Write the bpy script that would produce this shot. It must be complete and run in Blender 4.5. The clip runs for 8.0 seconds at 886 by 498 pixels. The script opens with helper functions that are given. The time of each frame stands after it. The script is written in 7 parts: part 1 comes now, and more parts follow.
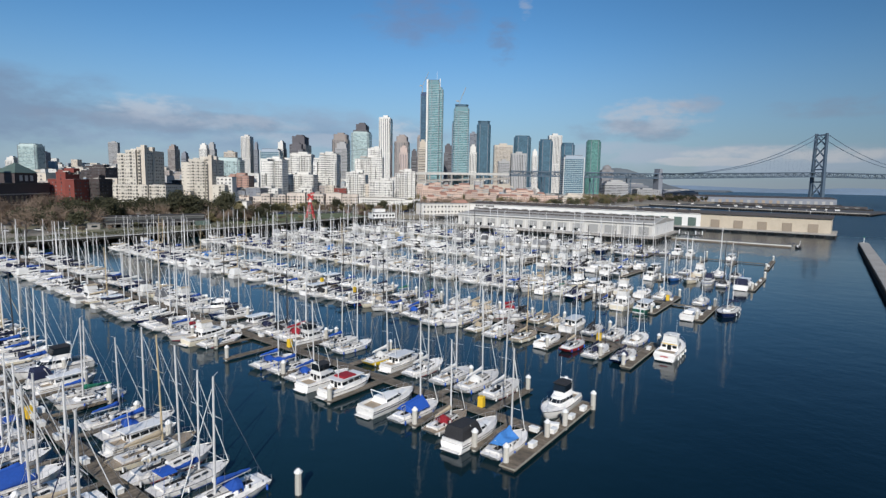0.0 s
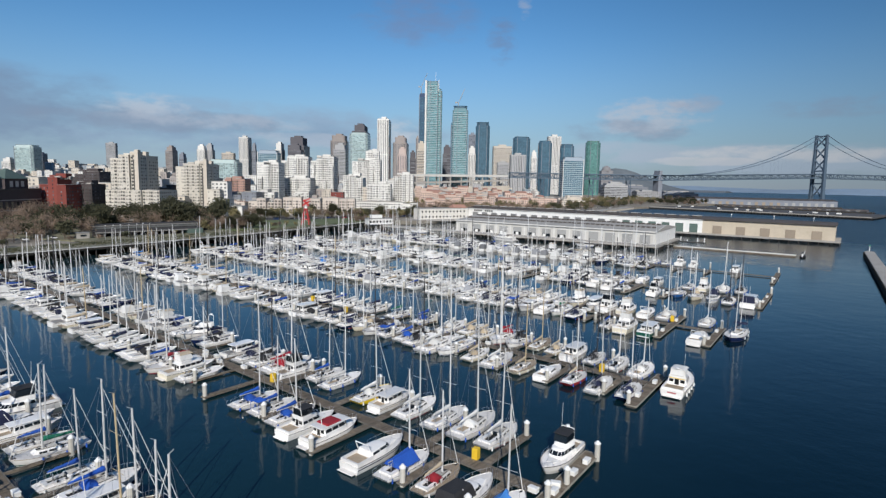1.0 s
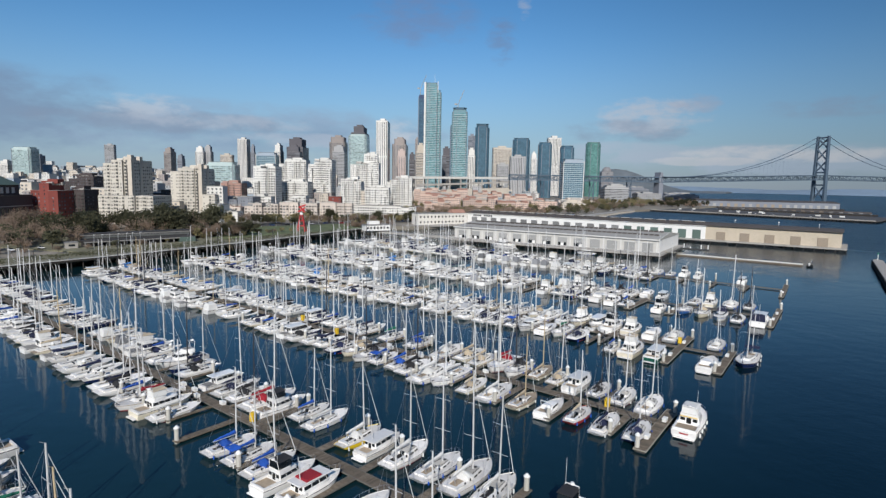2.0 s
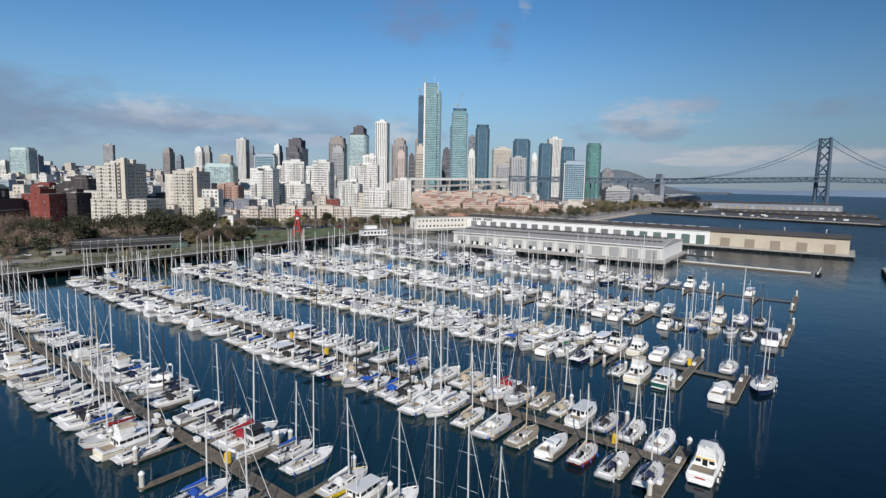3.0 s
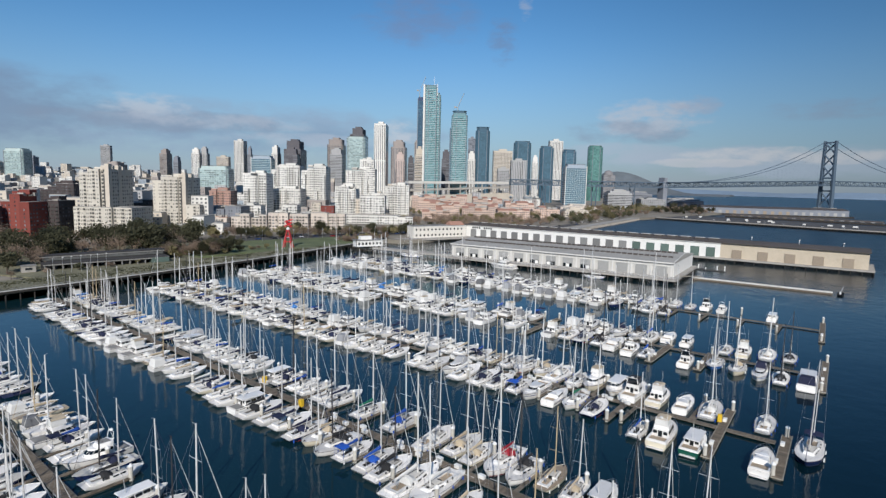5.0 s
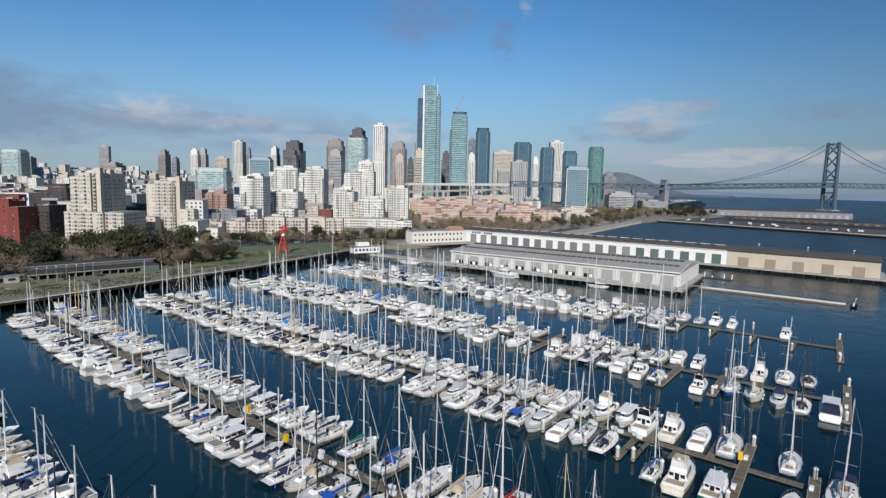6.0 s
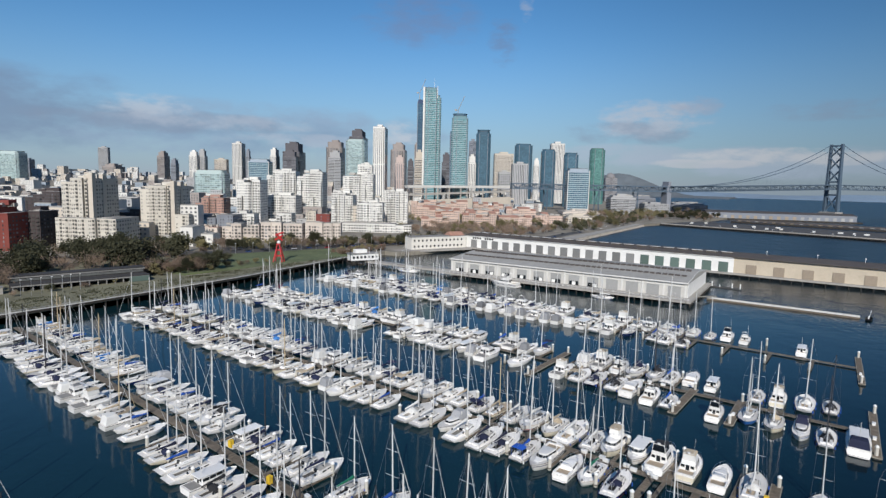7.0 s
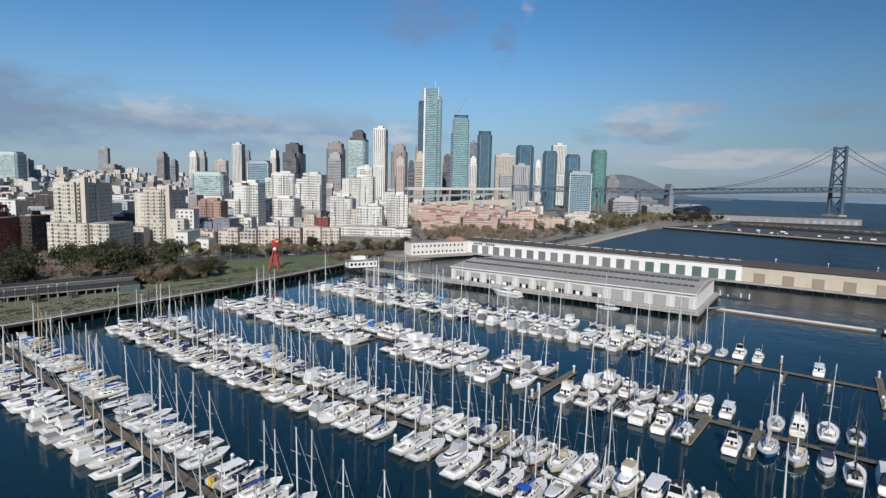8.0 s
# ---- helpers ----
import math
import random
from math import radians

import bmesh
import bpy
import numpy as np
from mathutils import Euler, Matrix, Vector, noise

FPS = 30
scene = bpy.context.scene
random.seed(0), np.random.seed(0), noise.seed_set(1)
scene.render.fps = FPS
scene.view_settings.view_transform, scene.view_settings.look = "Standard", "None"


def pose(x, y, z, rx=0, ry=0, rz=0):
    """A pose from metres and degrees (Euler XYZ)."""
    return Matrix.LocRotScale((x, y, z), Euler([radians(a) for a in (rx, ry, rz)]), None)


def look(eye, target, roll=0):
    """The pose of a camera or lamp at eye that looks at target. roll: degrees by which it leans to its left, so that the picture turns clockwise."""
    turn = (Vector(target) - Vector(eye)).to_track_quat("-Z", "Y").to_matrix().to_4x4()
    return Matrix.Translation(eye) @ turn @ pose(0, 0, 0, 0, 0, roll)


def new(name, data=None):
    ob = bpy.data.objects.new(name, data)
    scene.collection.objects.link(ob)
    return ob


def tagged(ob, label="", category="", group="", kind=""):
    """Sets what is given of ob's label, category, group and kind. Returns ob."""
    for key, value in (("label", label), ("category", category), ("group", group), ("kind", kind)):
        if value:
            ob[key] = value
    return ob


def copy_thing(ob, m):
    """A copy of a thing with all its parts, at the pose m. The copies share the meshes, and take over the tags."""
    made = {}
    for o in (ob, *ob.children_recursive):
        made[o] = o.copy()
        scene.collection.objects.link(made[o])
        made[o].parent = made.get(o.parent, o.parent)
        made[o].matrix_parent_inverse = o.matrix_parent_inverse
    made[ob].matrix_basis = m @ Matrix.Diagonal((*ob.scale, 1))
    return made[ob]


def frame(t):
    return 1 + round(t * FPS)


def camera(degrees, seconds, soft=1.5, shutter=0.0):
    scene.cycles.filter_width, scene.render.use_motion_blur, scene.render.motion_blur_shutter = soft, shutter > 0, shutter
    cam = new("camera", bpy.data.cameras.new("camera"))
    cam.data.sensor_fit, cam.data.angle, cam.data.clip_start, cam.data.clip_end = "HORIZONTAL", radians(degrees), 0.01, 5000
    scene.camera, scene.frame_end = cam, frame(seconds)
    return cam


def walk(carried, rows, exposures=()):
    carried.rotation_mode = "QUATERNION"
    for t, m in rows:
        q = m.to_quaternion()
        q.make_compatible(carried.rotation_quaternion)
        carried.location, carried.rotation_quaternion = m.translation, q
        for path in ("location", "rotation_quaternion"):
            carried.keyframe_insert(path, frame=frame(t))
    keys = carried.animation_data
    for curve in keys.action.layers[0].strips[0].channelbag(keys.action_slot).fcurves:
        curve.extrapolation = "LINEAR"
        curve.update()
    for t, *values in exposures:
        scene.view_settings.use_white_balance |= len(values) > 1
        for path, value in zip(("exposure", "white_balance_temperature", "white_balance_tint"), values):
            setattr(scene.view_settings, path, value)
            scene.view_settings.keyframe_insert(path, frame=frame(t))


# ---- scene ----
cam = camera(75.0, 8.0, soft=1.38)

PATH = [
    (0, (0.241, 1.218, 35.744), (-0.827, 2.892, 35.511), 1.1),
    (0.5, (-1.434, 4.571, 38.131), (-2.501, 6.247, 37.898), 1.1),
    (1, (-3.105, 8.413, 40.531), (-4.171, 10.089, 40.297), 1.1),
    (1.5, (-4.978, 12.49, 42.799), (-6.044, 14.166, 42.566), 1.0),
    (3, (-11.124, 25.238, 47.853), (-12.191, 26.914, 47.62), 1.1),
    (3.5, (-13.502, 29.787, 49.375), (-14.569, 31.463, 49.141), 1.1),
    (4, (-16.037, 34.493, 50.677), (-17.104, 36.169, 50.446), 1.1),
    (4.5, (-18.666, 39.207, 52.175), (-19.733, 40.884, 51.944), 1.2),
    (6, (-26.72, 53.712, 57.612), (-27.787, 55.387, 57.381), 1.3),
    (6.5, (-29.562, 58.479, 58.978), (-30.63, 60.154, 58.752), 1.3),
    (7, (-32.238, 63.143, 61.173), (-33.307, 64.818, 60.944), 1.3),
    (7.5, (-35.04, 67.837, 62.937), (-36.11, 69.511, 62.708), 1.4),
    (8, (-37.603, 72.317, 64.632), (-38.675, 73.991, 64.404), 1.4),
]
walk(cam, [(t, look(eye, target, roll)) for t, eye, target, roll in PATH], [(0, 0.07, 6340, 10), (8, 0.07, 6340, 10)])

# ---- world, sun and exposure ----
SUN_X, SUN_Y, SUN_UP = 0.50, -0.866, 31.0
sun_level = math.hypot(SUN_X, SUN_Y)
sun_dir = Vector((SUN_X / sun_level * math.cos(radians(SUN_UP)), SUN_Y / sun_level * math.cos(radians(SUN_UP)), math.sin(radians(SUN_UP))))
sun = new("sun", bpy.data.lights.new("sun", "SUN"))
sun.data.energy, sun.data.angle, sun.data.color = 4.5, radians(0.5), (1.0, 0.94, 0.86)
sun.matrix_world = look((0, 0, 400), Vector((0, 0, 400)) - sun_dir)

world = bpy.data.worlds.new("sky")
scene.world = world
world.use_nodes = True
wn, wl = world.node_tree.nodes, world.node_tree.links
wn.clear()


def wmath(op, a, b=None):
    n = wn.new("ShaderNodeMath")
    n.operation = op
    for i, v in enumerate((a, b)):
        if v is None:
            continue
        if isinstance(v, (int, float)):
            n.inputs[i].default_value = v
        else:
            wl.new(v, n.inputs[i])
    return n.outputs[0]


sky = wn.new("ShaderNodeTexSky")
sky.sky_type, sky.sun_disc = "NISHITA", False
sky.sun_elevation, sky.sun_rotation = radians(SUN_UP), math.atan2(SUN_X, SUN_Y)
sky.air_density, sky.dust_density, sky.ozone_density = 0.9, 0.0, 2.0
coord = wn.new("ShaderNodeTexCoord").outputs["Generated"]


def cloud_mask(centre, across, up, scale, low, high, seed):
    """A bank of cloud round one direction: a soft ellipse broken up by noise."""
    c = Vector(centre).normalized()
    side = Vector((c.y, -c.x, 0)).normalized()
    dots = []
    for axis, size in ((side, across), (c.cross(side).normalized(), up)):
        d = wn.new("ShaderNodeVectorMath")
        d.operation = "DOT_PRODUCT"
        wl.new(coord, d.inputs[0])
        d.inputs[1].default_value = axis / size
        dots.append(wmath("POWER", wmath("ABSOLUTE", d.outputs["Value"]), 2.0))
    ahead = wn.new("ShaderNodeVectorMath")
    ahead.operation = "DOT_PRODUCT"
    wl.new(coord, ahead.inputs[0])
    ahead.inputs[1].default_value = c
    fall = wmath("SUBTRACT", 1.0, wmath("ADD", dots[0], dots[1]))
    fall = wmath("MAXIMUM", fall, 0.0)
    fall = wmath("MULTIPLY", fall, wmath("GREATER_THAN", ahead.outputs["Value"], 0.5))
    stretch = wn.new("ShaderNodeMapping")
    stretch.inputs["Scale"].default_value = (1, 1, 2.6)
    stretch.inputs["Location"].default_value = (seed, seed * 0.7, 0)
    wl.new(coord, stretch.inputs["Vector"])
    tex = wn.new("ShaderNodeTexNoise")
    tex.inputs["Scale"].default_value, tex.inputs["Detail"].default_value, tex.inputs["Roughness"].default_value = scale, 6, 0.58
    wl.new(stretch.outputs[0], tex.inputs["Vector"])
    ramp = wn.new("ShaderNodeMapRange")
    ramp.interpolation_type = "SMOOTHSTEP"
    ramp.inputs["From Min"].default_value, ramp.inputs["From Max"].default_value = low, high
    wl.new(wmath("MULTIPLY", tex.outputs["Fac"], wmath("POWER", fall, 0.5)), ramp.inputs["Value"])
    return ramp.outputs[0]


# bluish haze low over the whole horizon
split = wn.new("ShaderNodeSeparateXYZ")
wl.new(coord, split.inputs[0])
low_haze = wn.new("ShaderNodeMapRange")
low_haze.interpolation_type = "SMOOTHSTEP"
low_haze.inputs["From Min"].default_value, low_haze.inputs["From Max"].default_value = 0.24, -0.02
wl.new(split.outputs["Z"], low_haze.inputs["Value"])
hazy = wn.new("ShaderNodeMix")
hazy.data_type = "RGBA"
wl.new(wmath("MULTIPLY", low_haze.outputs[0], 0.85), hazy.inputs["Factor"])
rich = wn.new("ShaderNodeHueSaturation")
rich.inputs["Saturation"].default_value, rich.inputs["Value"].default_value = 1.30, 0.91
wl.new(sky.outputs[0], rich.inputs["Color"])
wl.new(rich.outputs[0], hazy.inputs["A"])
hazy.inputs["B"].default_value = (1.75, 2.80, 4.25, 1)
layer = hazy.outputs["Result"]
for colour, amount, spec in (
    ((2.7, 3.6, 4.9), 0.75, ((-0.80, 0.60, 0.075), 0.50, 0.060, 9, 0.25, 0.60, 1.3)),
    ((1.8, 2.5, 3.7), 0.75, ((-0.925, 0.365, 0.090), 0.22, 0.075, 8, 0.22, 0.58, 4.1)),
    ((1.9, 2.9, 4.2), 0.55, ((-0.78, 0.62, 0.070), 0.24, 0.035, 10, 0.25, 0.60, 9.2)),
    ((2.3, 2.9, 3.9), 0.60, ((-0.84, 0.54, 0.084), 0.25, 0.022, 14, 0.22, 0.50, 2.7)),
    ((5.0, 5.4, 6.0), 0.60, ((-0.853, 0.511, 0.106), 0.095, 0.024, 22, 0.30, 0.62, 2.2)),
    ((4.4, 4.9, 5.7), 0.50, ((-0.805, 0.588, 0.087), 0.20, 0.017, 20, 0.26, 0.60, 12.4)),
    ((4.4, 4.9, 5.7), 0.50, ((-0.72, 0.69, 0.062), 0.16, 0.016, 18, 0.24, 0.52, 15.1)),
    ((4.1, 4.9, 6.0), 0.75, ((-0.02, 0.998, 0.040), 0.30, 0.030, 12, 0.20, 0.50, 7.7)),
    ((4.2, 4.9, 5.9), 0.65, ((-0.27, 0.961, 0.052), 0.14, 0.022, 14, 0.22, 0.52, 5.3)),
    ((4.8, 5.3, 6.1), 0.80, ((-0.225, 0.967, 0.106), 0.115, 0.042, 20, 0.27, 0.56, 3.4)),
    ((3.7, 4.1, 5.1), 0.50, ((-0.165, 0.978, 0.124), 0.050, 0.022, 26, 0.28, 0.62, 6.1)),
    ((2.5, 3.2, 4.3), 0.60, ((-0.265, 0.960, 0.086), 0.14, 0.024, 16, 0.26, 0.58, 5.9)),
    ((6.0, 6.2, 6.5), 0.75, ((-0.045, 0.998, 0.049), 0.18, 0.017, 24, 0.24, 0.54, 10.7)),
    ((5.9, 6.0, 6.3), 0.55, ((-0.15, 0.988, 0.038), 0.10, 0.009, 26, 0.22, 0.46, 13.2)),
    ((5.6, 5.8, 6.2), 0.60, ((-0.597, 0.798, 0.080), 0.050, 0.034, 24, 0.30, 0.62, 6.6)),
    ((1.9, 2.1, 3.1), 0.42, ((-0.56, 0.79, 0.26), 0.13, 0.060, 14, 0.28, 0.62, 8.3)),
    ((1.7, 2.0, 3.0), 0.45, ((-0.444, 0.866, 0.232), 0.036, 0.055, 30, 0.30, 0.68, 1.9)),
    ((4.2, 4.4, 5.0), 0.40, ((-0.408, 0.87, 0.281), 0.016, 0.034, 40, 0.32, 0.66, 2.8)),
    ((2.8, 3.1, 4.1), 0.40, ((0.017, 0.993, 0.115), 0.12, 0.024, 16, 0.28, 0.62, 3.1)),
):
    mixer = wn.new("ShaderNodeMix")
    mixer.data_type = "RGBA"
    wl.new(wmath("MULTIPLY", cloud_mask(*spec), amount), mixer.inputs["Factor"])
    wl.new(layer, mixer.inputs["A"])
    mixer.inputs["B"].default_value = (*colour, 1)
    layer = mixer.outputs["Result"]
back = wn.new("ShaderNodeBackground")
back.inputs["Strength"].default_value = 0.10
# the sky deepens a little towards the east
east = wn.new("ShaderNodeVectorMath")
east.operation = "DOT_PRODUCT"
wl.new(coord, east.inputs[0])
east.inputs[1].default_value = (0.845, 0.535, 0)
deepen = wn.new("ShaderNodeMapRange")
deepen.interpolation_type = "SMOOTHSTEP"
deepen.inputs["From Min"].default_value, deepen.inputs["From Max"].default_value = 0.0, 0.75
deepen.inputs["To Min"].default_value, deepen.inputs["To Max"].default_value = 1.0, 0.66
wl.new(east.outputs["Value"], deepen.inputs["Value"])
tone = wn.new("ShaderNodeVectorMath")
tone.operation = "SCALE"
wl.new(layer, tone.inputs[0])
wl.new(deepen.outputs[0], tone.inputs["Scale"])
layer = tone.outputs[0]
wl.new(layer, back.inputs["Color"])
wl.new(back.outputs[0], wn.new("ShaderNodeOutputWorld").inputs["Surface"])

# ---- materials ----
MATS = {}


def material(name, base, rough=0.6, metal=0.0, vary=0.12, size=1.0, dirt=0.0, dirt_colour=(0.12, 0.10, 0.08), bump=0.0, each=0.0, coat=0.0, spec=0.5, island=0.0):
    """A procedural surface: base colour, mottled at two scales, with stains, relief and a shift of value from piece to piece."""
    m = bpy.data.materials.new(name)
    m.use_nodes = True
    n, l = m.node_tree.nodes, m.node_tree.links
    p = n["Principled BSDF"]
    p.inputs["Roughness"].default_value, p.inputs["Metallic"].default_value = rough, metal
    p.inputs["Coat Weight"].default_value = coat
    p.inputs["Specular IOR Level"].default_value = spec
    where = n.new("ShaderNodeTexCoord").outputs["Object"]

    def speck(scale, detail=4):
        t = n.new("ShaderNodeTexNoise")
        t.inputs["Scale"].default_value, t.inputs["Detail"].default_value = scale, detail
        l.new(where, t.inputs["Vector"])
        return t.outputs["Fac"]

    fine, broad = speck(3.0 / size, 5), speck(0.35 / size, 3)
    value = n.new("ShaderNodeMath")
    value.operation = "ADD"
    l.new(fine, value.inputs[0])
    l.new(broad, value.inputs[1])
    span = n.new("ShaderNodeMapRange")
    span.inputs["From Min"].default_value, span.inputs["From Max"].default_value = 0.6, 1.4
    span.inputs["To Min"].default_value, span.inputs["To Max"].default_value = 1 - vary, 1 + vary
    l.new(value.outputs[0], span.inputs["Value"])
    factor = span.outputs[0]
    if each:
        info = n.new("ShaderNodeObjectInfo")
        shift = n.new("ShaderNodeMapRange")
        shift.inputs["To Min"].default_value, shift.inputs["To Max"].default_value = 1 - each, 1 + each
        l.new(info.outputs["Random"], shift.inputs["Value"])
        both = n.new("ShaderNodeMath")
        both.operation = "MULTIPLY"
        l.new(factor, both.inputs[0])
        l.new(shift.outputs[0], both.inputs[1])
        factor = both.outputs[0]
    if island:
        patch = n.new("ShaderNodeMapRange")
        patch.inputs["To Min"].default_value, patch.inputs["To Max"].default_value = 1 - island, 1 + island
        l.new(n.new("ShaderNodeNewGeometry").outputs["Random Per Island"], patch.inputs["Value"])
        both = n.new("ShaderNodeMath")
        both.operation = "MULTIPLY"
        l.new(factor, both.inputs[0])
        l.new(patch.outputs[0], both.inputs[1])
        factor = both.outputs[0]
    tint = n.new("ShaderNodeVectorMath")
    tint.operation = "SCALE"
    tint.inputs[0].default_value = base
    l.new(factor, tint.inputs["Scale"])
    colour = tint.outputs[0]
    if dirt:
        stain = n.new("ShaderNodeMapRange")
        stain.inputs["From Min"].default_value, stain.inputs["From Max"].default_value = 0.5, 0.75
        stain.inputs["To Max"].default_value = dirt
        l.new(speck(0.9 / size, 6), stain.inputs["Value"])
        mix = n.new("ShaderNodeMix")
        mix.data_type = "RGBA"
        l.new(stain.outputs[0], mix.inputs["Factor"])
        l.new(colour, mix.inputs["A"])
        mix.inputs["B"].default_value = (*dirt_colour, 1)
        colour = mix.outputs["Result"]
    l.new(colour, p.inputs["Base Color"])
    if bump:
        b = n.new("ShaderNodeBump")
        b.inputs["Strength"].default_value, b.inputs["Distance"].default_value = bump, 0.05 * size
        l.new(fine, b.inputs["Height"])
        l.new(b.outputs[0], p.inputs["Normal"])
    MATS[name] = m
    return m


GEL = material("white_gelcoat", (0.78, 0.765, 0.735), 0.25, vary=0.06, dirt=0.20, dirt_colour=(0.42, 0.37, 0.29), each=0.17, coat=0.3)
CREAM = material("cream_gelcoat", (0.70, 0.64, 0.50), 0.3, vary=0.05, dirt=0.15, dirt_colour=(0.4, 0.34, 0.25), each=0.10, coat=0.3)
DECKW = material("deck_nonskid", (0.75, 0.725, 0.685), 0.6, vary=0.10, dirt=0.24, dirt_colour=(0.40, 0.35, 0.27), each=0.22)
DECKG = material("worn_grey_deck", (0.47, 0.45, 0.41), 0.7, vary=0.15, dirt=0.35, dirt_colour=(0.25, 0.22, 0.17), each=0.25)
TEAK = material("weathered_teak", (0.33, 0.265, 0.19), 0.7, vary=0.25, size=0.4, each=0.2)
NAVY = material("navy_gelcoat", (0.012, 0.022, 0.075), 0.2, vary=0.1, each=0.2, coat=0.5)
REDH = material("red_gelcoat", (0.40, 0.022, 0.018), 0.3, vary=0.1, each=0.15, coat=0.4)
GREENH = material("green_gelcoat", (0.008, 0.075, 0.05), 0.3, vary=0.1, coat=0.4)
YELLOWH = material("yellow_gelcoat", (0.80, 0.58, 0.02), 0.3, vary=0.08, coat=0.4)
BLUEH = material("blue_gelcoat", (0.03, 0.12, 0.36), 0.3, vary=0.1, coat=0.4)
CANVAS_BLUE = material("blue_canvas", (0.012, 0.075, 0.37), 0.85, vary=0.2, size=0.6, bump=0.4, each=0.25)
CANVAS_SKY = material("sky_blue_canvas", (0.05, 0.20, 0.52), 0.85, vary=0.2, size=0.6, bump=0.4, each=0.2)
CANVAS_NAVY = material("navy_canvas", (0.012, 0.017, 0.050), 0.85, vary=0.2, size=0.6, bump=0.4, each=0.3)
CANVAS_TAN = material("tan_canvas", (0.46, 0.38, 0.27), 0.9, vary=0.15, size=0.6, bump=0.4, each=0.15)
CANVAS_WHITE = material("white_canvas", (0.66, 0.655, 0.63), 0.9, vary=0.1, size=0.6, bump=0.4, each=0.1)
CANVAS_BLACK = material("black_canvas", (0.022, 0.022, 0.024), 0.8, vary=0.35, size=0.6, bump=0.4)
CANVAS_GREY = material("grey_canvas", (0.24, 0.245, 0.255), 0.9, vary=0.15, size=0.6, bump=0.4, each=0.5)
CANVAS_RED = material("maroon_canvas", (0.26, 0.012, 0.022), 0.85, vary=0.2, size=0.6, bump=0.4, each=0.2)
CANVAS_GREEN = material("green_canvas", (0.01, 0.15, 0.09), 0.85, vary=0.2, size=0.6, bump=0.4, each=0.2)
ALLOY = material("anodised_mast", (0.66, 0.65, 0.63), 0.45, 0.25, vary=0.06, each=0.15)
DARKMAST = material("painted_dark_mast", (0.03, 0.028, 0.03), 0.5, vary=0.1)
WOODMAST = material("varnished_mast", (0.46, 0.36, 0.22), 0.4, vary=0.15)
WIRE = material("stainless_wire", (0.45, 0.45, 0.46), 0.4, 0.8, vary=0.05)
STEEL = material("polished_rail", (0.62, 0.62, 0.63), 0.3, 0.9, vary=0.05)
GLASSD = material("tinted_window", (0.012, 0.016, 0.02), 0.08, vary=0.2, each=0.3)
RUBBER = material("black_rubber", (0.015, 0.015, 0.016), 0.7, vary=0.2)
COCKPIT = material("scuffed_cockpit_sole", (0.20, 0.185, 0.16), 0.8, vary=0.3, each=0.6)
DECKING = material("weathered_dock_timber", (0.15, 0.122, 0.09), 0.85, vary=0.4, size=0.6, dirt=0.5, dirt_colour=(0.045, 0.04, 0.028), bump=0.5, each=0.12, island=0.3)
WHALERD = material("grey_edge_timber", (0.14, 0.128, 0.108), 0.85, vary=0.25, size=0.5)
WHALER = material("pale_edge_timber", (0.30, 0.275, 0.225), 0.8, vary=0.2, size=0.5, dirt=0.3, dirt_colour=(0.15, 0.13, 0.1))
FLOATC = material("wet_concrete_float", (0.05, 0.048, 0.043), 0.6, vary=0.2)
PILEC = material("pile_concrete", (0.46, 0.44, 0.39), 0.8, vary=0.12, dirt=0.3, dirt_colour=(0.16, 0.14, 0.11), each=0.12)
CAPW = material("white_pile_cap", (0.74, 0.74, 0.72), 0.5, vary=0.06, dirt=0.15)
BOXW = material("fibreglass_dock_box", (0.72, 0.71, 0.67), 0.5, vary=0.06, dirt=0.2, each=0.08)
YELLOWB = material("yellow_paint", (0.70, 0.46, 0.03), 0.5, vary=0.1)
CONC = material("weathered_concrete", (0.34, 0.32, 0.29), 0.85, vary=0.15, size=4, dirt=0.35, dirt_colour=(0.14, 0.13, 0.11), bump=0.2)
ASPHALT = material("asphalt", (0.065, 0.063, 0.062), 0.9, vary=0.2, size=6, dirt=0.3, dirt_colour=(0.11, 0.1, 0.095))
EARTH = material("city_ground", (0.235, 0.21, 0.17), 0.95, vary=0.35, size=14, dirt=0.4, dirt_colour=(0.06, 0.065, 0.04))
GRASS = material("park_lawn", (0.11, 0.135, 0.06), 0.95, vary=0.45, size=6, dirt=0.35, dirt_colour=(0.10, 0.095, 0.04))
DARKTIM = material("tarred_pile", (0.035, 0.03, 0.026), 0.9, vary=0.3, size=2)
PAINTW = material("white_shed_paint", (0.75, 0.74, 0.71), 0.7, vary=0.05, size=4, dirt=0.12, dirt_colour=(0.42, 0.38, 0.32))
PAINTG = material("pale_grey_shed_paint", (0.52, 0.505, 0.47), 0.75, vary=0.08, size=4, dirt=0.25, dirt_colour=(0.3, 0.28, 0.24))
PAINTT = material("tan_shed_paint", (0.50, 0.43, 0.33), 0.75, vary=0.08, size=4, dirt=0.2, dirt_colour=(0.3, 0.25, 0.18))
DOORG = material("green_grey_shed_door", (0.10, 0.145, 0.125), 0.6, vary=0.12, size=2, each=0.15)
DOORT = material("brown_shed_door", (0.27, 0.22, 0.165), 0.7, vary=0.12, size=2, each=0.08)
PAINTP = material("weathered_pale_paint", (0.60, 0.59, 0.56), 0.75, vary=0.1, size=3, dirt=0.3, dirt_colour=(0.33, 0.31, 0.27))
DOORS = material("slate_grey_shed_door", (0.19, 0.19, 0.185), 0.6, vary=0.15, size=2, each=0.2)
DOORP = material("grey_roller_door", (0.31, 0.31, 0.30), 0.7, vary=0.1, size=2, each=0.1)
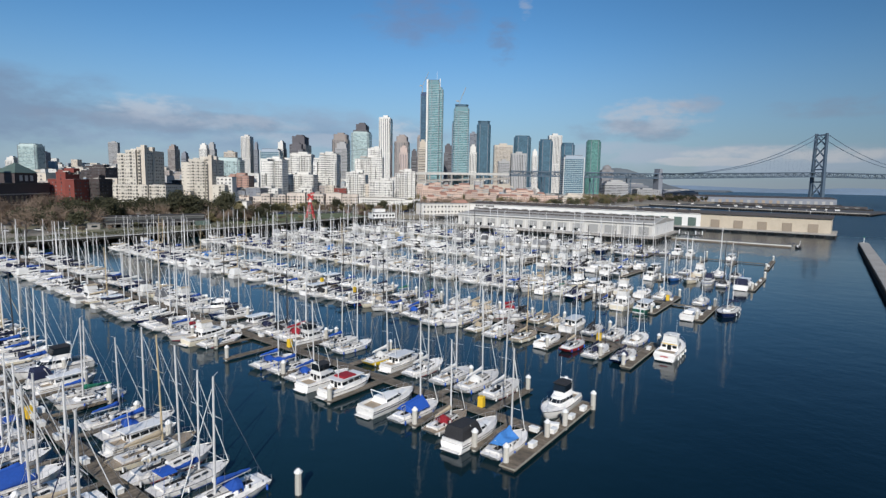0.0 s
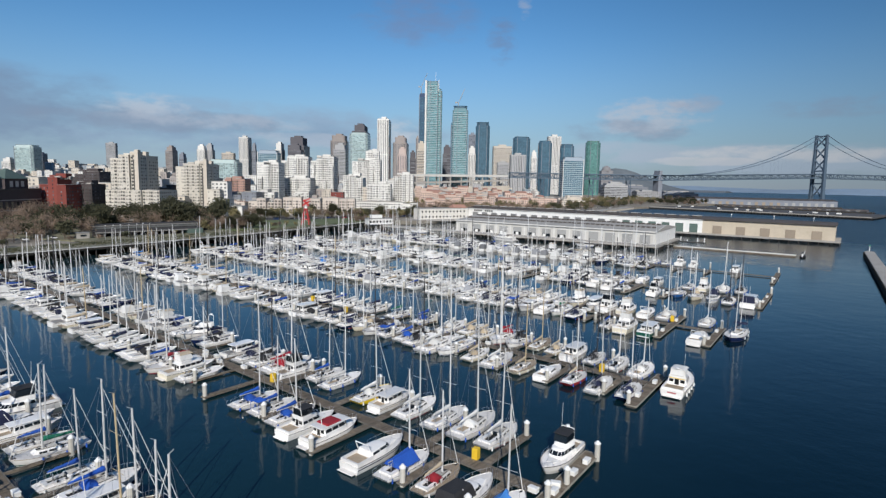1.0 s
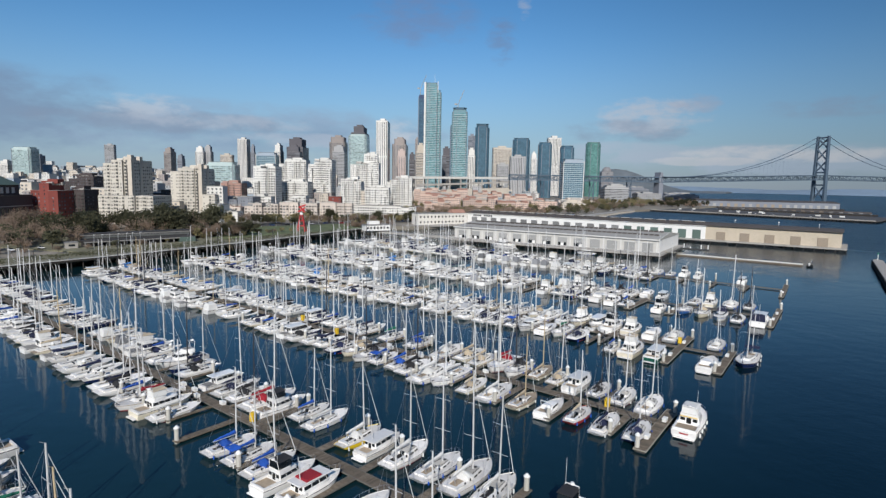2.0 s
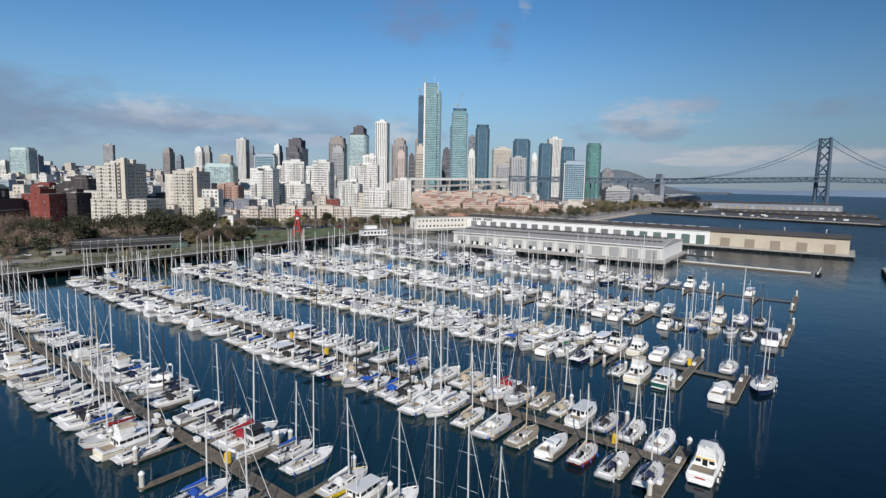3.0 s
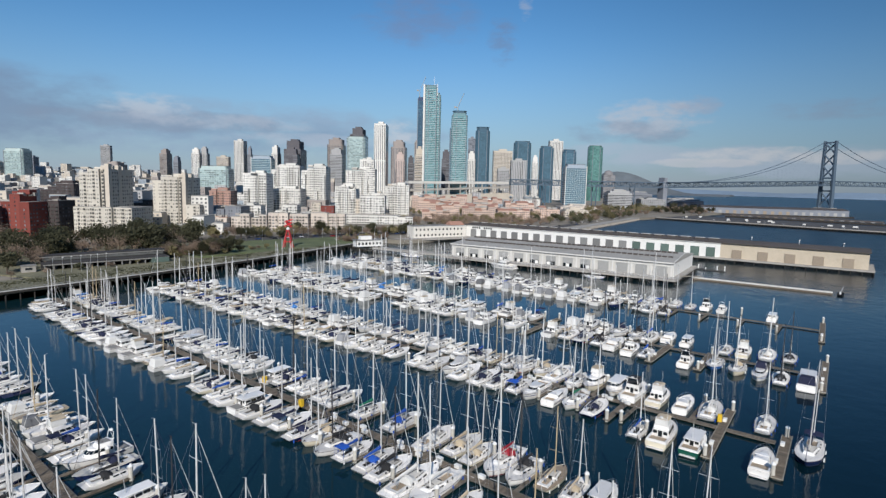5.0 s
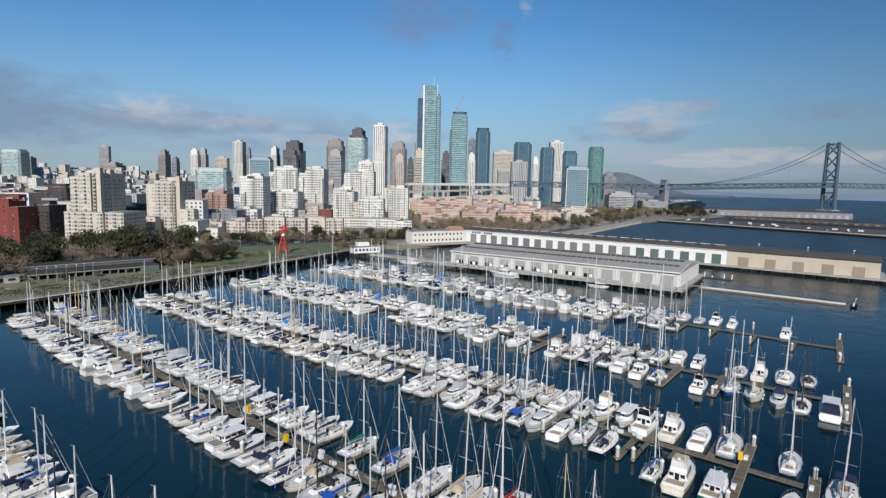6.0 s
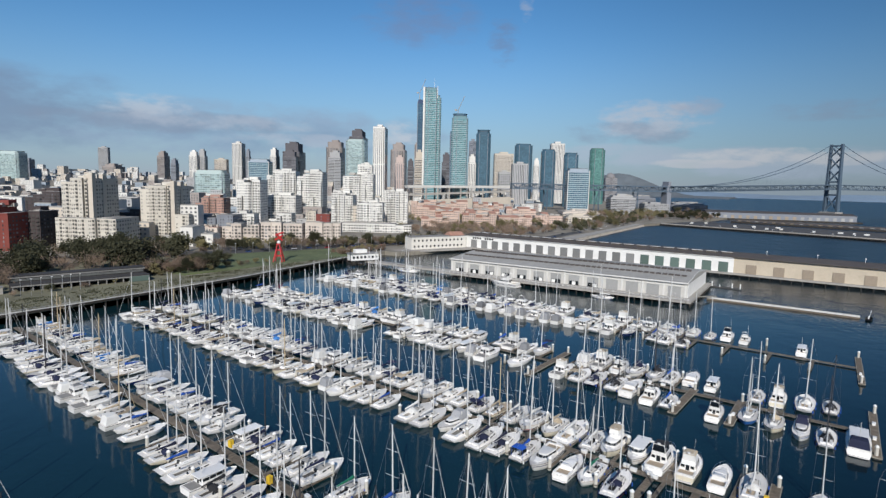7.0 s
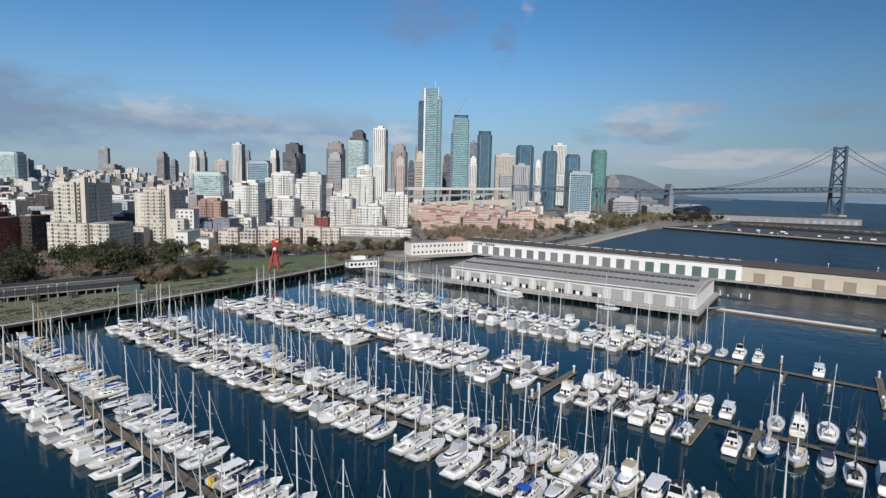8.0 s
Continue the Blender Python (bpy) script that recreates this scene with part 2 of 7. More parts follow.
ROOFL = material("pale_felt_roof", (0.34, 0.33, 0.305), 0.9, vary=0.15, size=6, dirt=0.35, dirt_colour=(0.2, 0.19, 0.18))
ROOFG = material("grey_felt_roof", (0.23, 0.225, 0.215), 0.9, vary=0.18, size=6, dirt=0.35, dirt_colour=(0.12, 0.115, 0.11))
ROOFD = material("dark_felt_roof", (0.075, 0.065, 0.06), 0.9, vary=0.2, size=6)
ROOFT = material("red_tile_roof", (0.40, 0.22, 0.16), 0.85, vary=0.25, size=3)
REDS = material("red_steel_paint", (0.44, 0.02, 0.022), 0.45, vary=0.08)
BRIDGE = material("grey_bridge_paint", (0.07, 0.105, 0.145), 0.7, vary=0.1, size=8)
BARK = material("bark", (0.09, 0.07, 0.055), 0.95, vary=0.3, bump=0.5)
LEAF = material("evergreen_leaf", (0.092, 0.092, 0.058), 1.0, spec=0.0, vary=0.45, size=1.5, each=0.35)
LEAFY = material("yellowing_leaf", (0.25, 0.22, 0.12), 1.0, spec=0.0, vary=0.4, size=1.5, each=0.3)
TWIG = material("bare_twig", (0.27, 0.205, 0.155), 1.0, spec=0.0, vary=0.35, size=1.5, each=0.25)
for foliage in (LEAF, LEAFY, TWIG):
    fn, fl = foliage.node_tree.nodes, foliage.node_tree.links
    thin, blend = fn.new("ShaderNodeBsdfTranslucent"), fn.new("ShaderNodeMixShader")
    blend.inputs[0].default_value = 0.45
    solid = fn["Principled BSDF"]
    fl.new(solid.inputs["Base Color"].links[0].from_socket, thin.inputs["Color"])
    fl.new(solid.outputs[0], blend.inputs[1])
    fl.new(thin.outputs[0], blend.inputs[2])
    fl.new(blend.outputs[0], fn["Material Output"].inputs["Surface"])
CARS = [material("car_paint_" + n, c, 0.3, vary=0.04, coat=0.6) for n, c in (("white", (0.75, 0.75, 0.74)), ("silver", (0.42, 0.43, 0.45)), ("black", (0.02, 0.02, 0.022)), ("blue", (0.03, 0.07, 0.2)), ("red", (0.35, 0.02, 0.02)))]
# hill and shore: the haze of distance is mixed into both base colours
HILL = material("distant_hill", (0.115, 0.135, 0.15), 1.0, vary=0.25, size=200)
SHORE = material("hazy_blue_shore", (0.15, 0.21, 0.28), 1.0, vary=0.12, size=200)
WHARFTOP = material("weedy_wharf_paving", (0.165, 0.158, 0.10), 0.95, vary=0.4, size=5, dirt=0.4, dirt_colour=(0.06, 0.06, 0.045))

WATER = bpy.data.materials.new("harbour_water")
WATER.use_nodes = True
n, l = WATER.node_tree.nodes, WATER.node_tree.links
p = n["Principled BSDF"]
p.inputs["Roughness"].default_value, p.inputs["IOR"].default_value = 0.06, 1.33
place = n.new("ShaderNodeTexCoord").outputs["Object"]
heights = []
for scale, weight in ((0.9, 0.35), (0.22, 1.0), (0.035, 2.5)):
    t = n.new("ShaderNodeTexNoise")
    t.inputs["Scale"].default_value, t.inputs["Detail"].default_value = scale, 3
    l.new(place, t.inputs["Vector"])
    k = n.new("ShaderNodeMath")
    k.operation = "MULTIPLY"
    k.inputs[1].default_value = weight
    l.new(t.outputs["Fac"], k.inputs[0])
    heights.append(k.outputs[0])
total = heights[0]
for extra in heights[1:]:
    k = n.new("ShaderNodeMath")
    l.new(total, k.inputs[0])
    l.new(extra, k.inputs[1])
    total = k.outputs[0]
# sheltered water inside the marina, wind-ruffled water outside it
axes = n.new("ShaderNodeSeparateXYZ")
l.new(place, axes.inputs[0])
open_y = n.new("ShaderNodeMapRange")
open_y.inputs["From Min"].default_value, open_y.inputs["From Max"].default_value = 330, 560
l.new(axes.outputs["Y"], open_y.inputs["Value"])
open_x = n.new("ShaderNodeMapRange")
open_x.inputs["From Min"].default_value, open_x.inputs["From Max"].default_value = -40, 25
open_x.inputs["To Max"].default_value = 0.04
l.new(axes.outputs["X"], open_x.inputs["Value"])
wind = n.new("ShaderNodeMath")
wind.operation = "MAXIMUM"
l.new(open_y.outputs[0], wind.inputs[0])
l.new(open_x.outputs[0], wind.inputs[1])
# base colour darkens towards the breakwater, painting in the view's dimming to the right
dim_noise = n.new("ShaderNodeTexNoise")
dim_noise.inputs["Scale"].default_value, dim_noise.inputs["Detail"].default_value = 0.02, 4
l.new(place, dim_noise.inputs["Vector"])
drift = n.new("ShaderNodeMath")
drift.operation = "MULTIPLY_ADD"
drift.inputs[1].default_value = 50.0
l.new(dim_noise.outputs["Fac"], drift.inputs[0])
l.new(axes.outputs["X"], drift.inputs[2])
dim_right = n.new("ShaderNodeMapRange")
dim_right.interpolation_type = "SMOOTHSTEP"
dim_right.inputs["From Min"].default_value, dim_right.inputs["From Max"].default_value = -45, 35
l.new(drift.outputs[0], dim_right.inputs["Value"])
tone = n.new("ShaderNodeMix")
tone.data_type = "RGBA"
tone.inputs["A"].default_value, tone.inputs["B"].default_value = (0.005, 0.022, 0.029, 1), (0.001, 0.008, 0.013, 1)
# the open basin takes the same darkened colour
dim_bay = n.new("ShaderNodeMath")
dim_bay.operation = "MAXIMUM"
l.new(dim_right.outputs[0], dim_bay.inputs[0])
l.new(open_y.outputs[0], dim_bay.inputs[1])
l.new(dim_bay.outputs[0], tone.inputs["Factor"])
l.new(tone.outputs["Result"], p.inputs["Base Color"])
for socket, calm, rough in (("Strength", 0.40, 1.0), ("Distance", 0.12, 0.9)):
    k = n.new("ShaderNodeMapRange")
    k.inputs["To Min"].default_value, k.inputs["To Max"].default_value = calm, rough
    l.new(wind.outputs[0], k.inputs["Value"])
    if socket == "Strength":
        b = n.new("ShaderNodeBump")
    l.new(k.outputs[0], b.inputs[socket])
k = n.new("ShaderNodeMapRange")
k.inputs["To Min"].default_value, k.inputs["To Max"].default_value = 0.07, 0.30
l.new(wind.outputs[0], k.inputs["Value"])
l.new(k.outputs[0], p.inputs["Roughness"])
l.new(total, b.inputs["Height"])
l.new(b.outputs[0], p.inputs["Normal"])

# ---- building blocks ----
class Shape:
    """Collects vertices and faces for one mesh."""

    def __init__(self):
        self.v, self.f = [], []

    def add(self, verts, faces):
        k = len(self.v)
        self.v += [tuple(p) for p in verts]
        self.f += [tuple(k + i for i in face) for face in faces]
        return self

    def box(self, x, y, z, sx, sy, sz, top=1.0, turn=0.0):
        """A block on the height z, its top scaled by top."""
        pts = []
        for zz, s in ((z, 1.0), (z + sz, top)):
            for dx, dy in ((-1, -1), (1, -1), (1, 1), (-1, 1)):
                px, py = dx * sx / 2 * s, dy * sy / 2 * s
                c, q = math.cos(turn), math.sin(turn)
                pts.append((x + px * c - py * q, y + px * q + py * c, zz))
        return self.add(pts, [(3, 2, 1, 0), (4, 5, 6, 7), (0, 1, 5, 4), (1, 2, 6, 5), (2, 3, 7, 6), (3, 0, 4, 7)])

    def soft(self, x, y, z, sx, sy, sz, cut=0.1):
        """A block whose upper edges are chamfered."""
        pts = []
        for zz, s in ((z, 0.0), (z + sz - cut, 0.0), (z + sz, cut)):
            for dx, dy in ((-1, -1), (1, -1), (1, 1), (-1, 1)):
                pts.append((x + dx * (sx / 2 - s), y + dy * (sy / 2 - s), zz))
        faces = [(3, 2, 1, 0), (8, 9, 10, 11)]
        for r in (0, 4):
            faces += [(r + i, r + (i + 1) % 4, r + 4 + (i + 1) % 4, r + 4 + i) for i in range(4)]
        return self.add(pts, faces)

    def rod(self, a, b, r, r2=None, n=6, caps=True):
        a, b = Vector(a), Vector(b)
        r2 = r if r2 is None else r2
        d = (b - a).normalized()
        s = d.orthogonal().normalized()
        t = d.cross(s)
        pts = []
        for c, rad in ((a, r), (b, r2)):
            pts += [c + (s * math.cos(2 * math.pi * i / n) + t * math.sin(2 * math.pi * i / n)) * rad for i in range(n)]
        faces = [(i, (i + 1) % n, n + (i + 1) % n, n + i) for i in range(n)]
        if caps:
            faces += [tuple(range(n - 1, -1, -1)), tuple(range(n, 2 * n))]
        return self.add(pts, faces)

    def tube(self, pts, r, n=5):
        for a, b in zip(pts, pts[1:]):
            self.rod(a, b, r, n=n, caps=False)
        return self

    def sweep(self, pts, r, n=6):
        """One unbroken tube along a path."""
        pts = [Vector(p) for p in pts]
        rings = []
        for i, p in enumerate(pts):
            d = (pts[min(i + 1, len(pts) - 1)] - pts[max(i - 1, 0)]).normalized()
            s = d.cross(Vector((0, 0, 1))).normalized()
            t = s.cross(d)
            rings.append([p + (s * math.cos(2 * math.pi * k / n) + t * math.sin(2 * math.pi * k / n)) * r for k in range(n)])
        return self.loft(rings, closed=True)

    def loft(self, rings, closed=False, ends=True):
        m = len(rings[0])
        pts = [p for ring in rings for p in ring]
        faces = []
        for k in range(len(rings) - 1):
            for i in range(m if closed else m - 1):
                j = (i + 1) % m
                faces.append((k * m + i, k * m + j, (k + 1) * m + j, (k + 1) * m + i))
        if ends:
            faces += [tuple(range(m - 1, -1, -1)), tuple(range((len(rings) - 1) * m, len(rings) * m))]
        return self.add(pts, faces)

    def mesh(self, name, mat, smooth=False, second=None):
        me = bpy.data.meshes.new(name)
        me.from_pydata(self.v, [], self.f)
        for one in mat if isinstance(mat, (list, tuple)) else (mat,):
            me.materials.append(one)
        me.update()
        if second is not None:
            me.polygons.foreach_set("material_index", [0 if i < second else 1 for i in range(len(me.polygons))])
        if smooth:
            me.polygons.foreach_set("use_smooth", [True] * len(me.polygons))
            me.set_sharp_from_angle(angle=radians(smooth if smooth > 1 else 60))
        return me


def part(name, shape, mat, parent, label="", smooth=False, kind=""):
    ob = new(name, shape.mesh(name, mat, smooth) if isinstance(shape, Shape) else shape)
    ob.parent = parent
    return tagged(ob, label, kind=kind)


def thing(name, label, category, group="", at=None, kind=""):
    ob = new(name)
    ob.empty_display_size = 0.5
    if at is not None:
        ob.matrix_basis = at
    return tagged(ob, label, category, group, kind)


def setting(name, shape, mat, label="", category=""):
    return tagged(new(name, shape.mesh(name, mat)), label, category, kind="structure")


def slab(outline, low, high):
    """A flat body over an outline given anticlockwise."""
    k = len(outline)
    s = Shape()
    s.add([(x, y, low) for x, y in outline] + [(x, y, high) for x, y in outline],
          [tuple(range(k - 1, -1, -1)), tuple(range(k, 2 * k))] + [(i, (i + 1) % k, k + (i + 1) % k, k + i) for i in range(k)])
    return s


# ---- water, land and quays ----
LAND = 3.2
water = Shape()
water.add([(-9000, -3000, 0), (9000, -3000, 0), (9000, 9000, 0), (-9000, 9000, 0)], [(0, 1, 2, 3)])
setting("water", water, WATER, "dark blue-green harbour water with small ripples", "water")


def land_height(x, y):
    """The ground climbs inland towards the hills of the city."""
    h1 = 62 * math.exp(-(((x + 2500) / 900) ** 2 + ((y - 1250) / 800) ** 2))
    h2 = 24 * math.exp(-(((x + 1050) / 330) ** 2 + ((y - 1250) / 330) ** 2))
    return LAND + h1 + h2


coast = [(-331, -700), (-331, 392), (-330, 440), (-316, 440), (-300, 500), (-300, 566), (-262, 566), (-248, 626), (-252, 900), (-254, 985), (-236, 1062), (-205, 1160), (-170, 1400), (-160, 1620), (-320, 1900), (-760, 2600), (-1500, 3900), (-2600, 4700)]
inland = [0.0, 40, 90, 160, 260, 400, 600, 900, 1300, 1800, 2500, 3400]
ground = Shape()
rings = []
for cx, cy in coast:
    ring = [(cx, cy, -2.0)]
    for far in inland:
        gx, gy = cx - far, cy + far * 0.12
        ring.append((gx, gy, land_height(gx, gy)))
    rings.append(ring)
ground.loft(rings, ends=False)
setting("ground", ground, EARTH, "brown and grey city ground behind the quay", "ground")

# promenade wharf on piles in front of the land
wharf = setting("wharf", slab([(-334, -300), (-306, -300), (-303, 190), (-307, 275), (-322, 392), (-334, 392)], 3.0, 4.0), WHARFTOP, "grey-green weathered promenade wharf on piles", "wharf")
wharf_piles, quay_piles = Shape(), Shape()
for i in range(62):
    y = 60 + i * 5.4
    x = (-303.6 if y < 190 else -303.6 - (y - 190) * 0.05 if y < 275 else -307.8 - (y - 275) * 0.128)
    wharf_piles.rod((x, y, -2), (x, y, 3.0), 0.28, n=7)
part("wharf_piles", wharf_piles, DARKTIM, wharf, kind="stuff")
fascia = Shape()
for (x0, y0), (x1, y1) in (((-303, 60), (-303, 190)), ((-303, 190), (-307, 275)), ((-307, 275), (-322, 392))):
    ln = math.hypot(x1 - x0, y1 - y0)
    fascia.box((x0 + x1) / 2 + 0.1, (y0 + y1) / 2, 3.35, 0.35, ln, 0.9, turn=math.atan2(-(x1 - x0), y1 - y0))
part("fender_beam", fascia, DARKTIM, wharf)
for (x0, y0), (x1, y1) in (((-304.5, 60), (-304.5, 190)), ((-304.5, 190), (-308.5, 275)), ((-308.5, 275), (-323.2, 385))):
    rail = Shape()
    steps = int(math.hypot(x1 - x0, y1 - y0) / 3)
    for z in (4.55, 5.05):
        rail.rod((x0, y0, z), (x1, y1, z), 0.04, n=5)
    for i in range(steps + 1):
        q = i / steps
        rail.rod((x0 + (x1 - x0) * q, y0 + (y1 - y0) * q, 3.98), (x0 + (x1 - x0) * q, y0 + (y1 - y0) * q, 5.1), 0.05, n=5)
    part("railing", rail, STEEL, wharf)

lawn = slab([(-341, 262), (-325, 392), (-368, 425), (-404, 332), (-372, 262)], 3.22, 4.02)
setting("park_lawn", lawn, GRASS, "green park lawn beside the promenade", "lawn")
road = slab([(-470, 255), (-448, 262), (-398, 350), (-352, 470), (-318, 560), (-342, 566), (-374, 480), (-420, 358)], 3.22, 4.0)
setting("road", road, ASPHALT, "grey asphalt waterfront boulevard", "road")
plaza = slab([(-333, 170), (-333, 262), (-372, 262), (-404, 332), (-440, 262), (-400, 150)], 3.22, 3.95)
setting("pavement", plaza, WHARFTOP, "grey paved ground behind the promenade", "pavement")

setting("boulevard", slab([(-269, 572), (-272, 1000), (-286, 1000), (-283, 572)], 2.6, LAND + 0.12), ASPHALT, "asphalt boulevard along the basin", "road")
setting("verge", slab([(-285, 572), (-288, 1000), (-303, 1000), (-300, 572)], 2.6, LAND + 0.08), GRASS, "patchy grass verge beside the boulevard", "lawn")
bulk_deck = setting("quay_deck", slab([(-331, 449), (-315, 452), (-287, 511), (-300, 514)], 2.0, 3.32), CONC, "concrete quay deck under the bulkhead building", "quay")
for i in range(14):
    quay_piles.rod((-296.3 + i * 0.58, 441 + i * 5.4, -2.9), (-296.3 + i * 0.58, 441 + i * 5.4, 2.1), 0.28, n=7)
part("quay_piles", quay_piles, DARKTIM, bulk_deck, kind="stuff")

# breakwater
bw = setting("breakwater", slab([(16, -200), (22, -200), (31, 446), (28, 450), (26, 444)], -2, 2.6), CONC, "grey concrete breakwater wall", "breakwater")
skirt = Shape()
for i in range(130):
    y = 100 + i * 2.66
    x = 16 + (y + 200) * 10 / 644
    skirt.rod((x - 0.25, y, -2), (x - 0.25, y, 2.35), 0.3, n=6)
part("sheet_pile", skirt, DARKTIM, bw, kind="stuff")
light_post = thing("harbour_light", "green and white harbour light on the breakwater end", "light", at=pose(28.5, 445, 2.6))
part("post", Shape().rod((0, 0, 0), (0, 0, 3.2), 0.2, n=8), CAPW, light_post)
part("lantern", Shape().rod((0, 0, 3.2), (0, 0, 4.2), 0.45, 0.35, n=8), MATS["green_canvas"], light_post, "green lantern")

# ---- pier sheds ----
def pier_deck(name, x0, x1, y0, y1, top, label, step=4.6, both=False):
    deck = setting(name, Shape().box((x0 + x1) / 2, (y0 + y1) / 2, top - 1.1, x1 - x0, y1 - y0, 1.1), CONC, label, "pier")
    piles = Shape()
    k = int((x1 - x0) / step)
    for i in range(k + 1):
        px = x0 + 0.6 + i * (x1 - x0 - 1.2) / k
        piles.rod((px, y0 + 0.5, -2), (px, y0 + 0.5, top - 1.0), 0.32, n=7)
    for i in range(int((y1 - y0) / 5)):
        piles.rod((x1 - 0.5, y0 + 3 + i * 5, -2), (x1 - 0.5, y0 + 3 + i * 5, top - 1.0), 0.32, n=7)
    part("pier_piles", piles, DARKTIM, deck, kind="stuff")
    return deck


def swap(ob, x, y, turn):
    ob.matrix_basis = pose(x, y, 0, 0, 0, turn)


main_pier = pier_deck("pier", -232, 92, -3, 40, 3.2, "long concrete pier deck on dark timber piles", 6.2)
swap(main_pier, -76, 508, -2.6)
main_shed = thing("pier_shed", "long white and tan pier shed with roller doors", "warehouse", at=pose(-76, 508, 3.2, 0, 0, -2.6))
H = 11.2
part("wall", Shape().box(-111, 17.5, 0, 222, 34, H), PAINTW, main_shed, "white painted wall")
part("wall", Shape().box(44.2, 17.7, 0, 88.4, 33.6, H - 0.6), PAINTT, main_shed, "tan painted wall")
part("cornice", Shape().box(-111, 0.15, H - 1.0, 222.4, 0.9, 1.1), PAINTW, main_shed)
for a, b, mat_roof, nm in ((-222.5, 0, ROOFD, "dark brown felt roof"), (0, 89.2, ROOFD, "dark brown roof")):
    r = Shape()
    r.add([(a, -0.6, H + 0.1), (b, -0.6, H + 0.1), (b, 17.5, H + 1.5), (a, 17.5, H + 1.5), (b, 35, H + 0.1), (a, 35, H + 0.1), (a, -0.6, H - 0.5), (b, -0.6, H - 0.5), (b, 35, H - 0.5), (a, 35, H - 0.5)],
          [(0, 1, 2, 3), (3, 2, 4, 5), (6, 7, 1, 0), (8, 9, 5, 4), (7, 8, 4, 2, 1), (9, 6, 0, 3, 5)])
    part("roof", r, mat_roof, main_shed, nm)
door = Shape().box(0, 0, 0.1, 6.2, 0.3, 7.0).mesh("door", DOORG)
door_s = Shape().box(0, 0, 0.1, 6.2, 0.3, 7.0).mesh("door", DOORS)
for i in range(20):
    d = part("door", door if i < 6 else door_s, None, main_shed, "green-grey sliding door" if i < 6 else "slate grey sliding door")
    d.location = (-6.5 - i * 10.9, 0.38, 0)
door_t = Shape().box(0, 0, 0.1, 6.4, 0.3, 6.2)
door_t = door_t.mesh("door", DOORT)
for i in range(5):
    d = part("door", door_t, None, main_shed, "brown roller door")
    d.location = (11 + i * 16.6, 0.72, 0)
monitor = Shape().box(0, 0, 0, 6.6, 2.0, 1.3).mesh("skylight", ROOFD)
monitor_top = Shape().box(0, 0, 1.3, 7.4, 2.8, 0.22).mesh("skylight_cap", PAINTP)
for i in range(22):
    s = part("skylight", monitor, None, main_shed, "dark roof monitor")
    s.location = (-6 - i * 10.0, 9, H + 0.7)
    part("skylight_cap", monitor_top, None, s)
post = Shape().rod((0, 0, 0), (0, 0, 2.4), 0.12, n=6).rod((0, 0, 2.4), (0, 0, 3.0), 0.5, 0.45, n=8).mesh("roof_light", CAPW)
for x in (18, 48, 74):
    part("roof_light", post, None, main_shed, "white lamp on the roof").location = (x, 17, H + 1.2)
upper = Shape()
for x in range(8):
    upper.box(-214 + x * 2.4 + (3 if x > 3 else 0), -0.03, 8.0, 1.5, 0.2, 1.4)
part("window", upper, GLASSD, main_shed, kind="stuff")

bulk = thing("bulkhead_building", "off-white two-storey bulkhead building with small dark windows", "building", at=pose(-319.5, 463, 3.3, 0, 0, -26))
part("wall", Shape().box(-6, 28, 0, 12, 56, 10.4), material("cream_stucco", (0.66, 0.63, 0.57), 0.85, vary=0.07, size=4, dirt=0.15, dirt_colour=(0.4, 0.36, 0.28)), bulk)
part("roof", Shape().box(-6, 28, 10.4, 12.6, 56.6, 0.5), ROOFG, bulk)
part("cornice", Shape().box(0.1, 28, 9.7, 0.5, 56.2, 0.4), PAINTW, bulk)
gable = Shape()
gable.add([(-12, 40, 10.9), (0.4, 40, 10.9), (-6, 40, 14.0), (-12, 54, 10.9), (0.4, 54, 10.9), (-6, 54, 14.0)], [(0, 1, 2), (4, 3, 5), (0, 2, 5, 3), (1, 4, 5, 2), (0, 3, 4, 1)])
part("gable_roof", gable, ROOFT, bulk, "red tiled gable")
win = Shape().box(0, 0, 0, 0.16, 1.5, 1.7).mesh("window", GLASSD)
for i in range(13):
    for z in (1.6, 6.6):
        part("window", win, None, bulk).location = (0.02, 3 + i * 4.0, z)

low_pier = pier_deck("pier", -236, -81.5, 378, 450, 3.0, "concrete pier deck beside the marina")
shed = thing("pier_shed", "low pale grey pier shed with bays painted as open", "warehouse", at=pose(-233, 387, 3.0))
part("wall", Shape().box(74, 31, 0, 148, 60, 8.2), PAINTG, shed)
part("end_wall", Shape().add([(148.25, 1, 0), (148.25, 61, 0), (148.25, 61, 8.4), (148.25, 31, 11.0), (148.25, 1, 8.4), (148.05, 1, 0), (148.05, 61, 0), (148.05, 61, 8.4), (148.05, 31, 11.0), (148.05, 1, 8.4)],
                             [(0, 1, 2, 3, 4), (9, 8, 7, 6, 5), (0, 4, 9, 5), (4, 3, 8, 9), (3, 2, 7, 8), (2, 1, 6, 7)]), PAINTW, shed, "white end wall")
roof_low = Shape()
roof_low.add([(-0.5, 0, 8.2), (148.5, 0, 8.2), (148.5, 31, 10.9), (-0.5, 31, 10.9), (148.5, 62, 8.2), (-0.5, 62, 8.2), (-0.5, 0, 7.7), (148.5, 0, 7.7), (148.5, 62, 7.7), (-0.5, 62, 7.7)],
             [(0, 1, 2, 3), (3, 2, 4, 5), (6, 7, 1, 0), (8, 9, 5, 4), (7, 8, 4, 2, 1), (9, 6, 0, 3, 5)])
part("roof", roof_low, ROOFL, shed)
vent = Shape().box(0, 0, 0, 2.5, 1.6, 0.9).mesh("skylight", ROOFD)
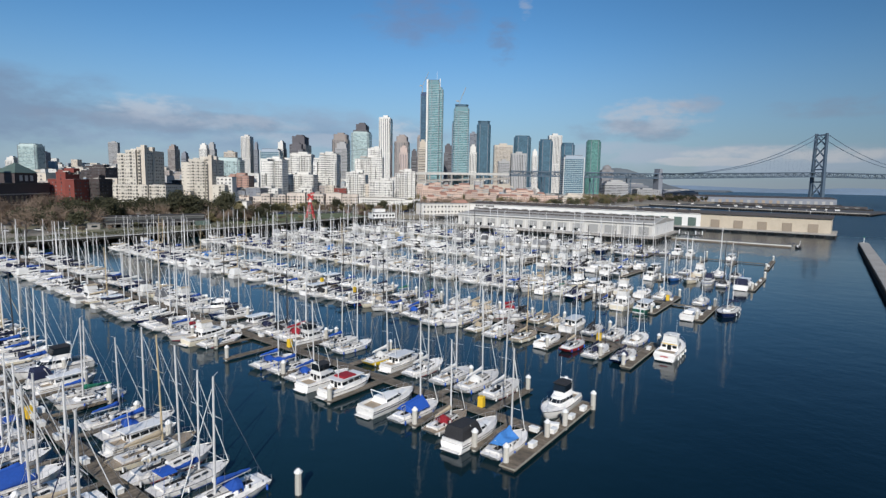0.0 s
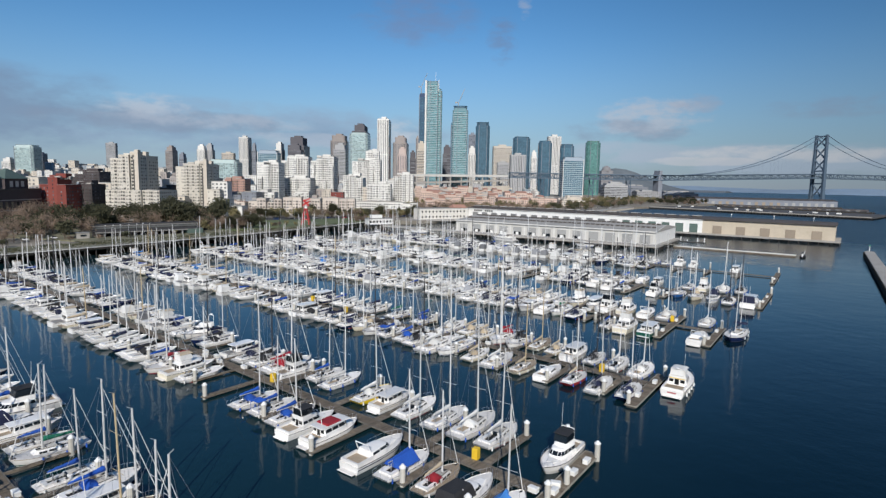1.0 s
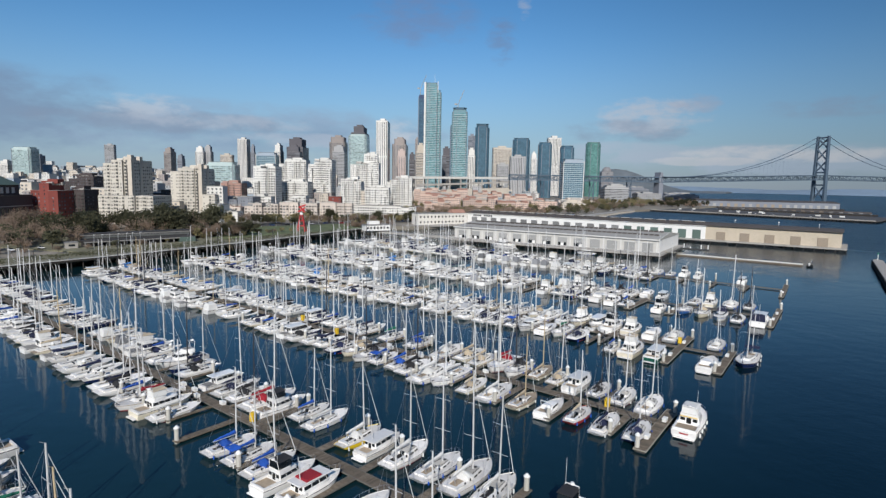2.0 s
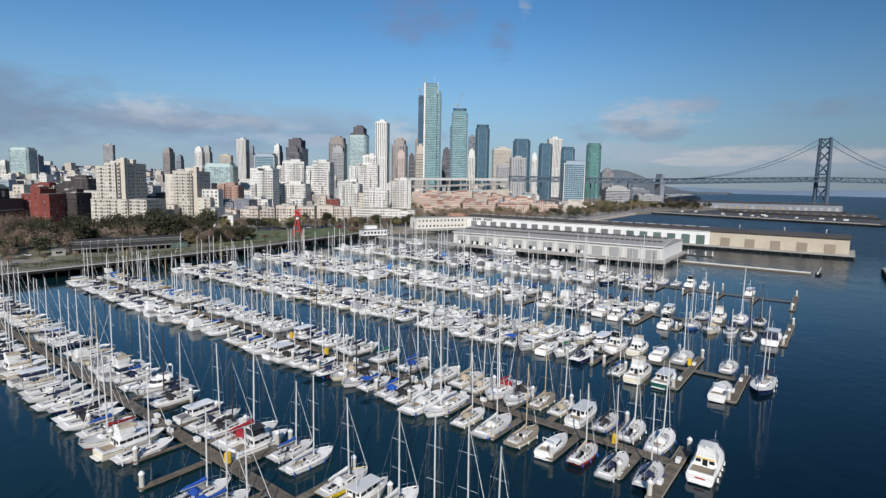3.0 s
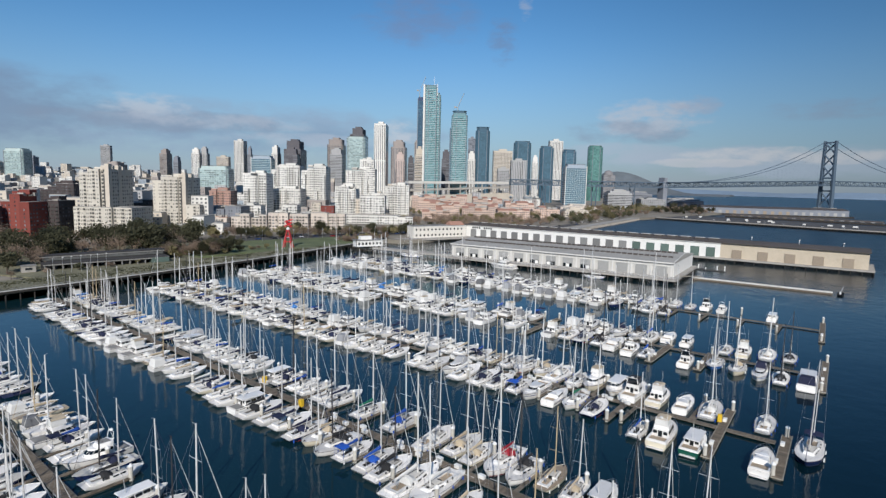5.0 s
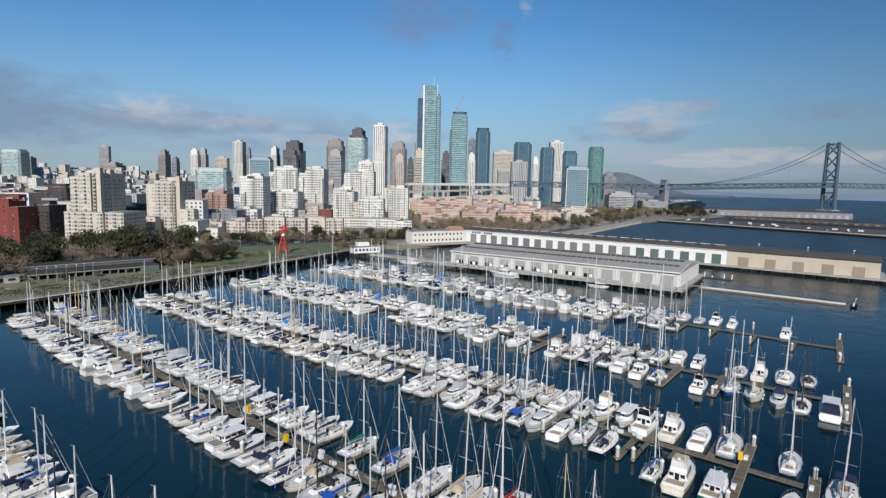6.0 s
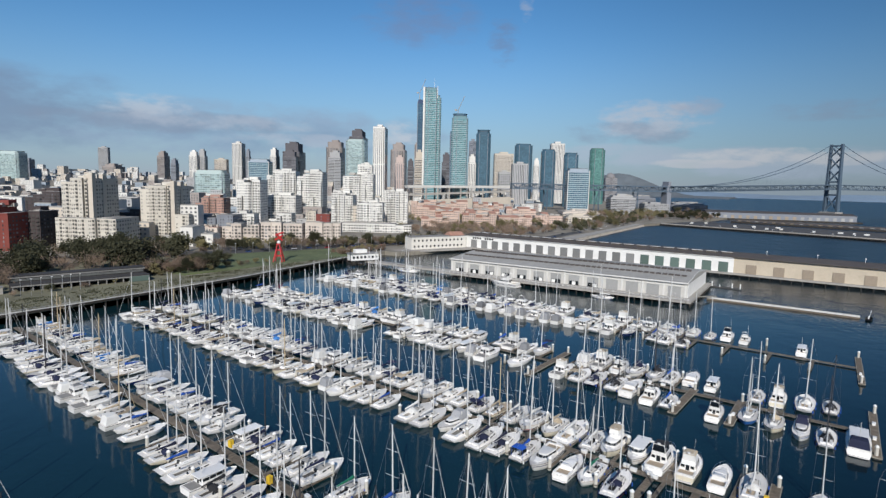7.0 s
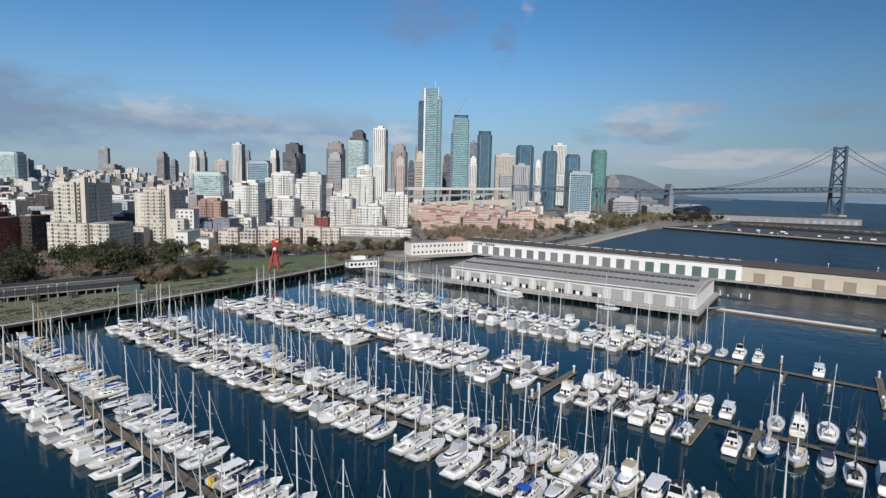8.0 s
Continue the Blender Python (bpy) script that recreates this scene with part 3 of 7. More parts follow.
for i in range(42):
    part("skylight", vent, None, shed).location = (4 + i * 3.4, 15, 9.35)
back_vents = Shape()
for i in range(42):
    back_vents.box(4 + i * 3.4, 29, 10.5, 2.6, 1.8, 1.1)
part("clerestory", back_vents, ROOFD, shed, "dark row of roof vents", kind="stuff")
bay_door = Shape().box(0, 0, 0, 6.6, 0.3, 5.6).mesh("door", DOORP)
# solid dark panel on the door, painted as the shade inside an open bay
bay_shade = Shape().box(0, -0.08, 0.05, 5.6, 0.36, 2.3).mesh("opening", GLASSD)
bay_panel = Shape().box(0, -0.16, 0.1, 2.2, 0.3, 2.0).mesh("panel", PAINTW)
for i in range(13):
    d = part("door", bay_door, None, shed, "grey roller door with its opening painted dark")
    d.location = (7 + i * 11.2, 0.95, 0)
    if i < 9:
        part("opening", bay_shade, None, d, "dark panel painted as an open bay's shade")
        part("panel", bay_panel, None, d).location = ((i % 3 - 1) * 1.5, 0, 0)
pilaster = Shape().box(0, 0, 0, 0.9, 0.35, 7.6).mesh("pilaster", PAINTP)
for i in range(14):
    part("pilaster", pilaster, None, shed).location = (1.4 + i * 11.2, 0.86, 0)
part("fascia", Shape().box(74, -0.1, 7.55, 149.2, 0.3, 0.75), PAINTP, shed, "pale roof fascia")
part("lintel", Shape().box(74, 0.9, 5.75, 147.5, 0.28, 0.5), PAINTP, shed)
rail = Shape()
for z in (0.55, 1.1):
    rail.rod((-234, 378.5, 3 + z), (-82, 378.5, 3 + z), 0.06, n=5)
for i in range(52):
    rail.rod((-234 + i * 2.96, 378.5, 2.9), (-234 + i * 2.96, 378.5, 4.15), 0.07, n=5)
part("railing", rail, PAINTW, low_pier, "white timber railing")

strip = pier_deck("pier", -322, -236, 384, 392, 3.0, "narrow timber pier")
house = thing("wharf_house", "small white wharf office with dark windows", "building", at=pose(-311, 374, 4.0, 0, 0, 62))
part("wall", Shape().box(11, 0, 0, 21, 8, 4.6), PAINTW, house)
part("roof", Shape().box(11, 0, 4.6, 22.4, 9.4, 0.5), ROOFG, house)
for i in range(7):
    part("window", Shape().box(2.4 + i * 2.9, -4.0, 1.4, 1.6, 0.16, 1.7), GLASSD, house)

# near-black mottled colour for the open shed's roofs and back wall
SHEDDARK = material("tarred_shed_roof", (0.036, 0.035, 0.036), 0.9, vary=0.35, size=4, dirt=0.3, dirt_colour=(0.06, 0.055, 0.05))
part("upper_cabin", Shape().soft(9, 0.6, 5.1, 9, 5, 2.5, 0.2), PAINTW, house, "small white upper cabin")
stilts = Shape()
for i in range(8):
    for y in (-3.4, 3.4):
        stilts.rod((1.5 + i * 2.75, y, -6), (1.5 + i * 2.75, y, 0), 0.25, n=6)
part("stilts", stilts, DARKTIM, house, "dark timber stilts", kind="stuff")
PANEL = material("dull_shed_glazing", (0.12, 0.125, 0.12), 0.3, vary=0.3, size=2)
# ---- long open shelter behind the promenade ----
shelter = thing("open_shed", "long dark open-fronted shed with a flat grey roof", "shed", at=pose(-352.5, 181, 3.9, 0, 0, -14.2))
part("roof", Shape().box(-4, 31, 3.1, 9, 62, 0.5), SHEDDARK, shelter)
part("eaves_beam", Shape().box(0.3, 31, 2.5, 0.4, 61.5, 0.6), ROOFG, shelter)
part("back_wall", Shape().box(-8.2, 31, 0, 0.5, 61, 6.4), SHEDDARK, shelter)
part("upper_roof", Shape().box(-11, 31, 6.4, 7.5, 62, 0.5), SHEDDARK, shelter, "dark upper roof")
part("upper_beam", Shape().box(-7.4, 31, 5.7, 0.3, 61.5, 0.6), ROOFG, shelter)
part("upper_glazing", Shape().box(-7.9, 31, 4.2, 0.3, 60, 1.2), PANEL, shelter, "dull grey glazing")
for i in range(16):
    part("column", Shape().box(-0.2, 1 + i * 4.0, 0, 0.5, 0.5, 3.1), ROOFG, shelter)
for i in range(7):
    part("screen", Shape().box(-3.0, 5 + i * 8.5, 0, 0.4, 3.5, 2.4), ROOFD, shelter)
part("glazed_end", Shape().box(-3.5, 57, 0.2, 8.5, 9.5, 2.8), MATS["green_grey_shed_door"], shelter, "green glazed end bay")
hut = thing("wharf_hut", "small grey kiosk beside the open shed", "hut", at=pose(-353.5, 172, 3.9, 0, 0, -14.2))
part("wall", Shape().box(-2, 3, 0, 5, 6, 3.2), CONC, hut)
part("roof", Shape().box(-2, 3, 3.2, 5.6, 6.6, 0.3), ROOFG, hut)
part("window", Shape().box(0.52, 3, 1.2, 0.1, 3.0, 1.1), GLASSD, hut)

# ---- buildings of the city ----
GRID = 32.5
# shadow_brick is brick with the shade of unlit walls put into its colour
WALLS = {
    "cream": (0.52, 0.485, 0.42), "white": (0.63, 0.615, 0.575), "red": (0.19, 0.048, 0.038), "shadow_brick": (0.065, 0.052, 0.052), "brown": (0.29, 0.255, 0.235),
    "orange": (0.36, 0.22, 0.175), "slate": (0.19, 0.205, 0.235), "pink": (0.52, 0.42, 0.38), "beige": (0.51, 0.455, 0.38), "tan": (0.54, 0.475, 0.415), "grey": (0.36, 0.36, 0.36),
    "pale": (0.30, 0.35, 0.40), "dark": (0.105, 0.10, 0.11), "navy": (0.03, 0.05, 0.11), "concrete": (0.22, 0.215, 0.22), "brick": (0.52, 0.39, 0.32),
    "glass_teal": (0.15, 0.26, 0.28), "glass_blue": (0.055, 0.11, 0.155), "glass_green": (0.085, 0.19, 0.165), "glass_pale": (0.42, 0.50, 0.485),
}
LABELS = {"cream": "cream stucco apartment tower", "white": "white concrete apartment block", "red": "red brick office block", "shadow_brick": "brick block with shade painted into its walls", "brown": "brown masonry tower", "orange": "terraced orange brick block", "slate": "slate grey tower", "pink": "pinkish stone building", "beige": "beige masonry building", "tan": "tan low-rise apartment house", "grey": "grey office tower", "pale": "pale blue banded tower", "dark": "dark brown office tower", "navy": "dark navy glass tower", "concrete": "concrete round-topped tower", "brick": "brick apartment block with red roofs", "glass_teal": "teal glass high-rise with pale floor bands", "glass_blue": "blue glass high-rise", "glass_green": "green glass high-rise", "glass_pale": "pale green glass tower"}
WALLMATS = {}
for key, rgb in WALLS.items():
    glassy = key.startswith("glass") or key == "navy"
    WALLMATS[key] = material("wall_" + key, rgb, 0.22 if glassy else 0.85, vary=0.10, size=9, dirt=0.0 if glassy else 0.16, dirt_colour=tuple(c * 0.6 for c in rgb), each=0.10, spec=0.9 if glassy else 0.4)
PANE = material("facade_window", (0.12, 0.125, 0.135), 0.12, vary=0.3, size=8, each=0.2, island=0.75)
# near-black colour that paints in the shade of loggias and recesses
LOGGIA_SHADE = material("deep_loggia", (0.05, 0.048, 0.046), 0.5, vary=0.4, size=4)
PANEG = material("curtain_glass", (0.075, 0.145, 0.195), 0.08, vary=0.25, size=40, each=0.2, spec=0.9, island=0.18)
PANES = {"glass_teal": material("teal_curtain_glass", (0.10, 0.22, 0.235), 0.10, vary=0.25, size=40, each=0.1, spec=0.9, island=0.28), "glass_green": material("green_curtain_glass", (0.10, 0.225, 0.205), 0.10, vary=0.3, size=40, spec=0.9, island=0.3),
         "glass_pale": material("pale_curtain_glass", (0.26, 0.34, 0.335), 0.2, vary=0.4, size=14, spec=0.9, island=0.4)}
BAND = material("floor_band", (0.34, 0.42, 0.43), 0.6, vary=0.1, size=5)


def inset_plan(w, d, cut):
    """A rectangle with its corners cut off, anticlockwise."""
    if cut <= 0:
        return [(-w / 2, -d / 2), (w / 2, -d / 2), (w / 2, d / 2), (-w / 2, d / 2)]
    a, b = w / 2, d / 2
    k = cut * 0.42
    return [(-a + cut, -b), (a - cut, -b), (a - k, -b + k), (a, -b + cut), (a, b - cut), (a - k, b - k), (a - cut, b), (-a + cut, b), (-a + k, b - k), (-a, b - cut), (-a, -b + cut), (-a + k, -b + k)]


def prism(s, plan, low, high, ox=0.0, oy=0.0, grow=1.0):
    k = len(plan)
    return s.add([(x * grow + ox, y * grow + oy, low) for x, y in plan] + [(x * grow + ox, y * grow + oy, high) for x, y in plan],
                 [tuple(range(k - 1, -1, -1)), tuple(range(k, 2 * k))] + [(i, (i + 1) % k, k + (i + 1) % k, k + i) for i in range(k)])


def stepped(s, plan, steps):
    """One closed body over a plan: pairs of height and scale, from the ground up."""
    return s.loft([[(x * k, y * k, z) for x, y in plan] for z, k in steps], closed=True)


def wall_quad(s, p, q, a, b, low, high, out):
    """A pane on the wall from p to q, between the fractions a and b of its length."""
    dx, dy = q[0] - p[0], q[1] - p[1]
    ln = math.hypot(dx, dy)
    nx, ny = dy / ln * out, -dx / ln * out
    x0, y0, x1, y1 = p[0] + dx * a + nx, p[1] + dy * a + ny, p[0] + dx * b + nx, p[1] + dy * b + ny
    s.add([(x0, y0, low), (x1, y1, low), (x1, y1, high), (x0, y0, high)], [(0, 1, 2, 3)])


def seen_edges(plan):
    """The edges of a plan that look towards the bay."""
    for i, p in enumerate(plan):
        q = plan[(i + 1) % len(plan)]
        if q[0] - p[0] > 0.3 or q[1] - p[1] > 0.3 or (p[1] - q[1] > 0.3 and p[0] < 0):
            yield p, q


def plant_rooms(s, rng, w, d, h, many):
    for _ in range(many):
        x, y = rng.uniform(-0.36, 0.36) * w, rng.uniform(-0.3, 0.36) * d
        s.soft(x, y, h, rng.uniform(0.06, 0.2) * w + 0.8, rng.uniform(0.08, 0.22) * d + 0.8, rng.uniform(0.9, 2.8), 0.1)
        if rng.random() < 0.5:
            s.rod((x + 1, y, h), (x + 1, y, h + rng.uniform(1.5, 4)), 0.12, n=5)
    return s


def apartment(b, style, w, d, h, rng):
    """A stepped apartment house: bays of unlike height and setback, columns of loggias painted as dark panels, pairs of
    small windows, balconies.
    """
    trim, roofs, panes, deep, slabs = Shape(), Shape(), Shape(), Shape(), Shape()
    storey = 3.0
    bays = max(2, round(w / 8.5))
    span = w / bays
    masses = []
    for j in range(bays):
        end = j in (0, bays - 1)
        top = h - storey * (rng.choice((0, 1, 2)) if end and bays > 2 else rng.choice((0, 0, 0, 1))) if h > 16 else h - rng.choice((0, 0, 0.8, 1.6))
        if style == "cream":
            top = h if h < 35 else h - (storey if j == 0 else 0)
        masses.append((-w / 2 + (j + 0.5) * span, span, -d / 2 + rng.choice((0, 0, 1.6, 2.6)) * (1 if h > 12 else 0.4), d / 2, top))
        if style == "white" and h > 22 and rng.random() < 0.75:
            masses.append((-w / 2 + (j + rng.uniform(0.35, 0.65)) * span, span * rng.uniform(0.45, 0.7), -d / 2 - rng.uniform(1.8, 4.0), 0, h - storey * rng.randint(1, max(2, int(h / storey * 0.55)))))
    for cx, wide, y0, y1, top in masses:
        part("bay", Shape().box(cx, (y0 + y1) / 2, 0, wide, y1 - y0, top), WALLMATS[style], b)
        roofs.box(cx, (y0 + y1) / 2, top, wide - 0.7, y1 - y0 - 0.7, 0.12)
        trim.box(cx, y0 - 0.12, top - 0.9, wide + 0.15, 0.3, 0.7)
        cols = max(1, round(wide / (3.1 if style != "cream" else 2.7)))
        kinds = [rng.choice(("loggia", "pair", "single", "balcony", "wide", "loggia")) for _ in range(cols)]
        if style == "cream":
            first = rng.randint(0, 5)
            kinds = [("pair", "loggia", "pair", "loggia", "slit", "blank")[(i + first) % 6] for i in range(cols)]
        if style in ("red", "slate"):
            kinds = [rng.choice(("blank", "single")) for _ in range(cols)]
        pitch = wide / cols
        for f in range(int((top - 1.2) / storey)):
            z = 1.0 + f * storey
            for i, kind in enumerate(kinds):
                c = -0.5 * wide + (i + 0.5) * pitch + cx
                if rng.random() < 0.06:
                    continue
                if kind in ("pair", "slit"):
                    o, k = (0.24, 0.15) if kind == "pair" else (0.14, 0.09)
                    for e in (-1, 1):
                        panes.box(c + e * pitch * o, y0, z + 0.9, pitch * k * 1.3, 0.12, 1.35)
                elif kind == "single":
                    panes.box(c, y0, z + 0.85, pitch * 0.34, 0.12, 1.45)
                elif kind == "wide":
                    panes.box(c, y0, z + 0.9, pitch * 0.62, 0.12, 1.35)
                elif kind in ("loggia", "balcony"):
                    # flat dark panel on the wall: the loggia's shade is painted, not hollowed
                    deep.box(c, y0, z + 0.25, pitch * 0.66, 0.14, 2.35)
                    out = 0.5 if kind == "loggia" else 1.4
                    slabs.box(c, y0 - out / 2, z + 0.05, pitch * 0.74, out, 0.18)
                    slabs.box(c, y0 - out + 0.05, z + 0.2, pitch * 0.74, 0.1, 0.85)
        # the shaded flank
        if cx + wide / 2 > w / 2 - 0.6 or y0 < -d / 2:
            n = max(1, round((y1 - y0) / 3.6))
            for f in range(int((top - 1.2) / storey)):
                for i in range(n):
                    if rng.random() < 0.8:
                        panes.box(cx + wide / 2, y0 + (i + 0.5) * (y1 - y0) / n, 1.9 + f * storey, 0.12, 1.3 if i % 2 else 1.9, 1.35)
    if style == "cream" and h > 35:
        tall = Shape().soft(w / 2 - 1.6, -d / 2 + 1.0, 0, 3.4, 5.0, h + 4.5, 0.3).soft(w / 2 - 1.0, -d * 0.08, 0, 3.0, 5.0, h + 3.5, 0.3).box(w / 2 - 4.4, -d / 2 + 2.2, h, 5.0, 6.0, 2.4)
        part("pier", tall, WALLMATS["beige"], b, "beige stucco pier")
        # dark strip on the facade, painted as the shade of a recess
        part("recess", Shape().box(w / 2 - 4.3, -d / 2 - 0.05, 4, 1.6, 0.3, h - 8), LOGGIA_SHADE, b, "dark upright strip painted as deep shade")
    if h > 30:
        trim.soft(w * 0.12, d * 0.1, h - 0.2, w * 0.36, d * 0.4, 3.6, 0.3)
        trim.soft(-w * 0.22, d * 0.12, h - 0.2, w * 0.2, d * 0.3, 2.1, 0.2)
    part("cornice", trim, WALLMATS[style], b, kind="stuff")
    part("roof", roofs, ROOFG if style != "tan" else ROOFT if rng.random() < 0.3 else ROOFL, b, kind="stuff")
    part("window", panes, PANE, b, kind="stuff")
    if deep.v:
        part("loggia", deep, LOGGIA_SHADE, b, "flat dark panel painted as loggia shade", kind="stuff")
        part("balcony", slabs, WALLMATS[style], b, kind="stuff")
    part("roof_plant", plant_rooms(Shape(), rng, w * 0.9, d * 0.7, h - (1.6 if h > 16 else 1.4), 3 + int(w / 7)), CONC, b, kind="stuff")


def glass_tower(b, style, w, d, h, crown, rng):
    """A curtain-walled tower: unlike panes floor by floor, slab edges and a recessed crown."""
    cut = min(w, d) * {"glass_teal": 0.12, "glass_blue": 0.30, "glass_green": 0.34, "glass_pale": 0.10}.get(style, 0.0)
    plan = inset_plan(w, d, cut)
    core = stepped(Shape(), plan, ((0, 1), (h, 1), (h, 0.84), (h + 4.5, 0.84)))
    part("wall", core, WALLMATS[style], b)
    panes, bands = Shape(), Shape()
    storey = 3.9
    for f in range(int((h - 3) / storey)):
        z = 2.0 + f * storey
        for p, q in seen_edges(plan):
            ln = math.dist(p, q)
            n = max(1, round(ln / 4.6))
            for i in range(n):
                wall_quad(panes, p, q, (i + 0.05) / n, (i + 0.95) / n, z + 0.5, z + 3.3, 0.2)
        if style in ("glass_teal", "pale") or f % 3 == 0:
            prism(bands, plan, z - 0.5, z + (0.5 if style != "glass_blue" else 0.15), 0, 0, 1 + 0.7 / w)
        if style == "glass_teal" and rng.random() < 0.75:
            wide = w * rng.uniform(0.25, 0.6)
            bands.box(rng.uniform(-0.5, 0.5) * (w - wide), -d / 2 - 0.8, z - 0.5, wide, 1.6, 1.1)
    part("window", panes, PANES.get(style, PANEG), b, "curtain-wall panes of unlike tone", kind="stuff")
    part("floor_slab", bands, BAND if style in ("glass_teal", "pale", "glass_pale") else WALLMATS[style], b, kind="stuff")
    rib = Shape()
    for e in ((-0.5, 0.5) if style != "glass_teal" else (-0.5, -0.22, 0.5)):
        rib.box(e * (w - 2 * cut), -d / 2 - 0.45, 1, 1.2, 0.9, h + (5 if crown == "fin" else 0))
    part("mullion", rib, WALLMATS["slate" if style != "pale" else "white"], b, kind="stuff")
    part("roof", prism(Shape(), plan, h + 4.5, h + 5.0, 0, 0, 0.86), ROOFD if style != "glass_green" else ROOFG, b)
    if crown == "fin":
        part("fin", Shape().box(-w / 2 - 1.0, 0, 0, 3.6, d + 2.0, h + 6).box(w / 2 + 0.3, -d / 2, h - 18, 1.2, 1.2, 26), WALLMATS["white"], b, "white vertical fin")
    if crown == "drum":
        top = Shape()
        prism(top, inset_plan(w, d, min(w, d) * 0.3), h, h + 8.5, 0, 0, 0.82)
        prism(top, inset_plan(w, d, min(w, d) * 0.3), h + 8.5, h + 9.6, 0, 0, 0.9)
        part("crown", top, WALLMATS["glass_blue"], b, "dark drum-like crown")


def office_tower(b, style, w, d, h, crown, rng):
    """A masonry or metal tower, with ribbon, punched or vertically piered windows."""
    walls, panes = Shape(), Shape()
    step = h * rng.uniform(0.80, 0.9) if rng.random() < 0.55 and crown != "dome" else h
    plan = inset_plan(w, d, min(w, d) * (0.12 if rng.random() < 0.3 else 0))
    slim = rng.uniform(0.72, 0.86)
    stepped(walls, plan, ((0, 1), (step, 1)) + (((step, slim), (h, slim)) if step < h else ()) + ((h, 0.42), (h + 3 + 0.02 * h, 0.42)))
    mode = "piers" if style in ("white", "pink") else rng.choice(("ribbon", "punched", "piers")) if style not in ("dark", "slate") else "ribbon"
    storey = 3.9 if h > 45 else 3.4
    for p, q in seen_edges(plan):
        ln = math.dist(p, q)
        n = max(1, round(ln / (4.4 if mode != "ribbon" else 14)))
        if mode == "piers":
            for i in range(n):
                for z0, z1 in ((3, step * 0.5 - 1), (step * 0.5 + 1, step - 3)):
                    wall_quad(panes, p, q, (i + 0.32) / n, (i + 0.68) / n, z0, z1, 0.25)
            continue
        for f in range(int((step - 3) / storey)):
            z = 2 + f * storey
            for i in range(n):
                wall_quad(panes, p, q, (i + (0.02 if mode == "ribbon" else 0.2)) / n, (i + (0.98 if mode == "ribbon" else 0.8)) / n, z + 0.9, z + (2.5 if mode == "ribbon" else 2.9), 0.25)
    part("wall", walls, WALLMATS[style], b)
    part("window", panes, PANE, b, kind="stuff")
    part("roof", Shape().box(0, 0, h + 0.02 if step == h else step, w * 0.94, d * 0.94, 0.5), ROOFG, b)
    if h < 40:
        part("roof_plant", plant_rooms(Shape(), rng, w, d, h, 8), ROOFL, b, kind="stuff")
    if crown == "dome":
        dome = Shape()
        dome.loft([[(math.cos(a * math.pi / 8) * w * 0.42 * c, math.sin(a * math.pi / 8) * w * 0.42 * c, h + s * 20) for a in range(16)] for c, s in ((1, 0), (0.96, 0.3), (0.8, 0.62), (0.5, 0.88), (0.1, 1))], closed=True)
        part("dome", dome, WALLMATS[style], b)


def brick_terrace(b, w, d, h, rng):
    """A low brick block with pitched tile roofs, gables and small windows."""
    walls, tiles, panes = Shape(), Shape(), Shape()
    n = max(3, round(w / 9))
    for j in range(n):
        cx, wide = -w / 2 + (j + 0.5) * w / n, w / n
        top, y0 = h - rng.choice((0, 0, 2.8, 2.8, 5.6)), -d / 2 + rng.choice((0, 2, 4))
        walls.box(cx, (y0 + d / 2) / 2, 0, wide, d / 2 - y0, top)
        if rng.random() < 0.6:
            tiles.add([(cx - wide / 2, y0 - 0.5, top), (cx + wide / 2, y0 - 0.5, top), (cx + wide / 2, (y0 + d / 2) / 2, top + 2.6), (cx - wide / 2, (y0 + d / 2) / 2, top + 2.6), (cx + wide / 2, d / 2, top), (cx - wide / 2, d / 2, top)],
                      [(0, 1, 2, 3), (3, 2, 4, 5), (0, 3, 5), (1, 4, 2)])
        else:
            walls.box(cx, y0, top, wide, 0.4, 0.8)
        for f in range(int((top - 1) / 3.0)):
            for i in range(3):
                panes.box(cx + (i - 1) * wide / 3, y0, 1.6 + f * 3.0, 1.6, 0.14, 1.5)
    part("wall", walls, WALLMATS["brick"], b, kind="stuff")
    part("roof", tiles, ROOFT, b, kind="stuff")
    part("window", panes, PANE, b, kind="stuff")
    part("roof_plant", plant_rooms(Shape(), rng, w, d, h - 1.5, 6), ROOFL, b, kind="stuff")


def building(style, x, y, w, d, top, crown="", turn=GRID):
    """A block on the city grid, centred at x, y."""
    base = land_height(x, y) - 1.5
    h = top - base
    near = math.hypot(x, y) < 930
    b = thing("building", LABELS[style] + (" on the waterfront" if near else " of the skyline"), "building", at=pose(x, y, base, 0, 0, turn))
    rng = random.Random(int(x * 7 + y))
    if style.startswith("glass") or style in ("navy", "pale"):
        glass_tower(b, style, w, d, h, crown, rng)
    elif style == "brick":
        brick_terrace(b, w, d, h, rng)
    elif near:
        apartment(b, style, w, d, h, rng)
    else:
        office_tower(b, style, w, d, h, crown, rng)
    return b


building("cream", -512, 302, 48.5, 34.0, 27.5)
building("cream", -524, 303, 26.7, 34.3, 58.1)
building("cream", -526, 369, 30.7, 30.3, 52.7)
building("cream", -501, 370, 12.2, 8.5, 28.0)
building("red", -546, 250, 24.0, 20.5, 37.4)
# added blocks in shade-coloured brick, for the red block's unlit side
building("shadow_brick", -548, 273, 20.0, 24.0, 32.0)
building("shadow_brick", -545, 349, 18.7, 13.1, 31.5)
building("shadow_brick", -680, 341, 35.7, 25.0, 43.5)
building("orange", -616, 482, 32.0, 24.0, 38.0)
building("slate", -540, 432, 41.3, 28.9, 24.1)
building("white", -576, 505, 26.8, 30.1, 59.2)
building("white", -544, 470, 24.1, 16.9, 26.7)
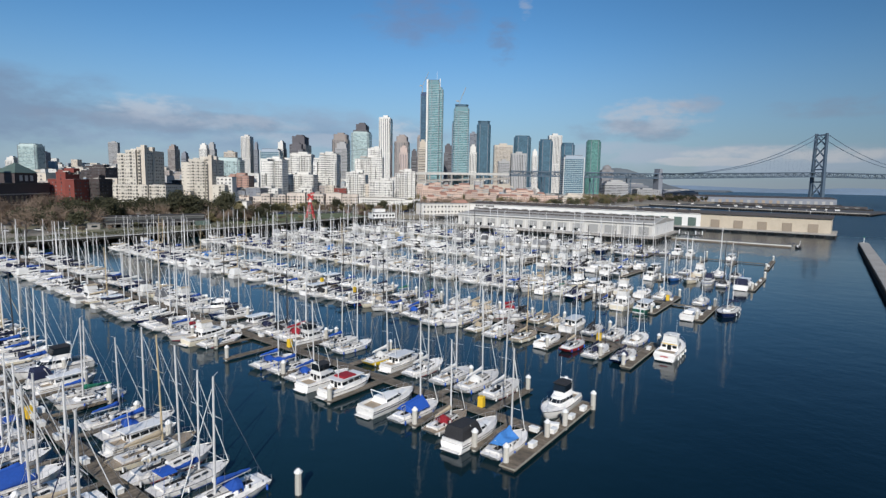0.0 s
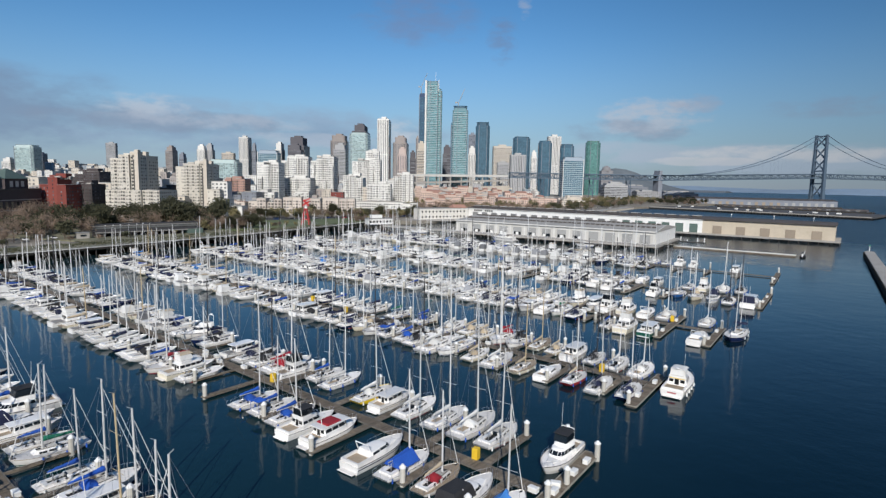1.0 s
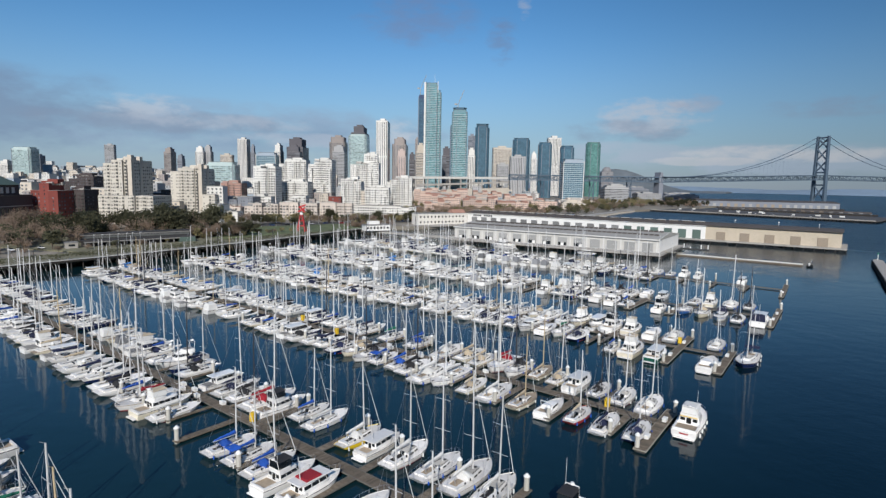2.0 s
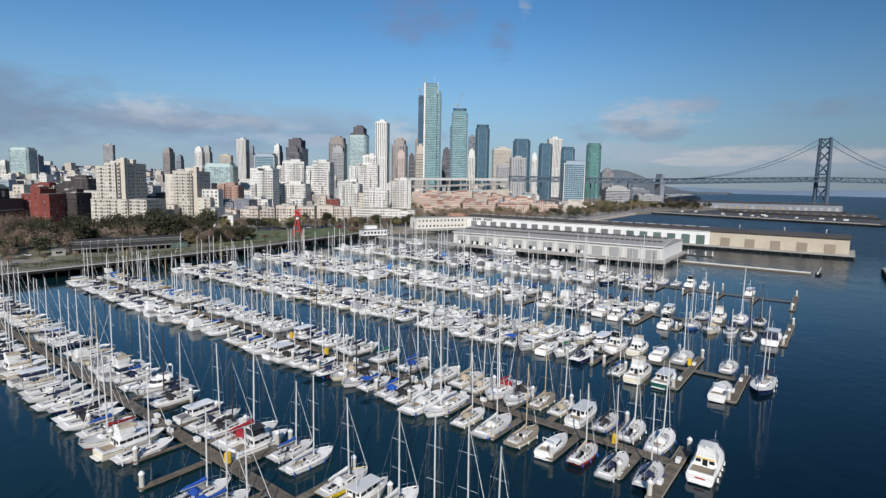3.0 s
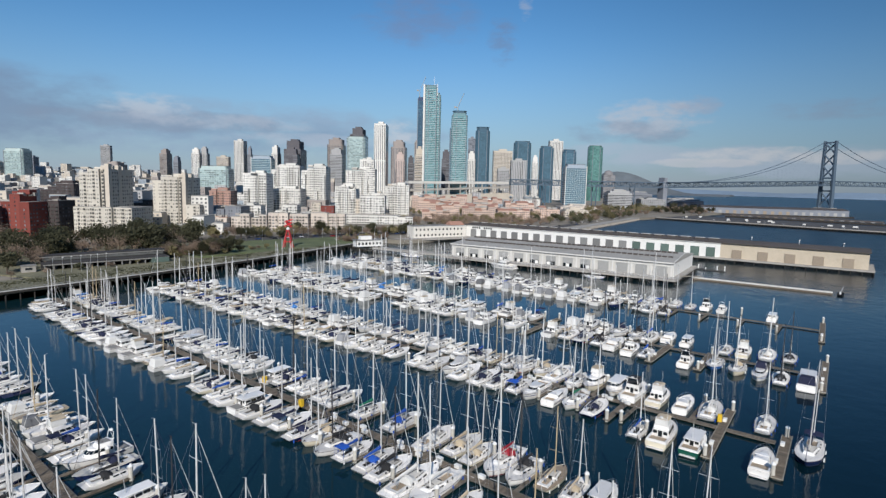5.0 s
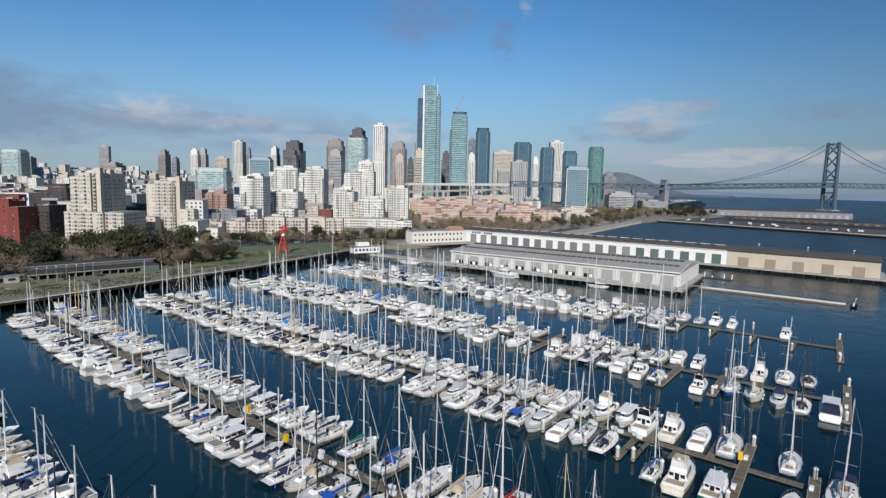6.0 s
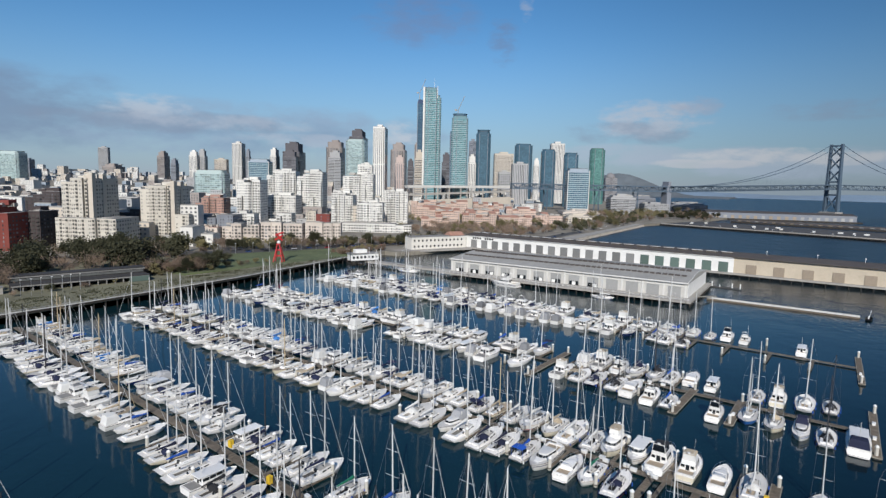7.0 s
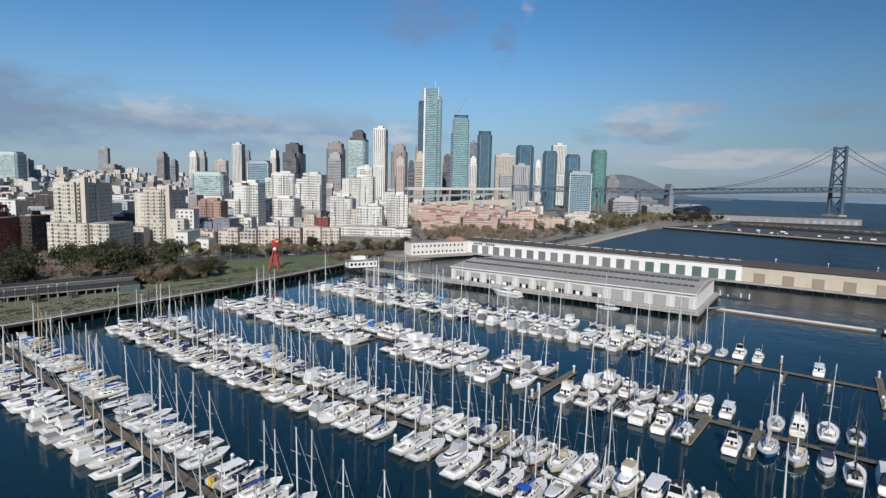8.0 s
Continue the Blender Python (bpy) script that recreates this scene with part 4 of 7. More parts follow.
building("white", -587, 558, 43.8, 30.7, 40.9)
building("white", -652, 621, 38.7, 27.1, 71.9)
building("white", -589, 613, 32.2, 34.8, 71.0)
building("white", -577, 692, 42.0, 25.5, 70.1)
building("white", -576, 704, 19.8, 13.8, 83.8)
building("white", -523, 602, 25.6, 34.8, 45.5)
building("white", -478, 599, 30.1, 21.1, 35.1)
building("white", -481, 655, 27.4, 19.2, 48.4)
building("white", -455, 575, 89.2, 17.8, 13.3)
building("white", -504, 485, 24.3, 17.0, 25.4)
building("red", -471, 513, 14.1, 9.9, 25.2)
building("beige", -481, 505, 10.6, 7.4, 28.4)
building("tan", -505, 381, 11.0, 7.7, 14.3)
building("tan", -496, 393, 17.1, 12.0, 17.4)
building("tan", -483, 408, 18.3, 12.8, 19.5)
building("tan", -471, 420, 14.3, 10.0, 18.6)
building("tan", -459, 433, 18.6, 13.0, 20.7)
building("tan", -445, 447, 17.7, 12.4, 19.8)
building("tan", -432, 461, 16.8, 11.8, 20.9)
building("tan", -420, 473, 15.9, 11.1, 20.0)
building("tan", -523, 365, 21.7, 15.2, 12.5)
building("glass_pale", -1976, 806, 58.0, 44.0, 118.0)
building("white", -2030, 778, 26.0, 30.0, 82.0)
building("slate", -2107, 899, 17.5, 24.7, 104.0)
building("grey", -2576, 1368, 42.8, 20.6, 175.3)
building("brown", -2319, 1270, 51.4, 77.6, 101.2)
building("brown", -1931, 1235, 25.0, 40.4, 141.8)
building("slate", -1863, 1233, 17.0, 24.7, 117.3)
building("white", -1743, 1225, 27.3, 21.5, 142.2)
building("grey", -1738, 1253, 23.9, 22.4, 147.3)
building("beige", -1644, 1255, 39.5, 24.0, 118.3)
building("white", -1627, 1309, 30.9, 36.9, 172.6)
building("slate", -1609, 1332, 12.9, 16.5, 151.0)
building("glass_pale", -1001, 758, 58.0, 34.3, 70.0)
building("pale", -1099, 955, 45.4, 31.8, 99.4)
building("white", -1531, 1375, 20.0, 44.5, 155.6)
building("dark", -1507, 1437, 55.1, 83.7, 178.0)
building("dark", -1459, 1376, 43.0, 30.1, 148.4)
building("brown", -1277, 1391, 49.0, 58.7, 175.5)
building("glass_pale", -1195, 1394, 55.8, 73.4, 177.0)
building("grey", -1099, 1203, 31.9, 49.6, 132.5)
building("dark", -1472, 1722, 50.6, 126.5, 241.5)
building("white", -855, 1084, 25.5, 63.8, 178.0)
building("brown", -1096, 1472, 42.7, 98.7, 170.3)
building("pink", -918, 1240, 22.5, 15.7, 121.7)
building("dark", -911, 1277, 15.8, 11.0, 115.0)
building("navy", -874, 1265, 15.3, 10.7, 258.8)
building("beige", -807, 1167, 19.3, 13.5, 129.5)
building("brown", -1084, 1544, 10.4, 7.3, 176.2)
building("glass_teal", -762, 1144, 28.2, 19.7, 262.0, "fin")
building("glass_teal", -761, 1152, 34.5, 24.1, 246.2)
building("dark", -900, 1430, 24.8, 17.3, 138.4)
building("glass_teal", -677, 1129, 34.0, 23.8, 196.0, "drum")
building("glass_blue", -692, 1120, 5.9, 4.2, 163.9)
building("slate", -989, 1730, 25.6, 18.0, 197.7)
building("white", -764, 1337, 19.6, 13.7, 127.5)
building("glass_blue", -747, 1361, 36.4, 25.5, 185.0, "drum")
building("beige", -831, 1642, 56.8, 39.8, 150.2)
building("grey", -674, 1339, 28.5, 20.0, 89.6)
building("glass_blue", -794, 1702, 52.7, 36.9, 178.4)
building("grey", -679, 1436, 40.1, 28.1, 113.3)
building("white", -729, 1655, 16.4, 11.5, 133.1)
building("glass_blue", -599, 1429, 34.6, 24.2, 143.6)
building("white", -720, 1790, 41.6, 29.1, 188.5)
building("glass_blue", -568, 1505, 35.7, 25.0, 139.1)
building("pale", -428, 1167, 41.1, 28.8, 89.1)
building("glass_green", -619, 1873, 46.0, 34.0, 173.3)
building("tan", -413, 1144, 71.7, 50.2, 13.1)
building("grey", -378, 1301, 51.4, 35.9, 42.2)
building("grey", -325, 1371, 52.7, 36.9, 25.5)
building("concrete", -696, 2282, 44.7, 31.3, 92.0, "dome")
building("slate", -425, 1584, 91.6, 64.1, 38.0)
building("slate", -302, 1603, 91.1, 63.8, 24.0)
building("brick", -476, 760, 43.0, 30.1, 22.6)
building("brick", -415, 751, 44.6, 31.2, 21.3)
building("brick", -383, 796, 45.8, 32.0, 18.4)
building("brick", -359, 857, 40.1, 28.1, 18.8)
building("brick", -539, 878, 54.5, 38.1, 30.5)
building("brick", -501, 937, 50.6, 35.4, 27.2)
building("brick", -446, 700, 46.0, 26.0, 16.5)
building("brick", -520, 800, 52.0, 30.0, 26.5)
building("brick", -452, 828, 50.0, 30.0, 23.0)
building("brick", -418, 890, 46.0, 30.0, 23.5)
building("beige", -340, 930, 40.0, 26.0, 15.0)
building("brick", -560, 830, 40.0, 28.0, 33.0)


def crane(x, y, foot, high, reach, aim):
    """A tower crane on a roof under construction."""
    c = thing("tower_crane", "slim pale tower crane above a tower", "crane", at=pose(x, y, foot, 0, 0, aim))
    part("mast", Shape().rod((0, 0, 0), (0, 0, high), 0.8, n=4), CONC, c)
    part("jib", Shape().rod((0, 0, high), (reach * 0.45, 0, high + reach), 0.6, n=4), CONC, c)
    part("counterweight", Shape().box(-5, 0, high - 1, 5, 3, 3), CONC, c)


crane(-876, 1262, 258, 22, 34, 20)
crane(-684, 1132, 204, 10, 30, 15)
part("mast", Shape().rod((0, 0, 0), (0, 0, 26), 0.5, 0.2, 5), STEEL, thing("roof_aerial", "thin steel aerial on a tower roof", "aerial", at=pose(-755, 1146, 262)))

brick_hall = thing("brick_stadium", "dark brick hall with a pyramid roof turret", "building", at=pose(-513, 184.7, 3.0, 0, 0, GRID))
part("wall", Shape().box(-11, 30, 0, 22, 60, 24), WALLMATS["shadow_brick"], brick_hall)
part("parapet", Shape().box(-11, 30, 24, 22.8, 60.8, 1.0), ROOFD, brick_hall)
part("string_course", Shape().box(0.1, 30, 8, 0.5, 60, 0.7).box(0.1, 30, 16, 0.5, 60, 0.7), CONC, brick_hall)
part("turret", Shape().soft(-10, 36, 25, 16, 25, 8, 0.4), WALLMATS["shadow_brick"], brick_hall)
part("turret_window", Shape().box(-1.9, 30, 26.5, 0.3, 3, 4.5).box(-1.9, 36, 26.5, 0.3, 3, 4.5).box(-1.9, 42, 26.5, 0.3, 3, 4.5), PAINTG, brick_hall, "pale arched turret windows", kind="stuff")
part("turret_roof", Shape().box(-10, 36, 33, 18, 27, 8, top=0.03), DOORG, brick_hall, "dark green pyramid roof")
part("flag_mast", Shape().rod((-8, 6, 24), (-8, 6, 44), 0.5, 0.3, 6).box(-8, 6, 36, 6, 6, 7), ROOFD, brick_hall, "dark light tower")
for i in range(10):
    part("window", Shape().box(0.05, 4 + i * 5.8, 9.5, 0.2, 2.6, 5.5), GLASSD, brick_hall)

# low-rise quarters between the towers
rng = random.Random(11)
fabric = {k: Shape() for k in ("white", "grey", "beige", "brown", "pale")}
roofs, holes = Shape(), Shape()
for _ in range(1700):
    far = 560 + 2100 * rng.random() ** 1.25
    side = rng.uniform(-0.74, -0.10) if rng.random() < 0.86 else rng.uniform(-0.10, 0.16)
    if side > -0.10 and far < 1000:
        continue
    if side > -0.36 and far < 760:
        continue
    fx, fy = -0.535, 0.845
    x = fx * far + fy * side * far
    y = fy * far - fx * side * far
    if x > -300 - max(0, y - 900) * 0.12:
        continue
    w, d, h = rng.uniform(9, 28), rng.uniform(9, 26), rng.uniform(7, 19) + (16 if rng.random() < 0.08 else 0)
    z, t = land_height(x, y) - 1.5, radians(GRID)
    kind = rng.choice(("white", "white", "white", "grey", "beige", "beige", "pale", "brown"))
    fabric[kind].box(x, y, z, w, d, h, turn=t)
    roofs.box(x, y, z + h, w * 0.96, d * 0.96, 0.7, turn=t)
    c, s = math.cos(t), math.sin(t)
    for f in range(int(h / 3.6)):
        for k in range(int(w / 4)):
            px, py, pz = -w / 2 + 2 + k * 4, -d / 2 - 0.2, z + 1.8 + f * 3.6
            q = [(px - 0.9, pz), (px + 0.9, pz), (px + 0.9, pz + 1.6), (px - 0.9, pz + 1.6)]
            holes.add([(x + a * c - py * s, y + a * s + py * c, e) for a, e in q], [(0, 1, 2, 3)])
quarter = thing("city_quarter", "dense low-rise city blocks behind the waterfront", "buildings", kind="stuff")
for k, s in fabric.items():
    part("wall", s, WALLMATS[k], quarter, kind="stuff")
part("roof", roofs, ROOFL, quarter, kind="stuff")
part("window", holes, PANE, quarter, kind="stuff")

# ---- bridge ----
along = Vector((0.649, 0.761, 0))
cross = Vector((0.761, -0.649, 0))
TOW = Vector((4, 1795, 0))
bridge = thing("suspension_bridge", "grey double-deck steel suspension bridge over the bay", "bridge")
HALF = 15.0
for s in (-1, 1):
    leg = Shape()
    c0, c1 = TOW + cross * s * (HALF + 2), TOW + cross * s * HALF
    leg.add([c0 + along * a * 4.6 + cross * b * 3.0 + Vector((0, 0, 8)) for a, b in ((-1, -1), (1, -1), (1, 1), (-1, 1))] +
            [c1 + along * a * 3.2 + cross * b * 2.2 + Vector((0, 0, 176)) for a, b in ((-1, -1), (1, -1), (1, 1), (-1, 1))],
            [(3, 2, 1, 0), (4, 5, 6, 7), (0, 1, 5, 4), (1, 2, 6, 5), (2, 3, 7, 6), (3, 0, 4, 7)])
    part("tower_leg", leg, BRIDGE, bridge)
for z0, z1 in ((14, 52), (84, 114), (114, 144), (144, 171)):
    for s in (-1, 1):
        part("cross_brace", Shape().rod(TOW + cross * s * HALF + Vector((0, 0, z0)), TOW - cross * s * HALF + Vector((0, 0, z1)), 2.3, n=4), BRIDGE, bridge)
for z in (52, 84, 172):
    part("cross_beam", Shape().rod(TOW - cross * HALF + Vector((0, 0, z)), TOW + cross * HALF + Vector((0, 0, z)), 2.2, n=4), BRIDGE, bridge)
part("footing", Shape().box(TOW.x, TOW.y, -2, 44, 26, 12, turn=math.atan2(cross.y, cross.x)), CONC, bridge)
W1 = Vector((-313, 1428, 0))
END = Vector((-600, 1228, 0))


def deck_z(p):
    return 58 + 14 * min(1.0, max(0.0, (p - W1).dot(along) / 480))


def truss(a, b, name):
    n = max(2, int((b - a).length / 13))
    s = Shape()
    side = Vector((-(b - a).y, (b - a).x, 0)).normalized()
    for i in range(n):
        p, q = a.lerp(b, i / n), a.lerp(b, (i + 1) / n)
        for e in (-1, 1):
            p1, q1 = p + side * e * 10, q + side * e * 10
            lo, hi, lo2, hi2 = Vector((0, 0, deck_z(p) - 6.5)), Vector((0, 0, deck_z(p) + 4.5)), Vector((0, 0, deck_z(q) - 6.5)), Vector((0, 0, deck_z(q) + 4.5))
            s.rod(p1 + lo, q1 + lo2, 1.4, n=4)
            s.rod(p1 + hi, q1 + hi2, 1.4, n=4)
            s.rod(p1 + lo, p1 + hi, 0.8, n=4)
            s.rod(p1 + (lo if i % 2 else hi), q1 + (hi2 if i % 2 else lo2), 0.9, n=4)
    part(name, s, BRIDGE, bridge, kind="stuff")
    road_deck = Shape()
    for z in (-4.2, 3.2):
        road_deck.add([a + side * 10 + Vector((0, 0, deck_z(a) + z)), a - side * 10 + Vector((0, 0, deck_z(a) + z)), b - side * 10 + Vector((0, 0, deck_z(b) + z)), b + side * 10 + Vector((0, 0, deck_z(b) + z)),
                       a + side * 10 + Vector((0, 0, deck_z(a) + z + 1)), a - side * 10 + Vector((0, 0, deck_z(a) + z + 1)), b - side * 10 + Vector((0, 0, deck_z(b) + z + 1)), b + side * 10 + Vector((0, 0, deck_z(b) + z + 1))],
                      [(0, 1, 2, 3), (7, 6, 5, 4), (0, 4, 5, 1), (1, 5, 6, 2), (2, 6, 7, 3), (3, 7, 4, 0)])
    part("road_deck", road_deck, BRIDGE, bridge)


FARTOW = TOW + along * 780
truss(W1, TOW, "side_span_truss")
truss(TOW, TOW + along * 1100, "main_span_truss")
truss(END, W1, "approach_truss")
for s in (-1, 1):
    pts = []
    for i in range(25):
        q = i / 24
        p = W1.lerp(TOW, q) + cross * s * 13
        pts.append(p + Vector((0, 0, 64 + (176 - 64) * q ** 2.3)))
    part("main_cable", Shape().sweep(pts, 0.75), BRIDGE, bridge)
    pts = []
    for i in range(25):
        q = i / 24
        p = TOW.lerp(FARTOW, q) + cross * s * 13
        pts.append(p + Vector((0, 0, 84 + 92 * (2 * q - 1) ** 2)))
    part("main_cable", Shape().sweep(pts, 0.75), BRIDGE, bridge)
    hang = Shape()
    for i in range(1, 40):
        q = i / 40
        p = W1.lerp(TOW, q) + cross * s * 13
        hang.rod(p + Vector((0, 0, deck_z(p) + 4)), p + Vector((0, 0, 64 + 112 * q ** 2.3)), 0.08, n=3)
    part("hanger", hang, BRIDGE, bridge, kind="stuff")
pier1 = Shape().box(W1.x, W1.y, -2, 20, 11, 68, turn=math.atan2(cross.y, cross.x)).box(W1.x, W1.y, 66, 21, 7, 8, turn=math.atan2(cross.y, cross.x))
part("anchor_pier", pier1, WALLMATS["slate"], bridge, "grey concrete pier")
for q in (0.22, 0.55, 0.8):
    p = END.lerp(W1, q)
    trestle = Shape()
    for s in (-1, 1):
        trestle.rod(p + cross * s * 9 + Vector((0, 0, 2)), p + cross * s * 9 + Vector((0, 0, 54)), 1.3, n=4)
        trestle.rod(p + cross * s * 9 + Vector((0, 0, 14)), p - cross * s * 9 + Vector((0, 0, 50)), 0.8, n=4)
    part("trestle", trestle, BRIDGE, bridge)

viaduct = thing("elevated_road", "pale concrete elevated road on columns", "viaduct")
v0, v1 = Vector((-728, 1010, 49)), Vector((-606, 1222, 52))
side = Vector((-(v1 - v0).y, (v1 - v0).x, 0)).normalized()
part("road_deck", Shape().add([v0 + side * 9, v0 - side * 9, v1 - side * 9, v1 + side * 9] + [p + Vector((0, 0, 5.0)) for p in (v0 + side * 9, v0 - side * 9, v1 - side * 9, v1 + side * 9)],
                              [(0, 1, 2, 3), (7, 6, 5, 4), (0, 4, 5, 1), (1, 5, 6, 2), (2, 6, 7, 3), (3, 7, 4, 0)]), PAINTG, viaduct)
for i in range(9):
    p = v0.lerp(v1, (i + 0.5) / 9)
    for e in (-7, 7):
        part("column", Shape().rod((p.x + side.x * e, p.y + side.y * e, 2), (p.x + side.x * e, p.y + side.y * e, 50), 1.7, n=6), CONC, viaduct)
part("lower_deck", Shape().add([v0 + side * 8 + Vector((0, 0, -16)), v0 - side * 8 + Vector((0, 0, -16)), v1 - side * 8 + Vector((0, 0, -9)), v1 + side * 8 + Vector((0, 0, -9)),
                                v0 + side * 8 + Vector((0, 0, -12)), v0 - side * 8 + Vector((0, 0, -12)), v1 - side * 8 + Vector((0, 0, -5)), v1 + side * 8 + Vector((0, 0, -5))],
                               [(0, 1, 2, 3), (7, 6, 5, 4), (0, 4, 5, 1), (1, 5, 6, 2), (2, 6, 7, 3), (3, 7, 4, 0)]), CONC, viaduct)

part("retaining_wall", Shape().add([(v0 - side * 14).xy[:] + (2.0,), (v1 - side * 14).xy[:] + (2.0,), (v1 - side * 14).xy[:] + (33.0,), (v0 - side * 14).xy[:] + (24.0,), (v0 - side * 12).xy[:] + (2.0,), (v1 - side * 12).xy[:] + (2.0,), (v1 - side * 12).xy[:] + (33.0,), (v0 - side * 12).xy[:] + (24.0,)],
                                   [(0, 1, 2, 3), (7, 6, 5, 4), (3, 2, 6, 7), (0, 3, 7, 4), (1, 5, 6, 2), (0, 4, 5, 1)]), WALLMATS["beige"], viaduct, "pale beige retaining wall")

# ---- far piers and hills ----
far_pier = setting("far_pier", slab([(-240, 1040), (66, 952), (96, 1085), (-200, 1165)], 1.6, 3.2), ASPHALT, "wide flat asphalt pier across the basin", "pier")
part("kerb", Shape().rod((-238, 1039.6, 3.2), (64, 952.6, 3.2), 0.9, n=4), CONC, far_pier)
edge = Shape()
for i in range(66):
    q = i / 65
    edge.rod((-238 + 302 * q, 1039 - 87 * q, -2), (-238 + 302 * q, 1039 - 87 * q, 1.8), 0.6, n=6)
part("pile_row", edge, DARKTIM, far_pier, kind="stuff")
quay_edge = Shape()
for i in range(80):
    q = i / 79
    quay_edge.rod((-247.6 - 5.5 * q, 628 + 360 * q, -2), (-247.6 - 5.5 * q, 628 + 360 * q, 3.3), 0.7, n=6)
setting("quay_wall", quay_edge, CONC, "pale piled quay wall along the boulevard", "quay")
setting("promenade", slab([(-248.5, 570), (-247.5, 628), (-252.5, 988), (-264, 988), (-262, 570)], 3.22, 3.7), CONC, "pale promenade along the basin", "pavement")
for x0, y0, x1, y1, deep, high, label in ((-215, 1345, 40, 1430, 60, 16, "long dark brown finger pier shed"), (-150, 1240, 75, 1190, 12, 5, "low dark pier shed")):
    ps = thing("pier_shed", label, "warehouse", at=pose(x0, y0, 1.5, 0, 0, math.degrees(math.atan2(y1 - y0, x1 - x0))))
    ln = math.hypot(x1 - x0, y1 - y0)
    part("deck", Shape().box(ln / 2, deep / 2, -3.5, ln + 14, deep + 14, 4.5), DARKTIM, ps)
    part("wall", Shape().box(ln / 2, deep / 2, 1.0, ln, deep, high - 4), WALLMATS["slate"], ps)
    r = Shape().add([(0, -1, high - 3), (ln, -1, high - 3), (ln, deep / 2, high), (0, deep / 2, high), (ln, deep + 1, high - 3), (0, deep + 1, high - 3)], [(0, 1, 2, 3), (3, 2, 4, 5), (0, 3, 5), (1, 4, 2)])
    part("roof", r, ROOFD, ps)
    for i in range(int(ln / 14)):
        part("door", Shape().box(7 + i * 14, -0.1, 1.2, 6, 0.5, high * 0.4), DOORP if i % 5 == 2 or i > 12 else DOORT, ps)


def ridge(name, pts, deep, label):
    s = Shape()
    rings = []
    for k, (x, y, z) in enumerate(pts):
        rings.append([(x, y - deep, -1), (x, y - deep * 0.45, z * 0.55), (x, y, z), (x, y + deep, -1)])
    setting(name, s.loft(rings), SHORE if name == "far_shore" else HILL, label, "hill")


rr = random.Random(5)
ridge("far_shore", [(-2300 + i * 130, 4640 - abs(i - 18) * 14, 34 + 6 * math.sin(i * 0.7) + rr.uniform(-3, 3)) for i in range(40)], 120, "low far shore of the bay with painted haze")
ridge("hill", [(-1650 + i * 70, 3960 + i * 8, max(12, 150 * math.exp(-((i - 7) / 4.2) ** 2))) for i in range(18)], 300, "wooded hill beyond the towers, tinted blue-grey with painted haze")

# ---- boats ----
def hull_rings(L, beam, free, rake=0.10, full=0.55, transom=0.68):
    """Half-breadths and heights along the hull, stern to bow, with the bow at +y."""
    rows = []
    for s in (0.0, 0.08, 0.2, 0.35, 0.5, 0.65, 0.78, 0.88, 0.95, 0.99):
        if s < full:
            half = transom + (1 - transom) * math.sin(s / full * math.pi / 2)
        else:
            half = math.cos(((s - full) / (1 - full)) ** 1.35 * math.pi / 2) ** 0.85
        half = max(0.015, half) * beam / 2
        sheer = free * (1.0 + 0.30 * max(0, s - 0.35) ** 1.5 * 2.0)
        y = (s - 0.5) * L
        rows.append((s, y, half, sheer))
    return rows


def hull_shape(L, beam, free, rake=0.13, full=0.55, transom=0.68, counter=1.0):
    s = Shape()
    rings = []
    for q, y, half, sheer in hull_rings(L, beam, free, rake, full, transom):
        lean = rake * L * max(0, q - 0.7) / 0.3
        ring = []
        up = counter * max(0.0, 1 - q / 0.18)
        for f, z, back in ((1.0, sheer, 0.0), (0.97, sheer * 0.55, 0.45), (0.86, 0.02 + up * 0.35, 1.0), (0.45, -0.30 + up * 0.6, 1.3), (0.0, -0.42 + up * 0.6, 1.4)):
            ring.append((half * f, y - lean * back * 0.6 + up * (0.5 if f < 0.9 else 0.25 if f < 1 else 0.0), z))
        rings.append(ring + [(-a, b, c) for a, b, c in reversed(ring[:-1])])
    return s.loft(rings)


def deck_shape(L, beam, free, drop=0.05, full=0.55, transom=0.68):
    s = Shape()
    rings = []
    for q, y, half, sheer in hull_rings(L, beam, free, 0, full, transom):
        rings.append([(half * 0.97, y, sheer - drop), (half * 0.5, y, sheer - drop + 0.06), (0, y, sheer - drop + 0.08), (-half * 0.5, y, sheer - drop + 0.06), (-half * 0.97, y, sheer - drop)])
    return s.loft(rings, ends=False)


def stripe_shape(L, beam, free, low, high, full=0.55, transom=0.68, rake=0.13, counter=1.0):
    s = Shape()
    for side in (1, -1):
        rings = []
        for q, y, half, sheer in hull_rings(L, beam, free, rake, full, transom):
            lean = rake * L * max(0, q - 0.7) / 0.3
            row = []
            for f in (low, high):
                t = f
                wide = 0.86 + (0.97 - 0.86) * t / 0.55 if t < 0.55 else 0.97 + 0.03 * (t - 0.55) / 0.45
                back = 1.0 - 0.55 * t / 0.55 if t < 0.55 else 0.45 * (1 - t) / 0.45
                up = counter * max(0.0, 1 - q / 0.18)
                slide = 0.5 - 0.25 * t / 0.55 if t < 0.55 else 0.25 * (1 - t) / 0.45
                low_z = 0.02 + up * 0.35
                row.append((side * (half * wide + 0.015), y - lean * back * 0.6 + up * slide, low_z + (sheer - low_z) * t))
            rings.append(row if side > 0 else row[::-1])
        s.loft(rings, ends=False)
    return s


